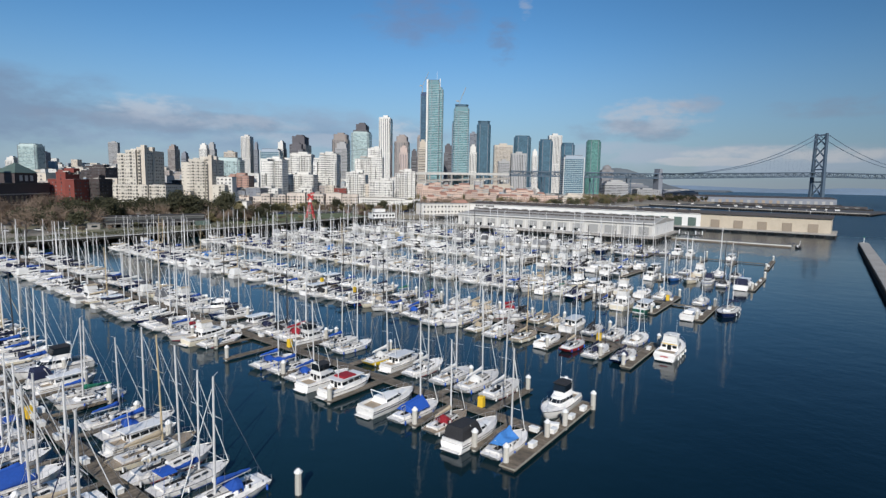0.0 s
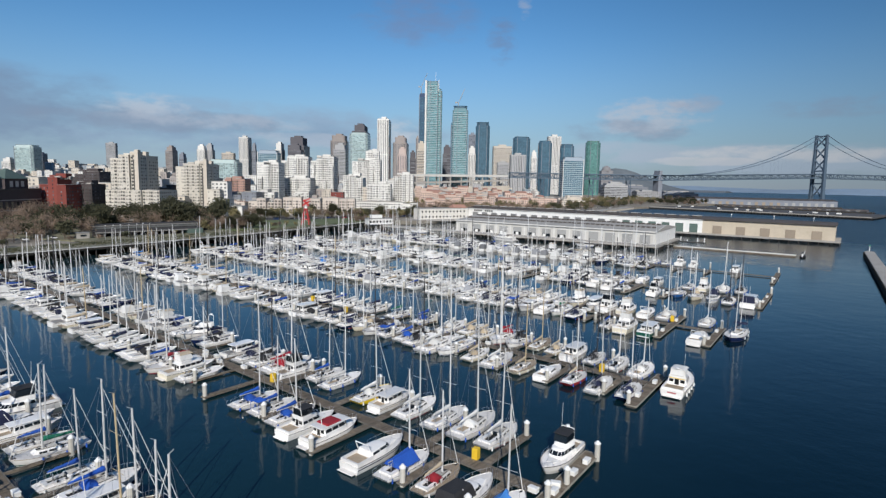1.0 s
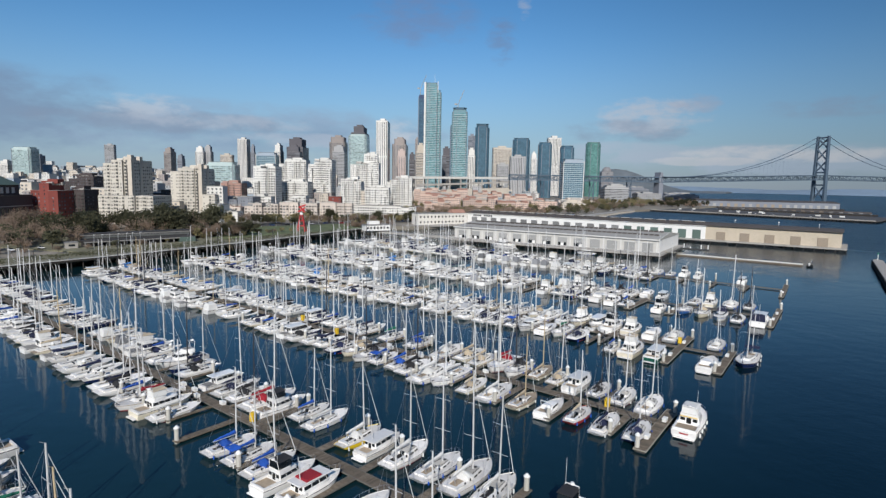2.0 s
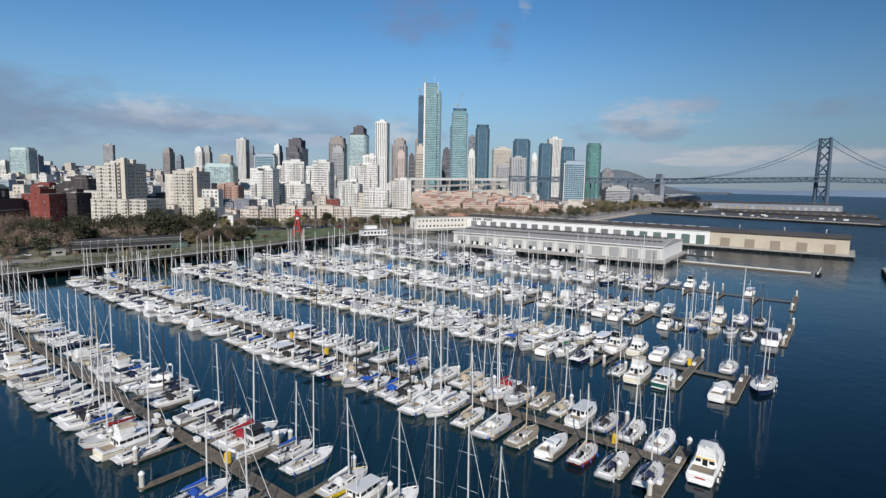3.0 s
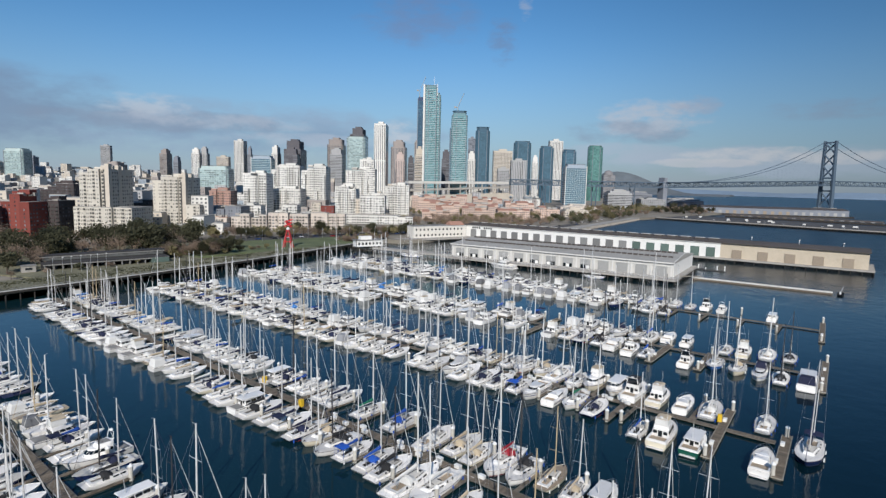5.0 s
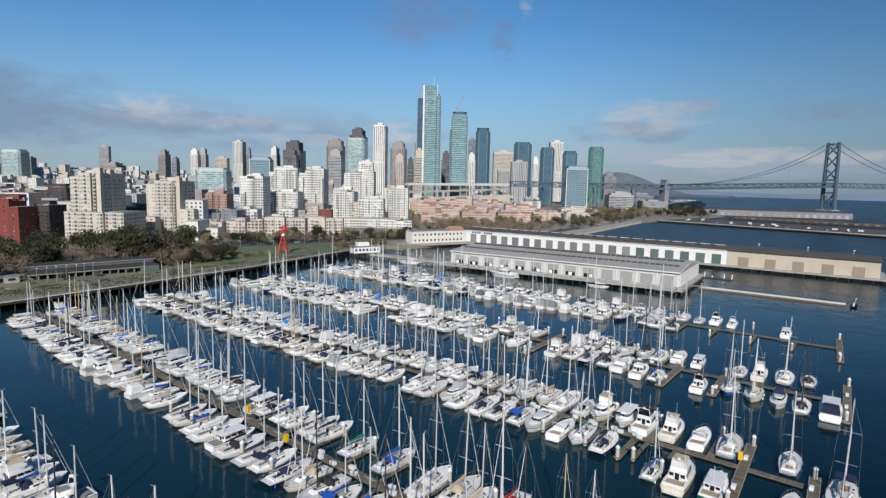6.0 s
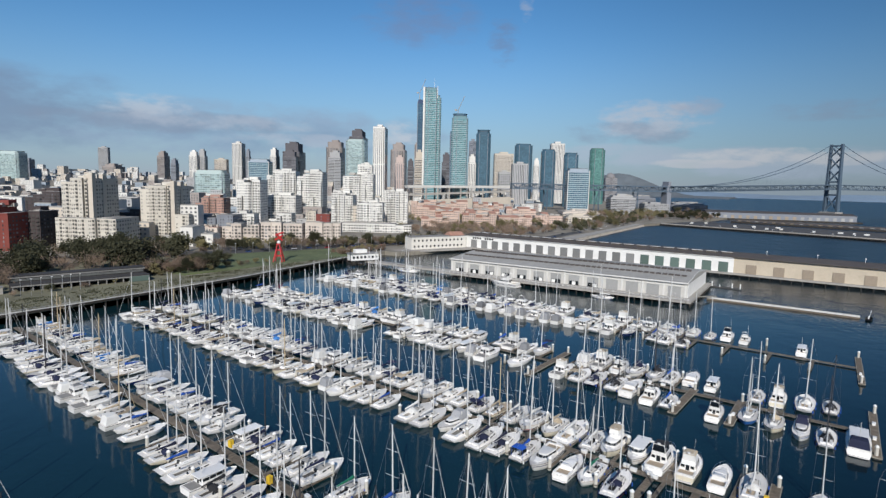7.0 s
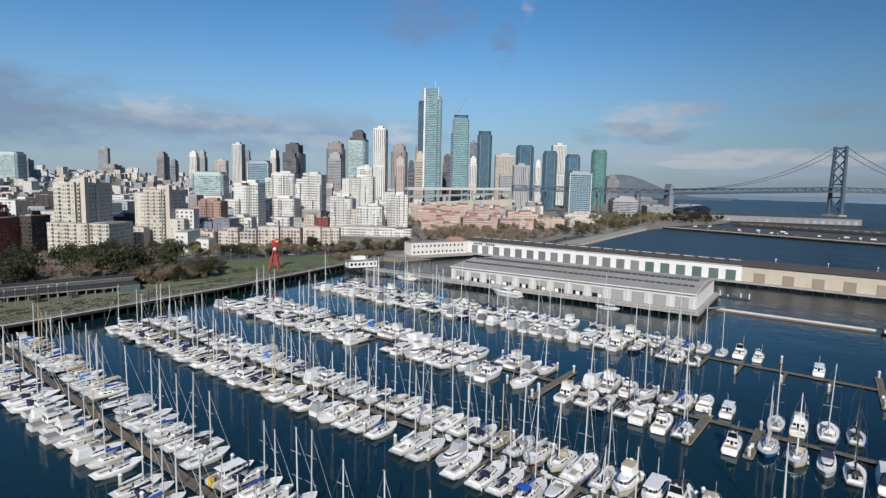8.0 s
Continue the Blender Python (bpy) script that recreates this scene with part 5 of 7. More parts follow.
def taper_box(s, y0, y1, w0, w1, z0, z1, inset=0.10, front=0.0, back=0.0):
    """A cabin: a long block that narrows forward, its top drawn in and its ends raked."""
    pts = []
    for z, d, f, b in ((z0, 0, 0, 0), (z0 + (z1 - z0) * 0.8, inset * 0.6, front * 0.8, back * 0.8), (z1, inset + 0.06, front + 0.10, back + 0.06)):
        pts.append([(-(w0 / 2 - d), y0 + b, z), ((w0 / 2 - d), y0 + b, z), ((w1 / 2 - d), y1 - f, z), (-(w1 / 2 - d), y1 - f, z)])
    return s.loft(pts, closed=True)


def house_plan(y0, y1, w0, w1, z, d, front, back):
    """The outline of a deckhouse at one height: square aft, rounded forward."""
    c = 0.30 * w1
    half = [(w0 / 2 - d - 0.12, y0 + back), (w0 / 2 - d, y0 + back + 0.12), (w1 / 2 - d, y1 - front - c), (w1 * 0.40 - d, y1 - front - c * 0.35), (w1 * 0.18, y1 - front)]
    return [(x, y, z) for x, y in half] + [(-x, y, z) for x, y in reversed(half)]


def house(s, y0, y1, w0, w1, z0, z1, inset=0.16, front=0.6, back=0.05):
    """A moulded deckhouse with rounded corners and a crowned roof."""
    rings = []
    for q, k, extra in ((0, 0, 0), (0.42, 0.35, 0), (0.82, 0.9, 0), (0.95, 1.0, 0.04), (1.0, 1.05, 0.18)):
        rings.append(house_plan(y0, y1, w0, w1, z0 + (z1 - z0) * q, inset * k + extra, front * k + extra, back * k + extra))
    return s.loft(rings, closed=True)


def house_glass(s, y0, y1, w0, w1, z0, z1, inset, front, edges, low=0.45, high=0.80):
    """Panes let into a deckhouse along some of its outline's edges."""
    def at(q):
        k = 0.35 + (q - 0.42) / 0.40 * 0.55
        return house_plan(y0, y1, w0 + 0.03, w1 + 0.03, z0 + (z1 - z0) * q, inset * k, front * k - 0.02, 0.05 * k)
    a, b = at(low), at(high)
    for i in edges:
        j = (i + 1) % len(a)
        long = math.dist(a[i], a[j])
        n = max(1, round(long / 1.25))
        for m in range(n):
            u, v = (m + 0.05) / n, (m + 0.95) / n
            mix = lambda p, q, t: tuple(p[e] + (q[e] - p[e]) * t for e in range(3))
            s.add([mix(a[i], a[j], u), mix(a[i], a[j], v), mix(b[i], b[j], v), mix(b[i], b[j], u)], [(0, 1, 2, 3)])
    return s


def u_shape(w, y0, y1, thick, z, high):
    """A raised rim round three sides of a cockpit, in one piece."""
    out = [(-w / 2, y1), (-w / 2, y0), (w / 2, y0), (w / 2, y1), (w / 2 - thick, y1), (w / 2 - thick, y0 + thick), (-w / 2 + thick, y0 + thick), (-w / 2 + thick, y1)]
    s = Shape()
    lo, hi = [(x, y, z) for x, y in out], [(x, y, z + high) for x, y in out]
    sides = [(i, (i + 1) % 8, 8 + (i + 1) % 8, 8 + i) for i in range(8)]
    return s.add(lo + hi, sides + [(8, 9, 14, 15), (9, 10, 13, 14), (10, 11, 12, 13)])


def side_glass(s, y0, y1, w0, w1, z, high, inset, side):
    """A row of panes let into one side of a cabin."""
    n = max(2, int((y1 - y0) / 1.0))
    for i in range(n):
        a, b = (i + 0.12) / n, (i + 0.88) / n
        ya, yb = y0 + (y1 - y0) * a, y0 + (y1 - y0) * b
        wa, wb = w0 + (w1 - w0) * a, w0 + (w1 - w0) * b
        p = [(side * (wa / 2 + 0.02), ya, z), (side * (wb / 2 + 0.02), yb, z), (side * (wb / 2 + 0.02 - inset), yb, z + high), (side * (wa / 2 + 0.02 - inset), ya, z + high)]
        s.add(p, [(0, 1, 2, 3) if side > 0 else (3, 2, 1, 0)])
    return s


def arch(s, y0, y1, w, z, high, lean=0.25):
    """A canvas hood on hoops."""
    rings = []
    for y, k in ((y0, 1.0), ((y0 + y1) / 2, 1.04), (y1, 0.55)):
        rings.append([(w / 2 * math.cos(a * math.pi / 8), y + (lean if k < 1 else 0), z + high * k * math.sin(a * math.pi / 8) ** 0.7 if 0 < a < 8 else z) for a in range(9)])
    return s.loft(rings, ends=True)


def sailboat(L, hull, cover, label, mast_mat=None, stripe=None, dodger=None, cabin=0.5, full=True, mast=1.28, bimini=None, mizzen=False, teak=False):
    """A moored sailboat with its mainsail stowed under a cover on the boom; bow at +y, waterline at z = 0."""
    beam, free = L * 0.345 + 0.3, 0.062 * L + 0.22
    mast_mat = mast_mat or ALLOY
    b = thing("sailboat", label, "sailboat", "moored boats")
    if full:
        part("hull", hull_shape(L, beam, free), hull, b, smooth=40)
        part("deck", deck_shape(L, beam, free), TEAK if teak else DECKW, b)
    else:
        both, top_face = hull_shape(L, beam, free), deck_shape(L, beam, free)
        count = len(both.f)
        both.add(top_face.v, top_face.f)
        part("hull", both.mesh("hull", [hull, TEAK if teak else DECKG if round(L * 10) % 5 == 1 else DECKW], 40, count), None, b)
    zc = free + 0.02
    trunk = taper_box(Shape(), -0.10 * L, 0.24 * L, beam * 0.64, beam * 0.36, zc - 0.05, zc + cabin, 0.12, 0.55, 0.0)
    count = len(trunk.f)
    taper_box(trunk, -0.085 * L, 0.17 * L, beam * 0.50, beam * 0.30, zc + cabin - 0.02, zc + cabin + 0.025, 0.03, 0.1, 0.0)
    trunk.box(0, -0.02 * L, zc + cabin + 0.02, 0.85, 0.12 * L, 0.07)
    part("cabin", trunk.mesh("cabin", [GEL, DECKG], 35, count), None, b)
    if full:
        part("toe_rail", stripe_shape(L, beam, free, 0.93, 1.02), TEAK if round(L * 10) % 3 else RUBBER, b, "dark toe rail")
        guards = Shape()
        for q, y, half, sheer in hull_rings(L, beam, free)[1:6:2]:
            for x in (-1, 1):
                guards.rod((x * (half + 0.12), y, sheer * 0.25), (x * (half + 0.12), y, sheer * 0.9), 0.12, 0.10, 6)
        part("fender", guards, CAPW if round(L * 10) % 4 else CANVAS_BLUE, b, "hanging fenders", kind="stuff")
        gear = Shape().soft(0, 0.02 * L, zc + cabin, 0.55, 0.55, 0.08, 0.03).soft(0, 0.14 * L, zc + cabin - 0.03, 0.5, 0.5, 0.08, 0.03)
        for x in (-1, 1):
            gear.rod((x * beam * 0.30, -0.13 * L, zc + 0.2), (x * beam * 0.30, -0.13 * L, zc + 0.48), 0.13, 0.10, 7)
            gear.rod((x * beam * 0.30, -0.24 * L, zc + 0.2), (x * beam * 0.30, -0.24 * L, zc + 0.48), 0.13, 0.10, 7)
            gear.rod((x * beam * 0.20, -0.05 * L, zc + cabin + 0.06), (x * beam * 0.15, 0.14 * L, zc + cabin + 0.04), 0.03, n=4)
        gear.soft(0, 0.44 * L, zc + free * 0.2, 0.25, 0.5, 0.15, 0.04)
        part("deck_gear", gear, RUBBER, b, "dark hatches, winches and handrails", kind="stuff")
    mz = 1.28 * L if mast == 1.28 else mast * L
    my = 0.09 * L
    pole = Shape().rod((0, my, zc), (0, my, zc + mz), 0.13, 0.095, 7)
    for q in (0.36, 0.68):
        pole.rod((-beam * 0.34, my - 0.12, zc + mz * q), (beam * 0.34, my - 0.12, zc + mz * q), 0.03, n=4)
    pole.rod((0, my, zc + mz), (0, my - 0.45, zc + mz + 0.25), 0.025, n=4)
    if not full:
        pole.rod((0, 0.485 * L, free * 1.25), (0, my + 0.12, zc + mz * 0.92), 0.04, 0.02, 5)
    part("mast", pole, mast_mat, b)
    bz, end = zc + cabin + 0.75, my - 0.42 * L
    if full:
        part("boom", Shape().rod((0, my, bz), (0, end, bz + 0.05), 0.07, n=6), mast_mat, b)
    rings = []
    for q, r in ((0.0, 0.26), (0.05, 0.36), (0.18, 0.31), (0.3, 0.26), (0.42, 0.25), (0.55, 0.20), (0.7, 0.21), (0.86, 0.14), (0.97, 0.12), (1.0, 0.04)):
        y = my - 0.10 + (end - my + 0.15) * q
        rings.append([(r * 0.62 * math.cos(a * math.pi / 4), y, bz + 0.10 + r * (0.9 + math.sin(a * math.pi / 4))) for a in range(8)])
    part("sail_cover", Shape().loft(rings, closed=True), cover, b, smooth=True)
    wires = Shape()
    top = (0, my, zc + mz * 0.985)
    bow, stern = (0, 0.485 * L, free * 1.25), (0, -0.49 * L, free)
    for x in (-1, 1):
        wires.rod((x * beam * 0.45, my - 0.1, free), (x * beam * 0.34, my - 0.12, zc + mz * 0.68), 0.016, n=3, caps=False)
        wires.rod((x * beam * 0.34, my - 0.12, zc + mz * 0.68), top, 0.016, n=3, caps=False)
    wires.rod(stern, top, 0.018, n=3, caps=False)
    if full:
        part("rigging", wires, WIRE, b, kind="stuff")
    if full and cabin > 0.4:
        part("furled_jib", Shape().rod(bow, (0, my + 0.15, zc + mz * 0.9), 0.055, 0.03, 6), CANVAS_WHITE if cover is not CANVAS_NAVY else cover, b)
    if not full:
        w, y0, y1 = beam * 0.56, -0.40 * L, -0.11 * L
        well = u_shape(w, y0, y1, 0.5, zc - 0.06, 0.32)
        count = len(well.f)
        well.box(0, (y0 + y1) / 2 + 0.2, zc + 0.03, w - 1.0, y1 - y0 - 0.5, 0.03)
        part("cockpit", well.mesh("cockpit", [GEL, COCKPIT], False, count), None, b, "white cockpit rim round a scuffed well")
        part("window", side_glass(side_glass(Shape(), -0.06 * L, 0.17 * L, beam * 0.62, beam * 0.45, zc + cabin * 0.26, cabin * 0.46, 0.05, 1), -0.06 * L, 0.17 * L, beam * 0.62, beam * 0.45, zc + cabin * 0.26, cabin * 0.46, 0.05, -1).box(0, -0.10 * L + 0.42, zc + 0.05, 0.75, 1.0, cabin + 0.02).soft(0, 0.30 * L, zc + 0.03, 0.65, 0.65, 0.10, 0.03).soft(0, 0.04 * L, zc + cabin, 0.55, 0.6, 0.08, 0.03).rod((beam * 0.30, -0.2 * L, zc + 0.2), (beam * 0.30, -0.2 * L, zc + 0.5), 0.14, n=6).rod((-beam * 0.30, -0.2 * L, zc + 0.2), (-beam * 0.30, -0.2 * L, zc + 0.5), 0.14, n=6), GLASSD, b, kind="stuff")
    if full:
        part("stripe", stripe_shape(L, beam, free, 0.04, 0.17), stripe or CANVAS_NAVY, b, "painted boot stripe")
        for side in (-1, 1):
            part("window", side_glass(Shape(), -0.06 * L, 0.17 * L, beam * 0.62, beam * 0.45, zc + cabin * 0.26, cabin * 0.46, 0.05, side), GLASSD, b)
        w, y0, y1 = beam * 0.56, -0.40 * L, -0.11 * L
        part("coaming", u_shape(w, y0, y1, 0.5, zc - 0.06, 0.32), GEL, b)
        wheel = Shape()
        for k in range(10):
            a0, a1 = k * math.pi / 5, (k + 1) * math.pi / 5
            wheel.rod((0.42 * math.cos(a0), y0 + 1.1, zc + 0.95 + 0.42 * math.sin(a0)), (0.42 * math.cos(a1), y0 + 1.1, zc + 0.95 + 0.42 * math.sin(a1)), 0.03, n=4, caps=False)
        part("steering_wheel", wheel.rod((0, y0 + 1.2, zc), (0, y0 + 1.2, zc + 0.95), 0.09, n=6), STEEL, b, "steel wheel and pedestal", kind="stuff")
        # black sole on the shorter boats paints in the shade of a sunken cockpit
        part("cockpit_sole", Shape().box(0, (y0 + y1) / 2 + 0.25, zc + 0.03, w - 1.0, y1 - y0 - 0.5, 0.03), TEAK if L > 10.3 else RUBBER, b)
        part("hatch", Shape().soft(0, 0.30 * L, zc + 0.03, 0.65, 0.65, 0.10, 0.03), GLASSD, b)
        part("companionway", Shape().box(0, -0.10 * L + 0.42, zc + 0.05, 0.75, 1.0, cabin + 0.02), GLASSD, b, "dark companionway hatch")
        rails = Shape()
        for x in (-1, 1):
            prev = None
            for q, y, half, sheer in hull_rings(L, beam, free)[::1]:
                p = (x * half * 0.95, y, sheer + 0.62)
                rails.rod((p[0], p[1], sheer - 0.04), p, 0.02, n=3, caps=False)
                if prev:
                    rails.rod(prev, p, 0.014, n=3, caps=False)
                prev = p
        part("lifeline", rails, STEEL, b, kind="stuff")
    if dodger:
        part("dodger", arch(Shape(), -0.17 * L, -0.06 * L, beam * 0.58, zc + 0.1, cabin + 0.55), dodger, b, smooth=False)
    if bimini:
        part("bimini", Shape().loft([[(-beam * 0.33, y, zc + 1.75), (-beam * 0.2, y, zc + 1.92), (beam * 0.2, y, zc + 1.92), (beam * 0.33, y, zc + 1.75)] for y in (-0.42 * L, -0.24 * L)]).rod((-beam * 0.32, -0.4 * L, zc), (-beam * 0.32, -0.4 * L, zc + 1.8), 0.025, n=4).rod((beam * 0.32, -0.4 * L, zc), (beam * 0.32, -0.4 * L, zc + 1.8), 0.025, n=4), bimini, b)
    if mizzen:
        part("mizzen_mast", Shape().rod((0, -0.34 * L, zc), (0, -0.34 * L, zc + 0.82 * L), 0.095, 0.07, 6), mast_mat, b)
        part("mizzen_cover", Shape().rod((0, -0.34 * L, zc + 1.5), (0, -0.52 * L, zc + 1.5), 0.2, 0.12, 6), cover, b)
    return b


def motorboat(L, hull, label, fly=False, canopy=None, trawler=False, stripe=None, full=True, top=None, hood=None):
    """A moored motor cruiser; bow at +y, waterline at z = 0."""
    beam, free = L * 0.32 + 0.35, 0.075 * L + 0.30
    b = thing("motorboat", label, "motorboat", "moored boats")
    body, strake = hull_shape(L, beam, free, 0.16, 0.5, 0.9, 0.0), stripe_shape(L, beam, free, 0.92, 1.01, 0.5, 0.9, 0.16, 0.0)
    count = len(body.f)
    body.add(strake.v, strake.f)
    part("hull", body.mesh("hull", [hull, RUBBER], 40, count), None, b)
    part("deck", deck_shape(L, beam, free, 0.06, 0.5, 0.9), DECKW, b)
    zc = free + 0.02
    h = 1.35 if trawler or fly else 0.80
    y0, y1 = (-0.22 * L, 0.20 * L) if not trawler else (-0.26 * L, 0.24 * L)
    rake = 0.9 if not trawler else 0.25
    form = (y0, y1, beam * 0.78, beam * 0.62, zc - 0.05, zc + h)
    part("cabin", house(Shape(), *form, 0.20, rake), top or GEL, b, smooth=32)
    if full:
        part("foredeck", taper_box(Shape(), y1 - 0.9, 0.36 * L, beam * 0.56, beam * 0.26, zc - 0.03, zc + 0.32, 0.12, 0.5, 0), GEL, b)
    zt = zc + h
    if not full:
        part("window", house_glass(Shape(), *form, 0.20, rake, (1, 2, 3, 4, 5, 6, 7)), GLASSD, b, kind="stuff")
    else:
        for edges in ((1,), (7,)):
            part("window", house_glass(Shape(), *form, 0.20, rake, edges), GLASSD, b)
        part("windscreen", house_glass(Shape(), *form, 0.20, rake, (2, 3, 4, 5, 6)), GLASSD, b)
    part("cockpit_sole", Shape().box(0, -0.35 * L, zc, beam * 0.72, 0.22 * L, 0.04), TEAK if full else ROOFG, b)
    if trawler or fly:
        aft = Shape()
        for k in (-1, 0, 1):
            aft.box(k * beam * 0.22, y0 + 0.05, zc + (0.1 if k == 0 else h * 0.42), beam * 0.17, 0.10, h * (0.78 if k == 0 else 0.40))
        part("aft_door", aft, GLASSD, b, "dark glazed aft door", kind="stuff")
    if full:
        part("transom_platform", Shape().soft(0, -0.5 * L - 0.3, 0.22, beam * 0.7, 0.75, 0.12, 0.04), DECKW, b)
    if full:
        part("coaming", u_shape(beam * 0.84, -0.485 * L, -0.215 * L, 0.25, zc - 0.05, 0.42), GEL, b)
    if fly:
        fy0, fy1 = -0.22 * L, 0.04 * L
        part("flybridge", house(Shape(), fy0, fy1, beam * 0.66, beam * 0.56, zt - 0.06, zt + 0.50, 0.02, 0.35, 0.0), GEL, b, smooth=32)
        part("helm_well", Shape().box(0, (fy0 + fy1) / 2 - 0.2, zt + 0.50, beam * 0.46, (fy1 - fy0) * 0.62, 0.03), ROOFG, b, "grey open helm well")
        if full:
            part("flybridge_seat", Shape().soft(0, fy0 + 0.9, zt + 0.52, beam * 0.42, 0.6, 0.35, 0.1), CANVAS_WHITE, b)
        if canopy:
            cv = Shape()
            cv.loft([[(-beam * 0.29, y, zt + 1.65), (-beam * 0.2, y, zt + 1.78), (beam * 0.2, y, zt + 1.78), (beam * 0.29, y, zt + 1.65)] for y in (fy0, fy1 - 0.3)])
            part("canopy", cv, canopy, b)
            glass = taper_box(Shape(), fy0 + 0.05, fy1 - 0.25, beam * 0.58, beam * 0.52, zt + 0.55, zt + 1.64, 0.10, 0.35, 0.0)
            part("enclosure", glass, GLASSD if canopy is CANVAS_BLACK else CANVAS_WHITE, b)
        mastlet = Shape()
        for x in (-1, 1):
            mastlet.rod((x * beam * 0.30, fy0 + 0.2, zt), (x * beam * 0.24, fy0 - 0.1, zt + 1.9), 0.06, n=5)
        mastlet.rod((-beam * 0.25, fy0 - 0.1, zt + 1.9), (beam * 0.25, fy0 - 0.1, zt + 1.9), 0.07, n=5)
        part("radar_arch", mastlet, GEL, b)
        part("radar", Shape().rod((0, fy0 - 0.1, zt + 1.95), (0, fy0 - 0.1, zt + 2.2), 0.32, 0.26, 10), GEL, b)
        if full:
            part("aerial", Shape().rod((beam * 0.25, fy0 - 0.1, zt + 1.9), (beam * 0.27, fy0 - 0.3, zt + 5.2), 0.025, n=4), GEL, b)
    elif trawler:
        part("roof", Shape().soft(0, (y0 + y1) / 2 - 0.3, zt, beam * 0.74, y1 - y0 + 0.5, 0.14, 0.05), GEL, b)
        part("mast", Shape().rod((0, y0 + 0.6, zt), (0, y0 + 0.3, zt + 3.4), 0.07, 0.05, 6), ALLOY, b)
    else:
        bow_rail = Shape()
        for x in (-1, 1):
            bow_rail.rod((x * beam * 0.33, y0, zt - 0.1), (x * beam * 0.30, y0 - 0.5, zt + 1.0), 0.06, n=5)
        bow_rail.rod((-beam * 0.30, y0 - 0.5, zt + 1.0), (beam * 0.30, y0 - 0.5, zt + 1.0), 0.08, n=5)
        part("arch", bow_rail, GEL, b)
    if hood:
        part("cockpit_cover", taper_box(Shape(), -0.47 * L, y0 + (0.9 if hood is not CANVAS_BLACK else 0.20 * L), beam * 0.80, beam * 0.72, zc + 0.1, zc + 1.95, 0.32, 0.9, 0.35), hood, b)
    if full:
        rails = Shape()
        for x in (-1, 1):
            prev = None
            for q, y, half, sheer in hull_rings(L, beam, free, 0, 0.5, 0.9)[4:]:
                p = (x * half * 0.94, y, sheer + 0.65)
                rails.rod((p[0], p[1], sheer - 0.05), p, 0.022, n=3, caps=False)
                if prev:
                    rails.rod(prev, p, 0.02, n=3, caps=False)
                prev = p
        part("bow_rail", rails, STEEL, b, kind="stuff")
        if stripe:
            part("stripe", stripe_shape(L, beam, free, 0.60, 0.72, 0.5, 0.9, 0.16, 0.0), stripe, b, "painted hull stripe")
    return b


SAIL = [
    sailboat(9.2, GEL, CANVAS_BLUE, "white fibreglass sailboat with a bright blue sail cover", stripe=CANVAS_BLUE, dodger=CANVAS_BLUE),
    sailboat(10.2, GEL, CANVAS_NAVY, "white fibreglass sailboat with a navy sail cover", stripe=CANVAS_NAVY, dodger=CANVAS_NAVY),
    sailboat(9.8, GEL, CANVAS_WHITE, "white fibreglass sailboat with a white sail cover", stripe=REDH),
    sailboat(8.6, GEL, CANVAS_BLUE, "small white sailboat with a blue sail cover", stripe=BLUEH),
    sailboat(10.8, GEL, CANVAS_WHITE, "long white racing sailboat with a bare boom", stripe=NAVY, cabin=0.34, mast=1.36),
    sailboat(9.4, CREAM, CANVAS_TAN, "cream-hulled sailboat with tan canvas", stripe=TEAK, dodger=CANVAS_TAN),
    sailboat(10.0, NAVY, CANVAS_NAVY, "navy-hulled sailboat with white deck", stripe=REDH, dodger=CANVAS_NAVY),
    sailboat(9.0, GEL, CANVAS_BLUE, "white sailboat with blue cover and blue bimini", stripe=CANVAS_BLUE, bimini=CANVAS_BLUE),
    sailboat(11.2, GEL, CANVAS_WHITE, "large white cruising sailboat with a white dodger", stripe=CANVAS_NAVY, dodger=CANVAS_WHITE, mast=1.3),
    sailboat(9.6, GEL, CANVAS_BLACK, "white sailboat with dark canvas and a dark mast", mast_mat=DARKMAST, stripe=RUBBER, dodger=CANVAS_BLACK),
    sailboat(8.8, GEL, CANVAS_GREEN, "white sailboat with a green sail cover", stripe=GREENH),
    sailboat(10.4, GEL, CANVAS_RED, "white sailboat with a maroon sail cover", stripe=CANVAS_RED, dodger=CANVAS_RED),
]
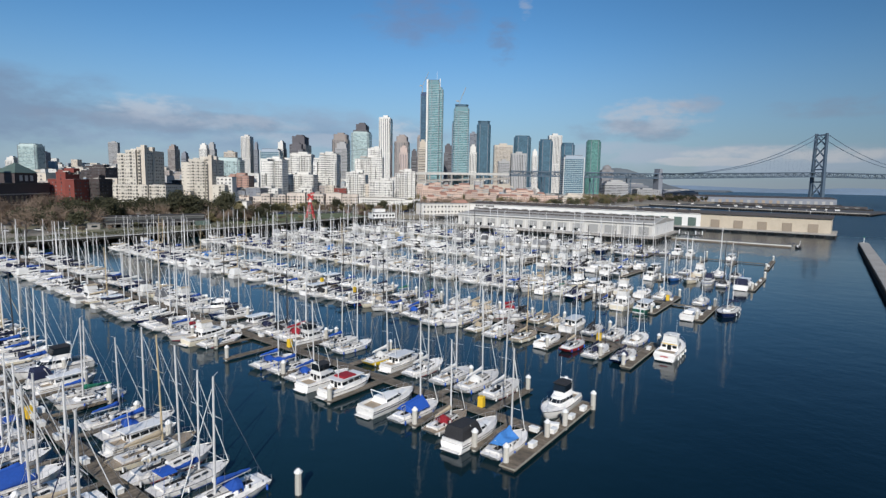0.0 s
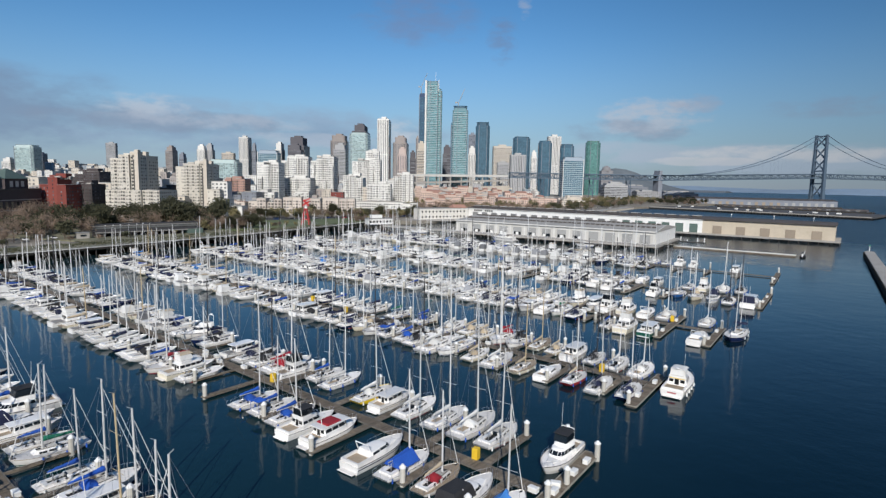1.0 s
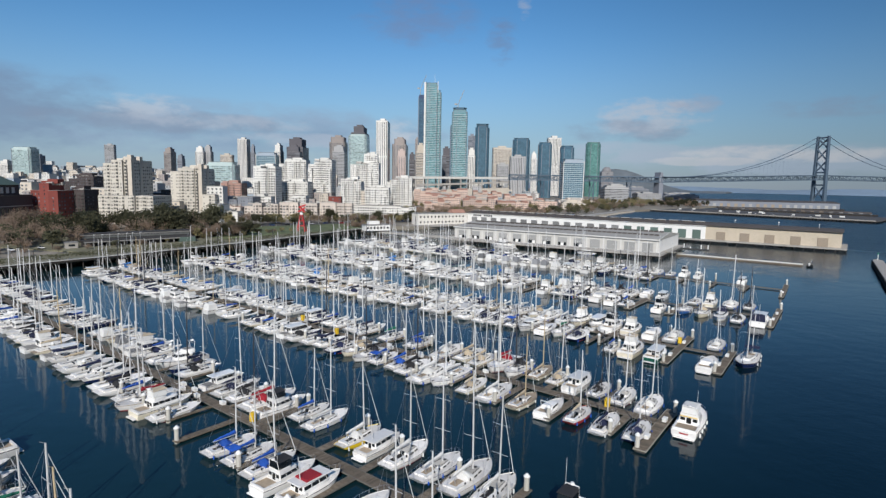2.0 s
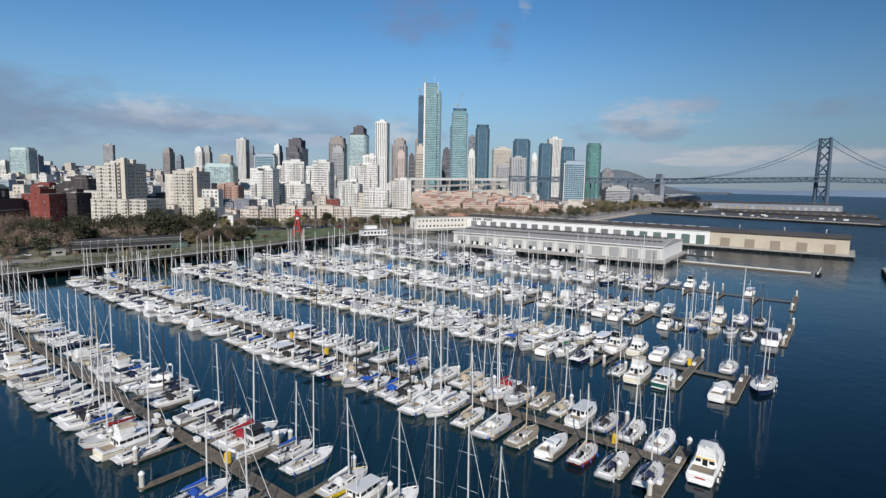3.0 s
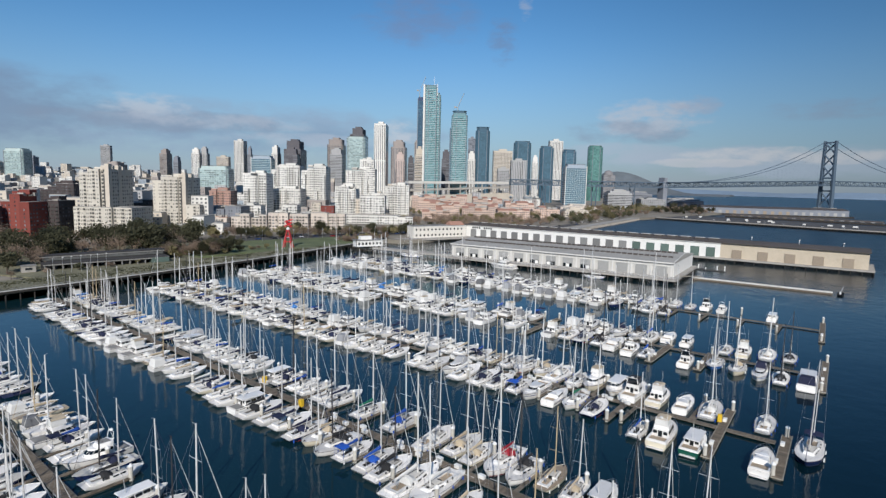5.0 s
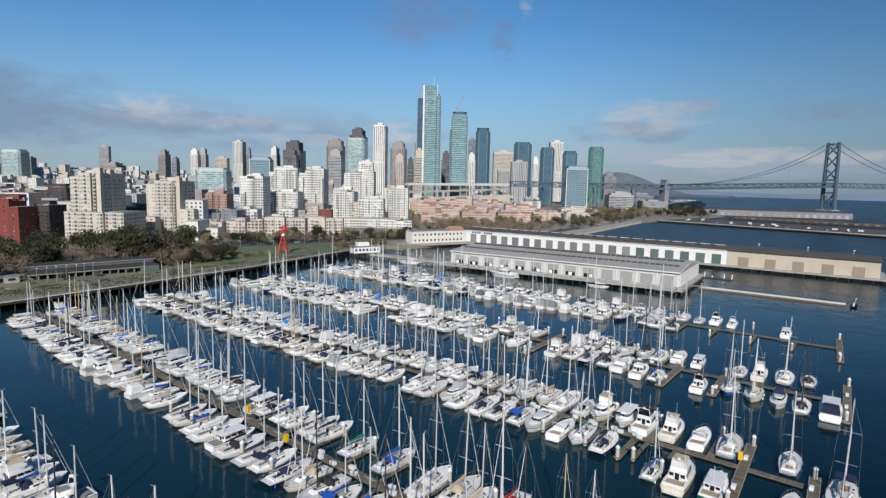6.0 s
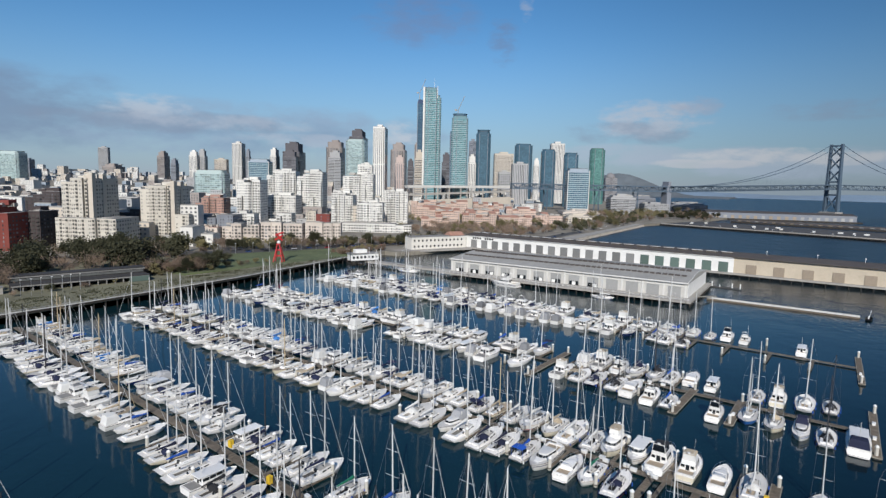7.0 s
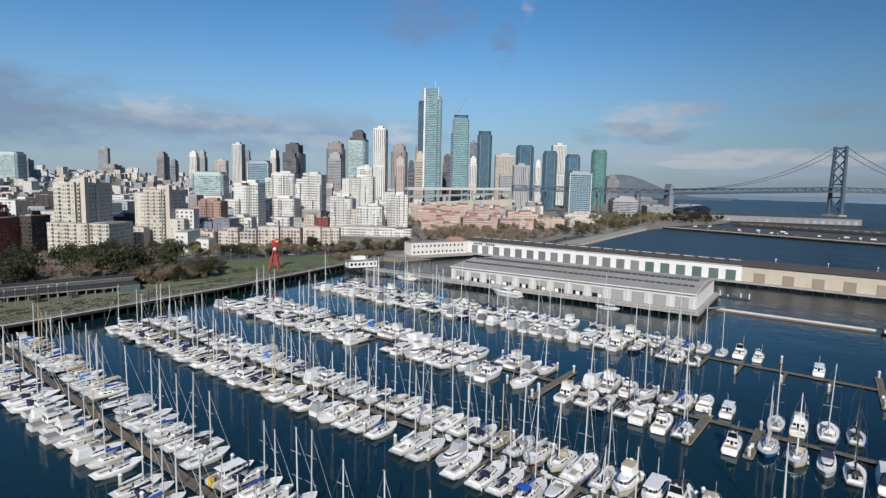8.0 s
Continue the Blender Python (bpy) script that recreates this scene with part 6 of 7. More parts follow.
SAIL_FAR = [
    sailboat(9.4, GEL, CANVAS_WHITE, "white fibreglass sailboat with a white sail cover", full=False),
    sailboat(10.2, GEL, CANVAS_NAVY, "white fibreglass sailboat with a navy sail cover", full=False),
    sailboat(9.0, GEL, CANVAS_BLUE, "white fibreglass sailboat with a blue sail cover", full=False),
    sailboat(9.8, GEL, CANVAS_TAN, "white sailboat with a tan sail cover", full=False),
    sailboat(10.8, GEL, CANVAS_WHITE, "long white sailboat with navy canvas", full=False, dodger=CANVAS_NAVY),
    sailboat(9.6, NAVY, CANVAS_WHITE, "navy-hulled sailboat with a white sail cover", full=False),
    sailboat(10.0, GEL, CANVAS_WHITE, "white fibreglass sailboat with a white dodger", full=False, dodger=CANVAS_WHITE),
    sailboat(9.2, GEL, CANVAS_NAVY, "white sailboat with a navy cover and navy bimini", full=False, bimini=CANVAS_NAVY),
    sailboat(9.5, GEL, CANVAS_BLACK, "white sailboat with dark grey canvas", full=False, dodger=CANVAS_BLACK),
    sailboat(10.5, GEL, CANVAS_WHITE, "long white racing sailboat", full=False, cabin=0.36),
    sailboat(9.7, CREAM, CANVAS_NAVY, "cream sailboat with a navy cover and dodger", full=False, dodger=CANVAS_NAVY),
    sailboat(9.1, GEL, CANVAS_SKY, "white sailboat with faded blue canvas", full=False, dodger=CANVAS_SKY),
    sailboat(9.3, GEL, CANVAS_BLUE, "white sailboat with navy dodger and bimini", full=False, dodger=CANVAS_NAVY, bimini=CANVAS_NAVY),
    sailboat(10.1, NAVY, CANVAS_NAVY, "dark-hulled sailboat with navy canvas", full=False, dodger=CANVAS_NAVY, mast_mat=DARKMAST),
    sailboat(8.9, CREAM, CANVAS_TAN, "old cream sailboat with a varnished mast and teak deck", full=False, mast_mat=WOODMAST, teak=True),
    sailboat(9.9, GEL, CANVAS_TAN, "white sailboat under a tan awning", full=False, bimini=CANVAS_TAN),
]
MOTOR = [
    motorboat(10.5, GEL, "white flybridge motor yacht with dark windows", fly=True, stripe=NAVY),
    motorboat(11.5, GEL, "white flybridge motor yacht with a black canopy", fly=True, canopy=CANVAS_BLACK),
    motorboat(9.0, GEL, "white express cruiser with a blue cockpit cover", hood=CANVAS_NAVY, stripe=BLUEH),
    motorboat(9.5, GEL, "white trawler yacht with a tall wheelhouse", trawler=True, stripe=TEAK),
    motorboat(10.0, GEL, "white express cruiser with an open cockpit", stripe=NAVY),
    motorboat(11.0, CREAM, "cream flybridge trawler with a pale canopy", fly=True, canopy=CANVAS_TAN, trawler=True),
]
MOTOR_FAR = [
    motorboat(10.5, GEL, "white flybridge motor yacht", fly=True, full=False),
    motorboat(9.5, GEL, "white motor cruiser with grey canvas", full=False, hood=CANVAS_GREY),
    motorboat(10.0, GEL, "white motor cruiser with white canvas", full=False, hood=CANVAS_WHITE),
    motorboat(11.0, GEL, "white flybridge motor yacht with tan canopy", fly=True, canopy=CANVAS_TAN, full=False),
    motorboat(9.5, GEL, "white trawler yacht with a small mast", trawler=True, full=False),
]
FOUND = {
    "black_hood": motorboat(11.0, GEL, "white express cruiser under a large black cockpit cover", hood=CANVAS_BLACK, stripe=RUBBER),
    "blue_tarp": sailboat(9.6, GEL, CANVAS_BLUE, "white sailboat under a bright blue tarpaulin tent", stripe=CANVAS_BLUE),
    "red_top": motorboat(10.0, GEL, "white cabin cruiser with a maroon canvas top", trawler=True),
    "yellow": sailboat(9.4, YELLOWH, CANVAS_WHITE, "yellow-hulled sailboat with a raised white hood", stripe=YELLOWH, dodger=CANVAS_WHITE),
    "red_hull": sailboat(8.8, REDH, CANVAS_TAN, "small red-hulled sailboat with a tan cover"),
    "green_hull": motorboat(12.0, GREENH, "green-hulled motor cruiser with a white cabin", trawler=True),
    "blue_hull": sailboat(11.5, BLUEH, CANVAS_WHITE, "blue-hulled ketch with white deck", mizzen=True),
    "dark_ketch": sailboat(13.0, NAVY, CANVAS_NAVY, "large dark-hulled ketch with navy covers", mizzen=True, mast=1.35, bimini=CANVAS_NAVY),
    "sky_tarp": sailboat(9.2, GEL, CANVAS_SKY, "white sailboat with a sky blue tarpaulin over the boom", stripe=CANVAS_SKY),
    "big_yacht": motorboat(13.5, GEL, "large white sportfishing yacht with flybridge", fly=True, canopy=CANVAS_WHITE, stripe=CREAM),
    "fly_black": motorboat(10.8, GEL, "white flybridge yacht with a black canvas enclosure", fly=True, canopy=CANVAS_BLACK),
    "box_yacht": motorboat(13.0, GEL, "broad white houseboat-style yacht with navy canvas", trawler=True, hood=CANVAS_NAVY),
    "brown_sail": sailboat(8.6, GEL, CANVAS_TAN, "white sailboat with weathered teak cockpit and brown canvas", teak=True, dodger=CANVAS_RED),
    "wood": sailboat(10.5, CREAM, CANVAS_TAN, "tan-hulled wooden sailboat with varnished mast", mast_mat=WOODMAST, teak=True),
}
tarp = Shape()
tarp.loft([[(-1.55, y, 1.25), (-0.9, y, 1.9), (0, y, h), (0.9, y, 1.9), (1.55, y, 1.25)] for y, h in ((-2.4, 2.3), (-0.6, 2.5), (1.2, 2.7))])
part("canvas_top", Shape().soft(0, -0.6, 2.50, 2.3, 2.6, 0.32, 0.12), CANVAS_RED, FOUND["red_top"], "maroon canvas top")
part("tarpaulin", tarp, CANVAS_BLUE, FOUND["blue_tarp"], "bright blue tarpaulin")
drape = Shape()
drape.loft([[(-0.9 - 0.2 * k, y, 1.5), (-0.35, y, h - 0.5), (0, y, h), (0.4, y, h - 0.6), (1.0 + 0.15 * k, y, 1.7)] for k, (y, h) in enumerate(((-3.0, 2.5), (-1.9, 2.75), (-0.8, 2.6), (0.3, 3.0)))])
part("tarpaulin", drape, CANVAS_SKY, FOUND["sky_tarp"], "sagging sky blue tarpaulin")
yacht = FOUND["big_yacht"]
part("name_bar", Shape().box(0, -6.78, 0.80, 1.5, 0.06, 0.22), CANVAS_RED, yacht, "faded red bar of lettering")
part("awning", Shape().box(0, -2.6, 2.62, 3.0, 1.0, 0.10), YELLOWB, yacht, "yellow awning edge")
for k in range(4):
    part("fender", Shape().rod((2.36 - 0.05 * k, -5.0 + k * 2.3, 0.25), (2.36 - 0.05 * k, -5.0 + k * 2.3, 0.95), 0.15, n=8), CAPW, yacht, "white fender")
used = set()
sway = random.Random(404)


def moor(proto, x, y, turn, big=1.0):
    """Put a boat at its berth: the first use moves the model itself, later ones are copies."""
    big *= 1.09 if proto.name.startswith("sailboat") else 1.03
    lean_x, lean_y = sway.uniform(-1.1, 1.1), sway.uniform(-1.3, 1.3)
    m = pose(x, y, 0.0, lean_x, lean_y, turn) @ Matrix.Diagonal((big, big, big, 1))
    if proto.name not in used:
        used.add(proto.name)
        proto.matrix_basis = m
        return proto
    c = copy_thing(proto, pose(x, y, 0.0, lean_x, lean_y, turn))
    c.scale = (big, big, big)
    return c


# ---- floating docks, piles and berths ----
shaft_mesh = Shape().rod((0, 0, -2), (0, 0, 2.6), 0.40, n=9).mesh("shaft", PILEC)
cap_mesh = Shape().rod((0, 0, 2.6), (0, 0, 2.74), 0.49, n=9).rod((0, 0, 2.74), (0, 0, 3.1), 0.45, 0.16, n=9).mesh("cap", CAPW)
pile_model = None


def pile(x, y):
    global pile_model
    if pile_model is None:
        pile_model = tagged(new("mooring_post", shaft_mesh), "grey concrete mooring post with a white conical cap", "mooring post", "mooring posts")
        part("cap", cap_mesh, None, pile_model)
        pile_model.matrix_basis = pose(x, y, 0)
        return
    copy_thing(pile_model, pose(x, y, 0))


box_model = None


def dock_box(x, y, turn):
    global box_model
    if box_model is None:
        box_model = tagged(new("dock_box", Shape().soft(0, 0, 0.56, 1.3, 0.75, 0.55, 0.05).mesh("dock_box", BOXW)), "white fibreglass dock storage box", "box", "dock boxes")
        part("lid", Shape().soft(0, 0, 1.11, 1.4, 0.85, 0.16, 0.08), CAPW, box_model)
        box_model.matrix_basis = pose(x, y, 0, 0, 0, turn)
        return
    copy_thing(box_model, pose(x, y, 0, 0, 0, turn))


def float_box(s, edge, x, y, sx, sy, turn):
    s.box(x, y, 0.30, sx, sy, 0.24, turn=turn)
    c, q = math.cos(turn), math.sin(turn)
    for dx, dy, lx, ly in ((-sx / 2, 0, 0.16, sy + 0.16), (sx / 2, 0, 0.16, sy + 0.16), (0, -sy / 2, sx - 0.16, 0.16), (0, sy / 2, sx - 0.16, 0.16)):
        edge.box(x + dx * c - dy * q, y + dx * q + dy * c, 0.40, lx, ly, 0.18, turn=turn)


class Dock:
    """A floating dock that runs from its outer end towards the shore."""

    def __init__(self, x_end, y_end, slope, x_shore, width, label):
        self.x0, self.y0, self.slope, self.x1, self.width = x_end, y_end, slope, x_shore, width
        self.turn = -math.atan(slope)
        self.ob = thing("floating_dock", label, "dock", "floating docks")
        a = self.x0
        while a > self.x1:
            b = max(self.x1, a - 18.0)
            self.block("walkway", (a + b) / 2, self.line((a + b) / 2), (a - b) / math.cos(self.turn), width)
            a = b

    def line(self, x):
        return self.y0 + (self.x0 - x) * self.slope

    def block(self, name, x, y, sx, sy, turn=None):
        s, e = Shape(), Shape()
        t = self.turn if turn is None else turn
        float_box(s, e, 0, 0, sx, sy, 0)
        if x > -130:
            wood = random.Random(int(x * 13 + y))
            count = int(max(sx, sy) / 0.32)
            for i in range(count):
                at = -max(sx, sy) / 2 + (i + 0.5) * max(sx, sy) / count
                lift = 0.54 + wood.uniform(0.0, 0.012)
                if sx > sy:
                    s.box(at, wood.uniform(-0.01, 0.01), lift, 0.295, sy - 0.2, 0.03)
                else:
                    s.box(wood.uniform(-0.01, 0.01), at, lift, sx - 0.2, 0.295, 0.03)
        ob = part(name, s, DECKING, self.ob)
        ob.matrix_basis = pose(x, y, 0, 0, 0, math.degrees(t))
        if x > (-90 if name == "finger" else -150):
            part("edge_timber", e, WHALER if name == "end_dock" else WHALERD, ob)
        if name == "end_dock":
            part("float", Shape().box(0, 0, -0.3, sx - 0.5, sy - 0.3, 0.55), FLOATC, ob)

    def finger(self, x, length, wide=1.1, with_pile=True):
        """A finger on one side: length is negative towards the near side."""
        lean = 0.075
        y = self.line(x)
        side = 1 if length > 0 else -1
        start = side * (self.width / 2 + 0.1)
        mid = start + (length - start) / 2
        self.block("finger", x + lean * mid, y + mid, wide, abs(length - start), -math.atan(lean))
        if with_pile and x > -175:
            pile(x + lean * length + 0.0, y + length - side * 0.5)


def fill(dock, side, x0, x1, pitch, length, seed, far_from=-1e9, skip=(), finger_every=2, occupied=0.95, motor=0.2, blue=0):
    """Berths along one side of a dock, with fingers between pairs of boats."""
    r = random.Random(seed)
    x, k = x0, 0
    while x > x1:
        y = dock.line(x)
        if k % finger_every == 0 and (x > -150 or k % (finger_every * 2) == 0):
            dock.finger(x + pitch * 0.5, side * (length - 0.4), 0.7)
        if r.random() < 0.7 and x > -120:
            dock_box(x + r.uniform(-0.6, 0.6), y + side * (dock.width / 2 - 0.35), math.degrees(dock.turn))
        free_here = any(a <= x <= b for a, b in skip)
        if not free_here and r.random() < occupied:
            far = x < far_from
            if r.random() < motor:
                proto = r.choice(MOTOR_FAR if far else MOTOR)
                base = 10.3
            else:
                proto = r.choice(SAIL_FAR + SAIL_FAR[2:3] * blue if far else SAIL + [FOUND["blue_tarp"], SAIL[0], SAIL[3], SAIL[7]] * blue)
                base = 9.9
            big = length / base * r.uniform(0.93, 1.10)
            centre = side * (dock.width / 2 + 0.9 + base * big * 0.5 + r.uniform(0, 0.9))
            turn = 0 if r.random() < 0.8 else 180
            moor(proto, x + 0.075 * centre + r.uniform(-0.25, 0.25), y + centre, turn - 4.3 + r.uniform(-1.5, 1.5), big)
        x -= pitch * r.uniform(0.95, 1.05) + (1.3 if k % finger_every == 1 else 0)
        k += 1


LABEL = "weathered brown timber floating dock with pale edges"
d1 = Dock(-40, 31.0, 0.13, -296, 2.1, LABEL)
d2 = Dock(-30.5, 75.9, 0.125, -296, 2.1, LABEL)
d3 = Dock(-28.5, 126.6, 0.128, -294, 2.1, LABEL)
d4 = Dock(-24.0, 181.5, 0.108, -292, 1.6, LABEL)
d5 = Dock(-16.0, 240.0, 0.092, -296, 1.6, LABEL)
d6 = Dock(-15.0, 305.0, 0.095, -290, 1.6, LABEL)

# outer ends
d2.block("end_dock", -28.6, 76.8, 2.2, 27.0, -0.05)
d3.block("end_dock", -27.6, 123.2, 2.1, 21.4, -0.05)
d4.block("end_dock", -22.4, 175.5, 1.9, 23.0, -0.04)
d4.block("end_dock", -34.6, 180.8, 1.9, 31.0, -0.04)
d5.block("end_dock", -14.6, 241.0, 1.8, 34.0, -0.04)
d5.block("end_dock", -45.7, 235.0, 2.2, 21.0, -0.06)
d5.block("end_dock", -59.2, 236.0, 2.2, 24.0, -0.08)
d5.block("end_dock", -104.4, 245.5, 2.2, 32.0, -0.06)
d6.block("end_dock", -14.4, 303.0, 1.8, 36.0, -0.02)
for x in (-28.0, -41.4, -55.5, -67.6):
    d6.finger(x, -14.5, 1.1)
for x, y in ((-30.0, 64.4), (-28.6, 74.4), (-27.9, 79.4), (-26.9, 89.2), (-28.8, 113.4), (-26.4, 133.0), (-23.6, 165.0), (-22.0, 186.0), (-35.6, 166.2), (-33.6, 195.6), (-15.4, 225.4), (-13.6, 257.0),
             (-14.9, 286.2), (-14.0, 320.2), (-46.2, 225.6), (-45.0, 245.0), (-60.2, 225.0), (-58.0, 247.0), (-105.4, 230.4), (-103.2, 260.6), (-31.0, 318.0), (-43.5, 320.0)):
    pile(x, y)

# boxes along the outer ends
for x, y, turn in ((-29.0, 70.4, 87), (-28.4, 76.2, 87), (-28.9, 77.9, 20), (-28.0, 82.4, 87), (-27.6, 86.6, 87), (-30.8, 75.0, -7), (-28.2, 118.0, 87), (-27.2, 127.4, 87), (-23.4, 171.0, 87), (-22.6, 180.6, 87),
                   (-35.2, 172.6, 87), (-34.4, 187.4, 87), (-15.0, 236.0, 87), (-14.4, 247.0, 87), (-46.0, 232.0, 87), (-14.6, 296.0, 87), (-60.0, 232.4, 87)):
    dock_box(x, y, turn)

# boats at the outer berths
FND = FOUND
moor(FND["sky_tarp"], -32.0, 68.9, -3)
moor(FND["black_hood"], -37.3, 69.3, -4)
moor(FND["brown_sail"], -42.6, 70.5, -4)
moor(FND["blue_tarp"], -48.6, 71.1, -5)
moor(MOTOR[4], -54.2, 71.7, -4, 1.12)
moor(FND["red_top"], -64.2, 72.9, -4, 1.05)
moor(MOTOR[1], -69.6, 73.1, -4, 0.92)
moor(SAIL[0], -74.6, 74.3, -4)
moor(SAIL[7], -80.0, 74.9, -5, 0.98)
moor(SAIL[0], -85.0, 75.1, -4, 1.0)
moor(FND["fly_black"], -31.4, 85.7, 177)
moor(SAIL[2], -42.2, 87.3, -4, 1.0)
moor(SAIL[8], -47.2, 88.3, -4, 1.0)
moor(SAIL[4], -52.6, 88.3, -4, 0.95)
moor(SAIL[2], -59.2, 88.9, -4, 1.02)
moor(MOTOR[3], -64.6, 88.9, -4, 1.0)
moor(FND["yellow"], -69.6, 89.7, -4)
moor(SAIL[4], -79.4, 91.7, -4, 0.9)
moor(SAIL[3], -84.4, 92.5, -4, 1.0)
for x, ln in ((-34.6, -11), (-45.4, -11), (-61.6, -13.5), (-77.4, -11), (-93.2, -13.0), (-39.6, 13.5), (-50.0, 11), (-62.0, 11), (-72.2, 13), (-88.0, 12)):
    d2.finger(x, ln, 1.3)
moor(FND["big_yacht"], -22.8, 129.4, -2)
moor(SAIL[6], -30.2, 119.6, -3, 0.95)
moor(SAIL[1], -36.0, 119.4, -4, 0.95)
moor(FND["red_hull"], -41.6, 120.6, -4)
moor(MOTOR[4], -47.2, 120.8, -4, 0.95)
moor(FND["wood"], -53.4, 121.0, -4, 0.92)
moor(SAIL[8], -60.0, 121.8, -4, 1.0)
moor(SAIL[5], -66.0, 122.8, -4, 1.0)
moor(SAIL[8], -31.4, 133.8, -4, 0.95)
moor(SAIL[2], -37.0, 135.2, -4, 1.0)
moor(FND["wood"], -57.4, 139.8, -4, 0.9)
moor(SAIL[9], -42.4, 136.4, -4, 0.95)
moor(SAIL[5], -52.4, 138.4, -4, 0.95)
moor(MOTOR[3], -47.4, 137.4, -4, 1.15)
for x, ln in ((-33.6, -11), (-45.0, -13), (-57.2, -13), (-39.8, 11), (-52.4, 12)):
    d3.finger(x, ln, 1.4)
moor(FND["dark_ketch"], -17.8, 180.0, 174)
moor(MOTOR[4], -25.6, 169.4, -3, 1.15)
moor(SAIL[8], -26.4, 190.4, -3, 0.95)
moor(FND["green_hull"], -38.2, 170.6, -3)
moor(MOTOR[5], -44.4, 171.0, -3, 1.2)
moor(SAIL[3], -49.6, 170.6, -3, 1.05)
moor(SAIL[8], -38.0, 191.8, -3, 1.1)
moor(MOTOR[4], -44.0, 192.4, -3, 1.1)
moor(MOTOR[5], -50.2, 193.4, -3, 1.1)
for x, ln in ((-47.2, -13), (-56.4, -13), (-41.0, 14), (-53.4, 14)):
    d4.finger(x, ln, 1.4)
moor(FND["box_yacht"], -18.6, 231.0, -2, 1.15)
moor(SAIL[9], -25.0, 229.4, -2, 1.15)
moor(MOTOR[2], -30.4, 229.8, 178, 1.2)
moor(SAIL[5], -36.4, 231.8, 178, 1.2)
moor(FND["blue_hull"], -42.6, 233.4, 178)
moor(FND["fly_black"], -50.2, 230.4, -2, 1.05)
moor(SAIL[9], -23.6, 254.0, -2, 1.1)
moor(SAIL[8], -29.8, 253.4, -2, 1.15)
moor(MOTOR[5], -36.4, 253.4, -2, 1.1)
moor(SAIL[4], -41.8, 251.8, -2, 1.0)
moor(SAIL[3], -62.4, 231.4, -2, 1.25)
moor(MOTOR[0], -67.6, 233.2, -2, 1.15)
moor(MOTOR[3], -54.0, 254.4, -2, 1.1)
moor(MOTOR[4], -60.4, 256.6, -2, 1.15)
moor(MOTOR[1], -57.6, 322.4, -2, 1.1)
moor(MOTOR[0], -51.2, 321.0, -2, 1.0)
moor(MOTOR[3], -31.6, 315.6, -2, 1.15)
moor(SAIL[4], -63.8, 318.6, -2, 1.0)
moor(SAIL[9], -71.0, 299.6, -2, 1.2)
moor(SAIL[8], -70.4, 320.0, -2, 1.15)

# near end of the first dock
moor(SAIL[7], -58.5, 39.6, -4, 1.0)
moor(SAIL[2], -63.6, 40.4, -4, 1.05)
moor(FND["wood"], -68.6, 41.2, -4, 1.0)
moor(SAIL[0], -52.0, 39.0, 176, 1.08)
pile(-46.6, 45.0)

# the rest of the berths
fill(d1, -1, -48, -290, 4.35, 10.2, 21, -105, blue=3)
fill(d1, 1, -73.6, -290, 4.35, 10.2, 22, -115, blue=2)
fill(d2, -1, -104.5, -288, 4.45, 10.5, 23, -120, blue=2)
fill(d2, 1, -91.5, -288, 4.45, 10.5, 24, -110)
fill(d3, -1, -72.5, -286, 4.55, 11.0, 25, -110)
fill(d3, 1, -63.4, -286, 4.55, 11.0, 26, -105)
fill(d4, -1, -56.0, -284, 4.8, 11.8, 27, -95, motor=0.25)
fill(d4, 1, -56.6, -284, 4.8, 11.8, 28, -90, motor=0.25)
fill(d5, -1, -73.0, -288, 5.1, 12.5, 29, -85, skip=((-110, -101),), motor=0.35)
fill(d5, 1, -66.6, -288, 5.1, 12.5, 30, -85, skip=((-110, -100),), motor=0.35)
fill(d6, -1, -76.6, -282, 5.2, 13.0, 31, -85, motor=0.5)
fill(d6, 1, -76.6, -282, 5.2, 13.0, 32, -85, motor=0.5)

# boats lying along the shed pier
moor(MOTOR[0], -186.0, 373.6, 88, 1.75)
moor(SAIL[4], -126.0, 373.4, 92, 1.1)
moor(SAIL[8], -262.0, 379.0, 92, 1.5)

# long float off the end of the low shed
boom = thing("floating_walkway", "long pale floating walkway off the shed pier", "dock")
boom.matrix_basis = pose(-43.5, 406.6, 0, 0, 0, -4.0)
for k in range(7):
    part("pontoon", Shape().soft(-29.7 + k * 9.9, 0, -0.4, 9.7, 3.0, 1.3, 0.1), DECKING, boom)
for side in (-1.35, 1.35):
    part("kerb", Shape().box(0, side, 0.9, 69.3, 0.35, 0.4), PAINTP, boom)
ramp = thing("gangway", "sloping pale gangway to the float", "gangway", at=pose(-77.5, 406, 0, 0, 0, 70))
part("deck", Shape().add([(-13, -0.9, 3.0), (-13, 0.9, 3.0), (9, 0.9, 1.3), (9, -0.9, 1.3), (-13, -0.9, 3.25), (-13, 0.9, 3.25), (9, 0.9, 1.55), (9, -0.9, 1.55)], [(0, 1, 2, 3), (7, 6, 5, 4), (0, 4, 5, 1), (1, 5, 6, 2), (2, 6, 7, 3), (3, 7, 4, 0)]), WHALER, ramp)
raft = thing("work_raft", "small grey work raft with white posts", "raft", at=pose(-74, 455, 0, 0, 0, -4))
part("pontoon", Shape().box(0, 0, -0.3, 17, 4, 0.9), FLOATC, raft)
for x, hh in ((-8, 3.6), (-3.5, 1.8), (3.5, 3.4), (8, 3.6)):
    part("post", Shape().rod((x, 0, 0.5), (x, 0, hh), 0.35, n=8), CAPW, raft)
barge = thing("work_skiff", "low dark workboat with a pale frame at the float's end", "workboat", at=pose(-5.5, 404.0, 0, 0, 0, -9))
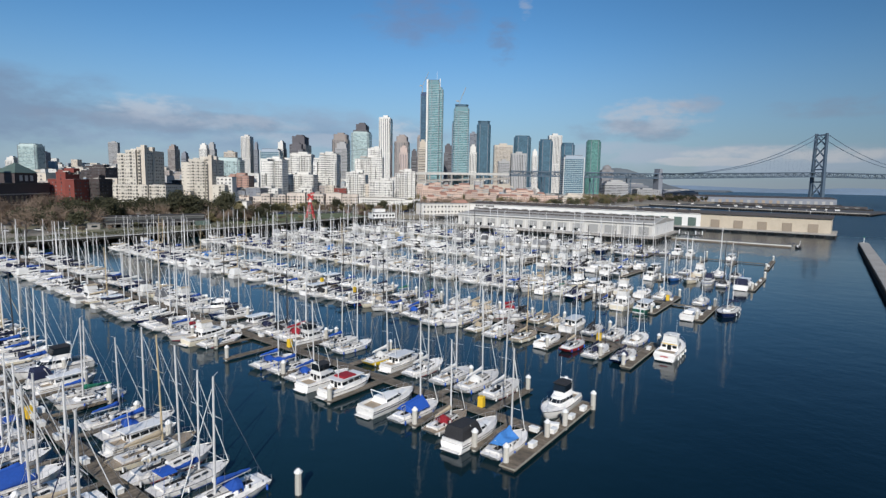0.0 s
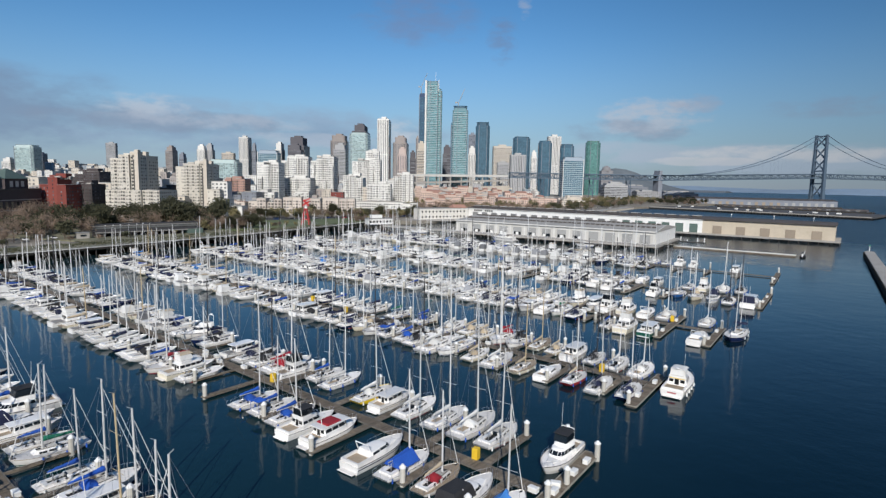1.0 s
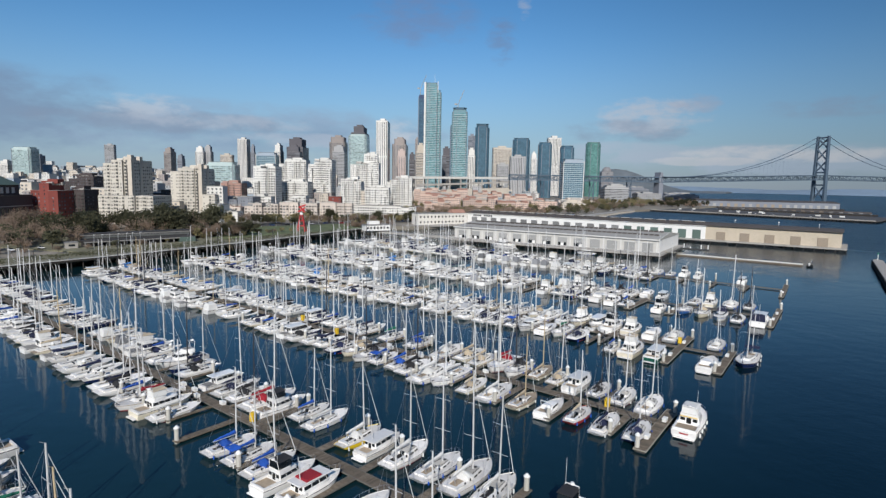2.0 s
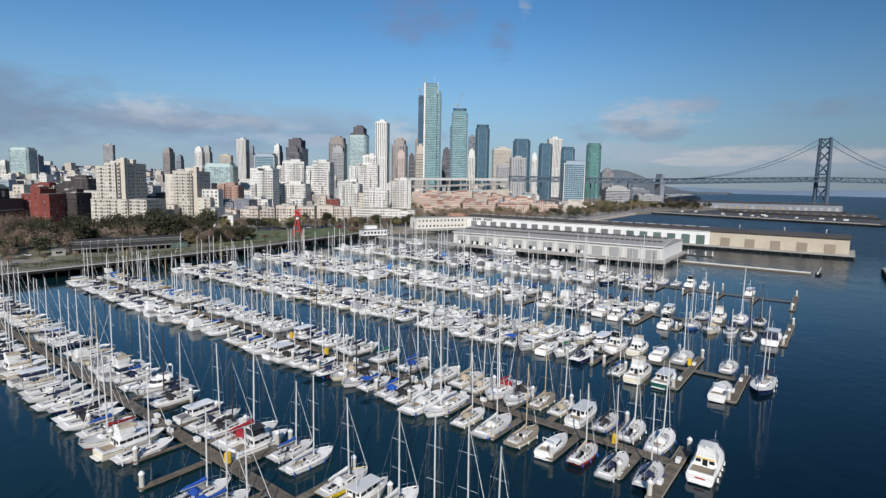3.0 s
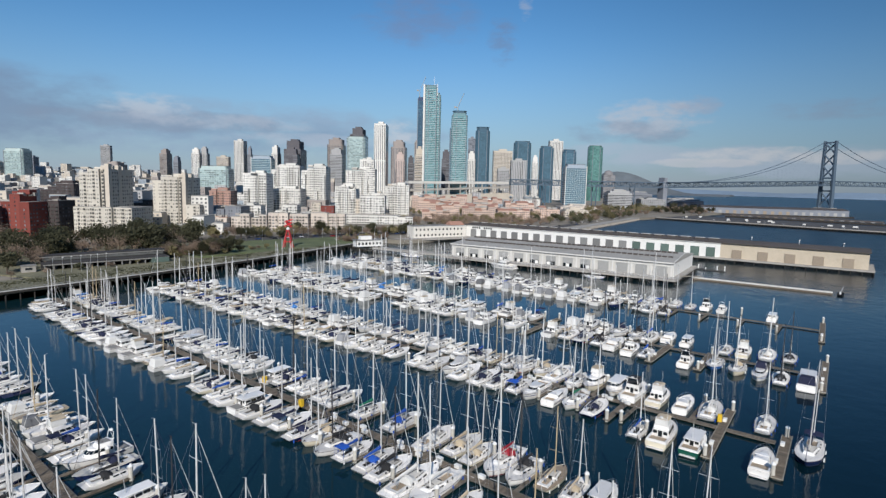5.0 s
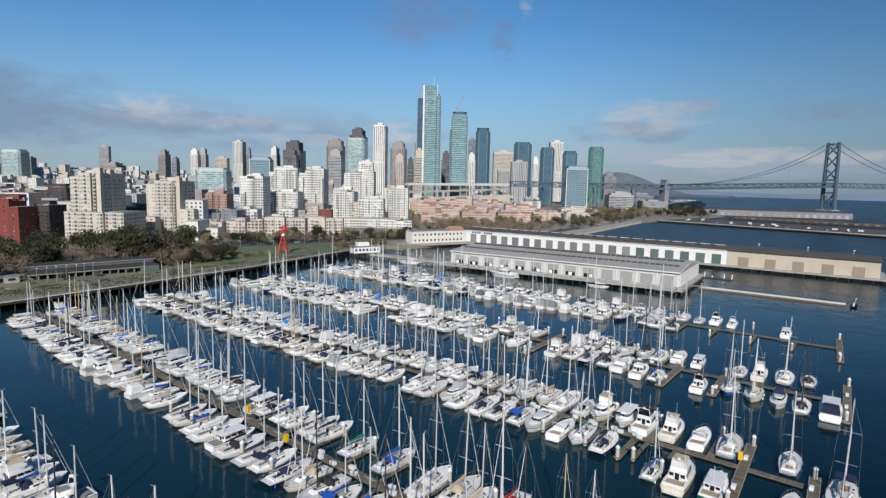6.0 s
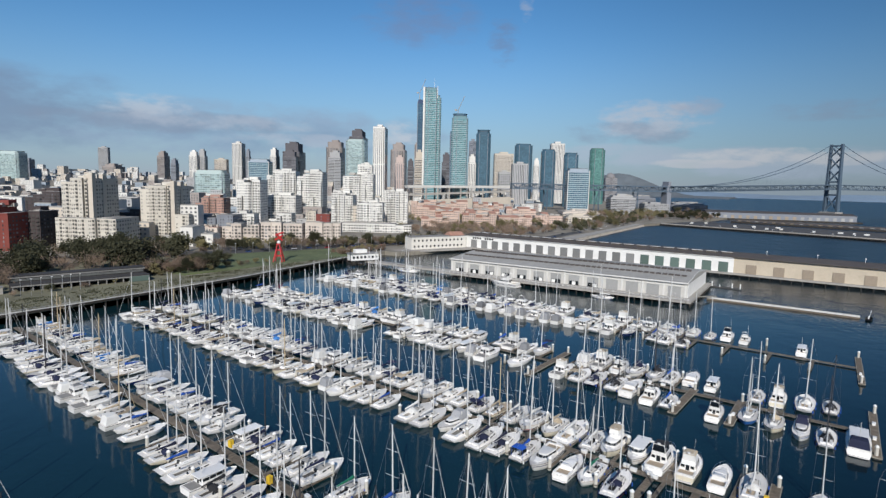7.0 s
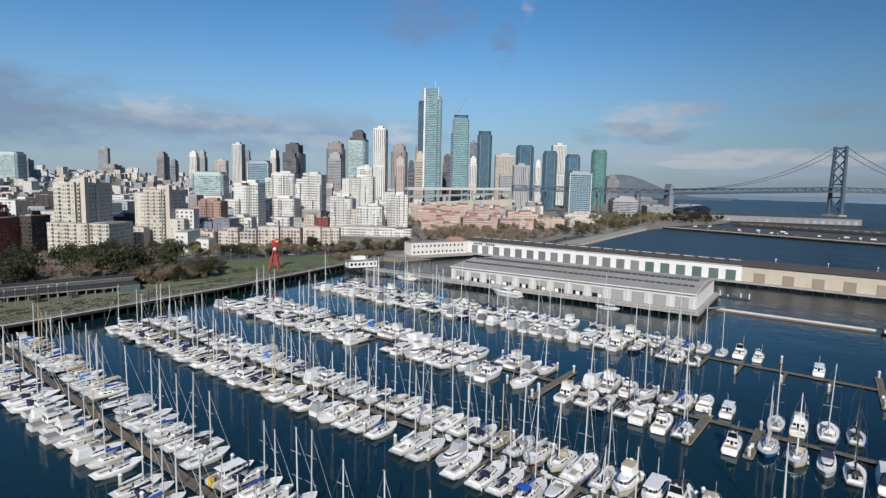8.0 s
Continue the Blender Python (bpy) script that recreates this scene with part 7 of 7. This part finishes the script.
part("hull", hull_shape(7.5, 3.0, 0.9), RUBBER, barge)
part("frame", Shape().rod((0, 1, 0.7), (0.4, 3.4, 4.2), 0.08, n=5).rod((0, -2, 0.7), (0, -2, 2.2), 0.3, n=6), CAPW, barge)

# yellow lockers at the gates of the docks
locker = None
for x, y in ((-41.4, 78.6), (-90.0, 83.6), (-38.4, 128.4), (-35.4, 186.6), (-119.4, 137.2), (-93.0, 36.8), (-139.0, 143.0)):
    if locker is None:
        locker = thing("dock_locker", "yellow painted locker on the dock", "locker", "dock lockers", at=pose(x, y, 0))
        part("cabinet", Shape().soft(0, 0, 0.54, 0.9, 0.9, 1.7, 0.05), YELLOWB, locker)
        part("door", Shape().box(0, -0.47, 0.66, 0.7, 0.05, 1.4), YELLOWB, locker)
    else:
        copy_thing(locker, pose(x, y, 0))


# ---- sculpture ----
art = thing("steel_sculpture", "tall bright red steel beam sculpture on the lawn", "sculpture", at=pose(-341, 336, 4.0, 0, 0, 30))
for a, b in (((-3.2, -2.4, 0), (-0.8, -0.6, 12)), ((3.2, -2.4, 0), (0.8, -0.6, 12)), ((-3.2, 2.4, 0), (-0.8, 0.6, 12)), ((3.2, 2.4, 0), (0.8, 0.6, 12))):
    part("leg", Shape().rod(a, b, 0.42, n=4), REDS, art)
for z in (4.0, 8.0):
    k = 3.2 - 2.4 * z / 12
    part("tie_beam", Shape().box(0, -k * 0.75, z, 2 * k + 0.8, 0.5, 0.6).box(0, k * 0.75, z, 2 * k + 0.8, 0.5, 0.6), REDS, art)
part("head_frame", Shape().box(0, 0, 12, 2.6, 2.2, 0.8), REDS, art)
part("sphere_joint", Shape().loft([[(1.3 * math.cos(a * math.pi / 5) * c, 1.3 * math.sin(a * math.pi / 5) * c, 13.6 + 1.2 * s) for a in range(10)] for c, s in ((0.3, -1), (0.85, -0.5), (1, 0), (0.85, 0.5), (0.3, 1))], closed=True), CAPW, art, "pale joint")
for a, b in (((-2.6, 0, 15.2), (2.8, 0, 18.4)), ((2.6, 0, 15.0), (-1.8, 0, 19.4)), ((-2.0, -1, 18.6), (3.0, 1, 20.6))):
    part("top_beam", Shape().rod(a, b, 0.75, n=4), REDS, art)

# ---- trees ----
def tree(kind, seed, high, spread):
    r = random.Random(seed)
    leaf, label = {"green": (LEAF, "dark evergreen tree with an uneven crown"), "yellow": (LEAFY, "yellow-green thinning street tree"), "bare": (TWIG, "bare brown winter tree with fine twigs")}[kind]
    limbs = Shape().rod((0, 0, 0), (0.2, 0.1, high * 0.45), 0.30, 0.18, 7)
    tips = []
    for k in range(9):
        a, z = k * 2.4 + r.uniform(-0.4, 0.4), high * r.uniform(0.25, 0.5)
        tip = (math.cos(a) * spread * r.uniform(0.4, 0.8), math.sin(a) * spread * r.uniform(0.4, 0.8), high * r.uniform(0.55, 0.92))
        limbs.rod((0.1, 0.05, z), tip, 0.12, 0.04, 5)
        tips.append(tip)
    t = tagged(new("tree", limbs.mesh("trunk", BARK)), label, "tree", "waterfront trees")
    crown = Shape()
    count, size = (1500, 0.40) if kind == "green" else (800, 0.38) if kind == "yellow" else (1100, 0.42)
    for _ in range(count):
        c = r.choice(tips)
        p = Vector((c[0] + r.gauss(0, spread * 0.27), c[1] + r.gauss(0, spread * 0.27), min(high * 1.05, c[2] + r.gauss(0, high * 0.10))))
        u = Vector((r.gauss(0, 1), r.gauss(0, 1), r.gauss(0, 1))).normalized()
        v = u.orthogonal().normalized() * size * r.uniform(0.5, 1.2) * (0.16 if kind == "bare" else 1)
        u = u * size * r.uniform(0.6, 1.4) * (2.0 if kind == "bare" else 1)
        crown.add([p - u, p + v, p + u, p - v], [(0, 1, 2, 3)])
    part("crown", crown, leaf, t)
    return t


TREES = {"green": [tree("green", 1, 11, 4.8), tree("green", 2, 9, 5.2), tree("green", 3, 12.5, 4.4)], "yellow": [tree("yellow", 4, 8.5, 3.6), tree("yellow", 5, 10, 3.8)], "bare": [tree("bare", 6, 9, 4.4), tree("bare", 7, 11, 4.8)]}


def plant(kind, x, y, r, big=1.0):
    proto = r.choice(TREES[kind])
    m = pose(x, y, land_height(x, y) - 0.1, 0, 0, r.uniform(0, 360))
    s = big * r.uniform(0.8, 1.2)
    if proto.name not in used:
        used.add(proto.name)
        proto.matrix_basis = m
        return
    c = copy_thing(proto, m)
    c.scale = (s, s, s * r.uniform(0.9, 1.1))


r = random.Random(77)
for k in range(26):
    q = r.random()
    plant(r.choice(("green", "green", "green", "bare") if q > 0.35 else ("bare", "bare", "bare")), -378 - 80 * r.random(), 130 + 165 * q, r, 1.6)
for k in range(20):
    plant(r.choice(("bare", "bare", "green")), -344 - 24 * r.random(), 240 + 50 * r.random(), r, 0.8)
for k in range(22):
    q = k / 21
    plant(r.choice(("yellow", "green", "bare", "yellow")), -452 + 118 * q + r.uniform(-9, 9), 318 + 190 * q + r.uniform(-9, 9), r, 0.9)
for k in range(20):
    q = k / 19
    plant(r.choice(("yellow", "green", "bare")), -418 + 86 * q + r.uniform(-4, 4), 330 + 190 * q + r.uniform(-4, 4), r, 0.75)


def grove(name, label, spots, seed, kinds):
    """A dense stand of trees too many to count, as one thing."""
    g = random.Random(seed)
    wood, tops = Shape(), {k: Shape() for k in kinds}
    for x, y, high in spots:
        z = land_height(x, y)
        wood.rod((x, y, z - 0.2), (x, y, z + high * 0.6), 0.3, 0.15, 5)
        kind = g.choice(kinds)
        wide = high * g.uniform(0.30, 0.42)
        lobes = [(x + g.gauss(0, wide * 0.5), y + g.gauss(0, wide * 0.5), z + high * g.uniform(0.45, 0.9)) for _ in range(7)]
        for _ in range(420 if kind == "green" else 300):
            c = g.choice(lobes)
            p = Vector((c[0] + g.gauss(0, wide * 0.33), c[1] + g.gauss(0, wide * 0.33), c[2] + g.gauss(0, high * 0.12)))
            u = Vector((g.gauss(0, 1), g.gauss(0, 1), g.gauss(0, 1))).normalized()
            v = u.orthogonal().normalized() * g.uniform(0.3, 0.75) * (0.2 if kind == "bare" else 1)
            u = u * g.uniform(0.4, 0.9) * (1.9 if kind == "bare" else 1)
            tops[kind].add([p - u, p + v, p + u, p - v], [(0, 1, 2, 3)])
    ob = thing(name, label, "trees", kind="stuff")
    part("trunk", wood, BARK, ob, kind="stuff")
    for k, sh in tops.items():
        part("crown", sh, {"green": LEAF, "yellow": LEAFY, "bare": TWIG}[k], ob, kind="stuff")


g = random.Random(31)
grove("tree_grove", "dense bare and yellowing trees before the brick blocks", [(g.uniform(-440, -300), g.uniform(585, 740), g.uniform(5, 10)) for _ in range(150)], 1, ("bare", "bare", "bare", "yellow"))
grove("tree_grove", "bare trees between the brick blocks", [(g.uniform(-520, -350), g.uniform(725, 900), g.uniform(7, 13)) for _ in range(50)], 5, ("bare", "yellow"))
grove("tree_grove", "trees along the far boulevard", [(-262 - g.uniform(4, 70), g.uniform(760, 1110), g.uniform(6, 11)) for _ in range(90)], 2, ("bare", "yellow", "green"))
grove("tree_grove", "dark trees and brown scrub behind the open shed", [(-372 - g.uniform(0, 95), g.uniform(175, 290), g.uniform(8, 16)) for _ in range(70)], 3, ("green", "green", "bare"))
grove("tree_grove", "bare brown trees on the open ground", [(-350 - g.uniform(0, 110), g.uniform(60, 185), g.uniform(6, 14)) for _ in range(80)], 6, ("bare", "bare", "bare", "green"))
grove("tree_grove", "brown scrub beside the lawn", [(-350 - g.uniform(0, 25), g.uniform(244, 290), g.uniform(3, 7)) for _ in range(40)], 7, ("bare", "bare", "yellow"))
grove("tree_grove", "hazy trees along the far shore road", [(-275 - g.uniform(0, 120), g.uniform(1080, 1550), g.uniform(7, 13)) for _ in range(110)], 8, ("green", "yellow", "bare"))
grove("tree_grove", "dark trees and scrub behind the far pier", [(g.uniform(-275, -190), g.uniform(1175, 1480), g.uniform(6, 12)) for _ in range(120)], 9, ("green", "green", "bare"))
grove("tree_grove", "street trees before the waterfront houses", [(-455 + 125 * q + g.uniform(-8, 8), 322 + 195 * q + g.uniform(-8, 8), g.uniform(6, 10)) for q in [g.random() for _ in range(60)]], 4, ("yellow", "green", "bare"))
for k in range(10):
    plant("green", -366 + r.uniform(-8, 8), 284 + k * 3.5, r, 0.7)

grove("tree_grove", "bare scrub by the boat yard", [(g.uniform(-352, -333), g.uniform(396, 452), g.uniform(2.5, 5)) for _ in range(40)], 10, ("bare", "bare", "yellow"))
# low shrubs along the lawn and the wharf
for k in range(26):
    q = k / 25
    x, y = (-343 - r.uniform(0, 10), 236 + 90 * q + r.uniform(-4, 4)) if k % 3 else (-338 - r.uniform(0, 5), 100 + 130 * q)
    plant(r.choice(("yellow", "bare", "green")), x, y, r, 0.42)

# tufts of weed over the old wharf, its timber kerb and its railing
weeds = Shape()
w = random.Random(91)
for _ in range(260):
    cx, cy, span = -306 - 26 * w.random() ** 0.8, w.uniform(60, 385), w.uniform(0.5, 2.2)
    if cx > -308 - max(0, cy - 275) * 0.13:
        continue
    for _ in range(26):
        p = Vector((cx + w.gauss(0, span), cy + w.gauss(0, span * 1.6), 4.0))
        a, tall = w.uniform(0, 6.3), w.uniform(0.15, 0.6)
        u = Vector((math.cos(a), math.sin(a), 0)) * w.uniform(0.15, 0.4)
        weeds.add([p - u, p + u, p + u * 0.6 + Vector((0.1, 0, tall)), p - u * 0.6 + Vector((0.1, 0, tall))], [(0, 1, 2, 3)])
part("tuft", weeds, LEAF, thing("weeds", "dull olive weeds growing through the wharf paving", "weeds", kind="stuff"), kind="stuff")
rim = thing("wharf_railing", "weathered timber kerb and low railing along the wharf edge", "railing")
corners = ((-303.6, 60), (-303.0, 190), (-307.0, 275), (-322.0, 391))
for (xa, ya), (xb, yb) in zip(corners, corners[1:]):
    part("kerb", Shape().rod((xa - 0.5, ya, 4.2), (xb - 0.5, yb, 4.2), 0.42, n=4), PAINTP, rim)
    rails = Shape().rod((xa - 0.6, ya, 5.1), (xb - 0.6, yb, 5.1), 0.07, n=4)
    count = int(math.hypot(xb - xa, yb - ya) / 3)
    for k in range(count + 1):
        q = k / count
        rails.rod((xa + (xb - xa) * q - 0.6, ya + (yb - ya) * q, 4.0), (xa + (xb - xa) * q - 0.6, ya + (yb - ya) * q, 5.15), 0.09, n=4)
    part("rail", rails, WHALER, rim, kind="stuff")

# white trailers on the far pier
trailer = None
for k in range(13):
    q = w.random()
    at = pose(-215 + 270 * q, 1042 - 78 * q + w.uniform(8, 60), 3.2, 0, 0, -16 + w.choice((0, 90)) + w.uniform(-6, 6))
    if trailer is None:
        trailer = thing("box_trailer", "small white box trailer on the pier", "trailer", "parked trailers", at=at)
        part("box", Shape().soft(0, 0, 1.0, 6, 2.2, 2.0, 0.08), BOXW, trailer)
        part("axle", Shape().rod((1.6, -1.1, 0.5), (1.6, 1.1, 0.5), 0.5, n=8), RUBBER, trailer)
    else:
        copy_thing(trailer, at)

# ---- street lamps and cars ----
def car(paint, label):
    c = thing("car", label, "car", "parked cars")
    body = Shape().loft([[(-0.85, y, 0.35), (-0.88, y, z), (0.88, y, z), (0.85, y, 0.35)] for y, z in ((-2.2, 0.75), (-2.0, 0.95), (1.0, 0.92), (2.15, 0.78))])
    part("body", body, paint, c)
    part("cabin", taper_box(Shape(), -1.7, 1.0, 1.6, 1.5, 0.9, 1.45, 0.18, 0.8, 0.5), GLASSD, c)
    wheels = Shape()
    for x in (-0.85, 0.85):
        for y in (-1.4, 1.4):
            wheels.rod((x - 0.1, y, 0.33), (x + 0.1, y, 0.33), 0.33, n=8)
    part("wheels", wheels, RUBBER, c, kind="stuff")
    return c


CARMODELS = [car(p_, l_) for p_, l_ in zip(CARS, ("small white parked car", "small silver parked car", "small black parked car", "dark blue parked car", "small red parked car"))]


def park(x, y, z, turn, k):
    proto = CARMODELS[k % 5]
    if proto.name not in used:
        used.add(proto.name)
        proto.matrix_basis = pose(x, y, z, 0, 0, turn)
    else:
        copy_thing(proto, pose(x, y, z, 0, 0, turn))


for k in range(16):
    q = k / 15
    if r.random() < 0.8:
        park(-406 + 72 * q + r.uniform(-3, 3), 345 + 185 * q, 4.0, -21 + r.choice((0, 180)), r.choice((0, 0, 1, 2, 3, 4)))
for k in range(9):
    park(-366 + r.uniform(-8, 8), 122 + k * 14, 3.97, 90, r.choice((0, 0, 1, 2)))
for k in range(10):
    park(-200 + k * 24, 1062 - k * 7.0, 3.2, 17, r.choice((0, 0, 0, 1)))
for k in range(7):
    park(-334.5 - (k % 2) * 5, 399 + k * 6.5, LAND, 80 + r.uniform(-8, 8), r.choice((0, 0, 1, 2, 4)))
for k in range(9):
    park(-273.5 - (k % 2) * 7 + r.uniform(-0.5, 0.5), 590 + k * 42, LAND + 0.12, r.choice((0, 180)), r.choice((0, 1, 2, 3)))
lamp = None
for k in range(22):
    q = k / 21
    x, y = (-338 + r.uniform(-1, 1), 180 + q * 90) if k < 7 else (-400 + 60 * (k - 7) / 14, 330 + 175 * (k - 7) / 14)
    if lamp is None:
        lamp = thing("street_lamp", "slender grey street lamp", "lamp", "street lamps", at=pose(x, y, 4))
        part("post", Shape().rod((0, 0, 0), (0, 0, 8), 0.10, 0.07, 6), STEEL, lamp)
        part("head", Shape().soft(0.5, 0, 7.9, 1.2, 0.35, 0.2, 0.05), CAPW, lamp)
    else:
        copy_thing(lamp, pose(x, y, 4))
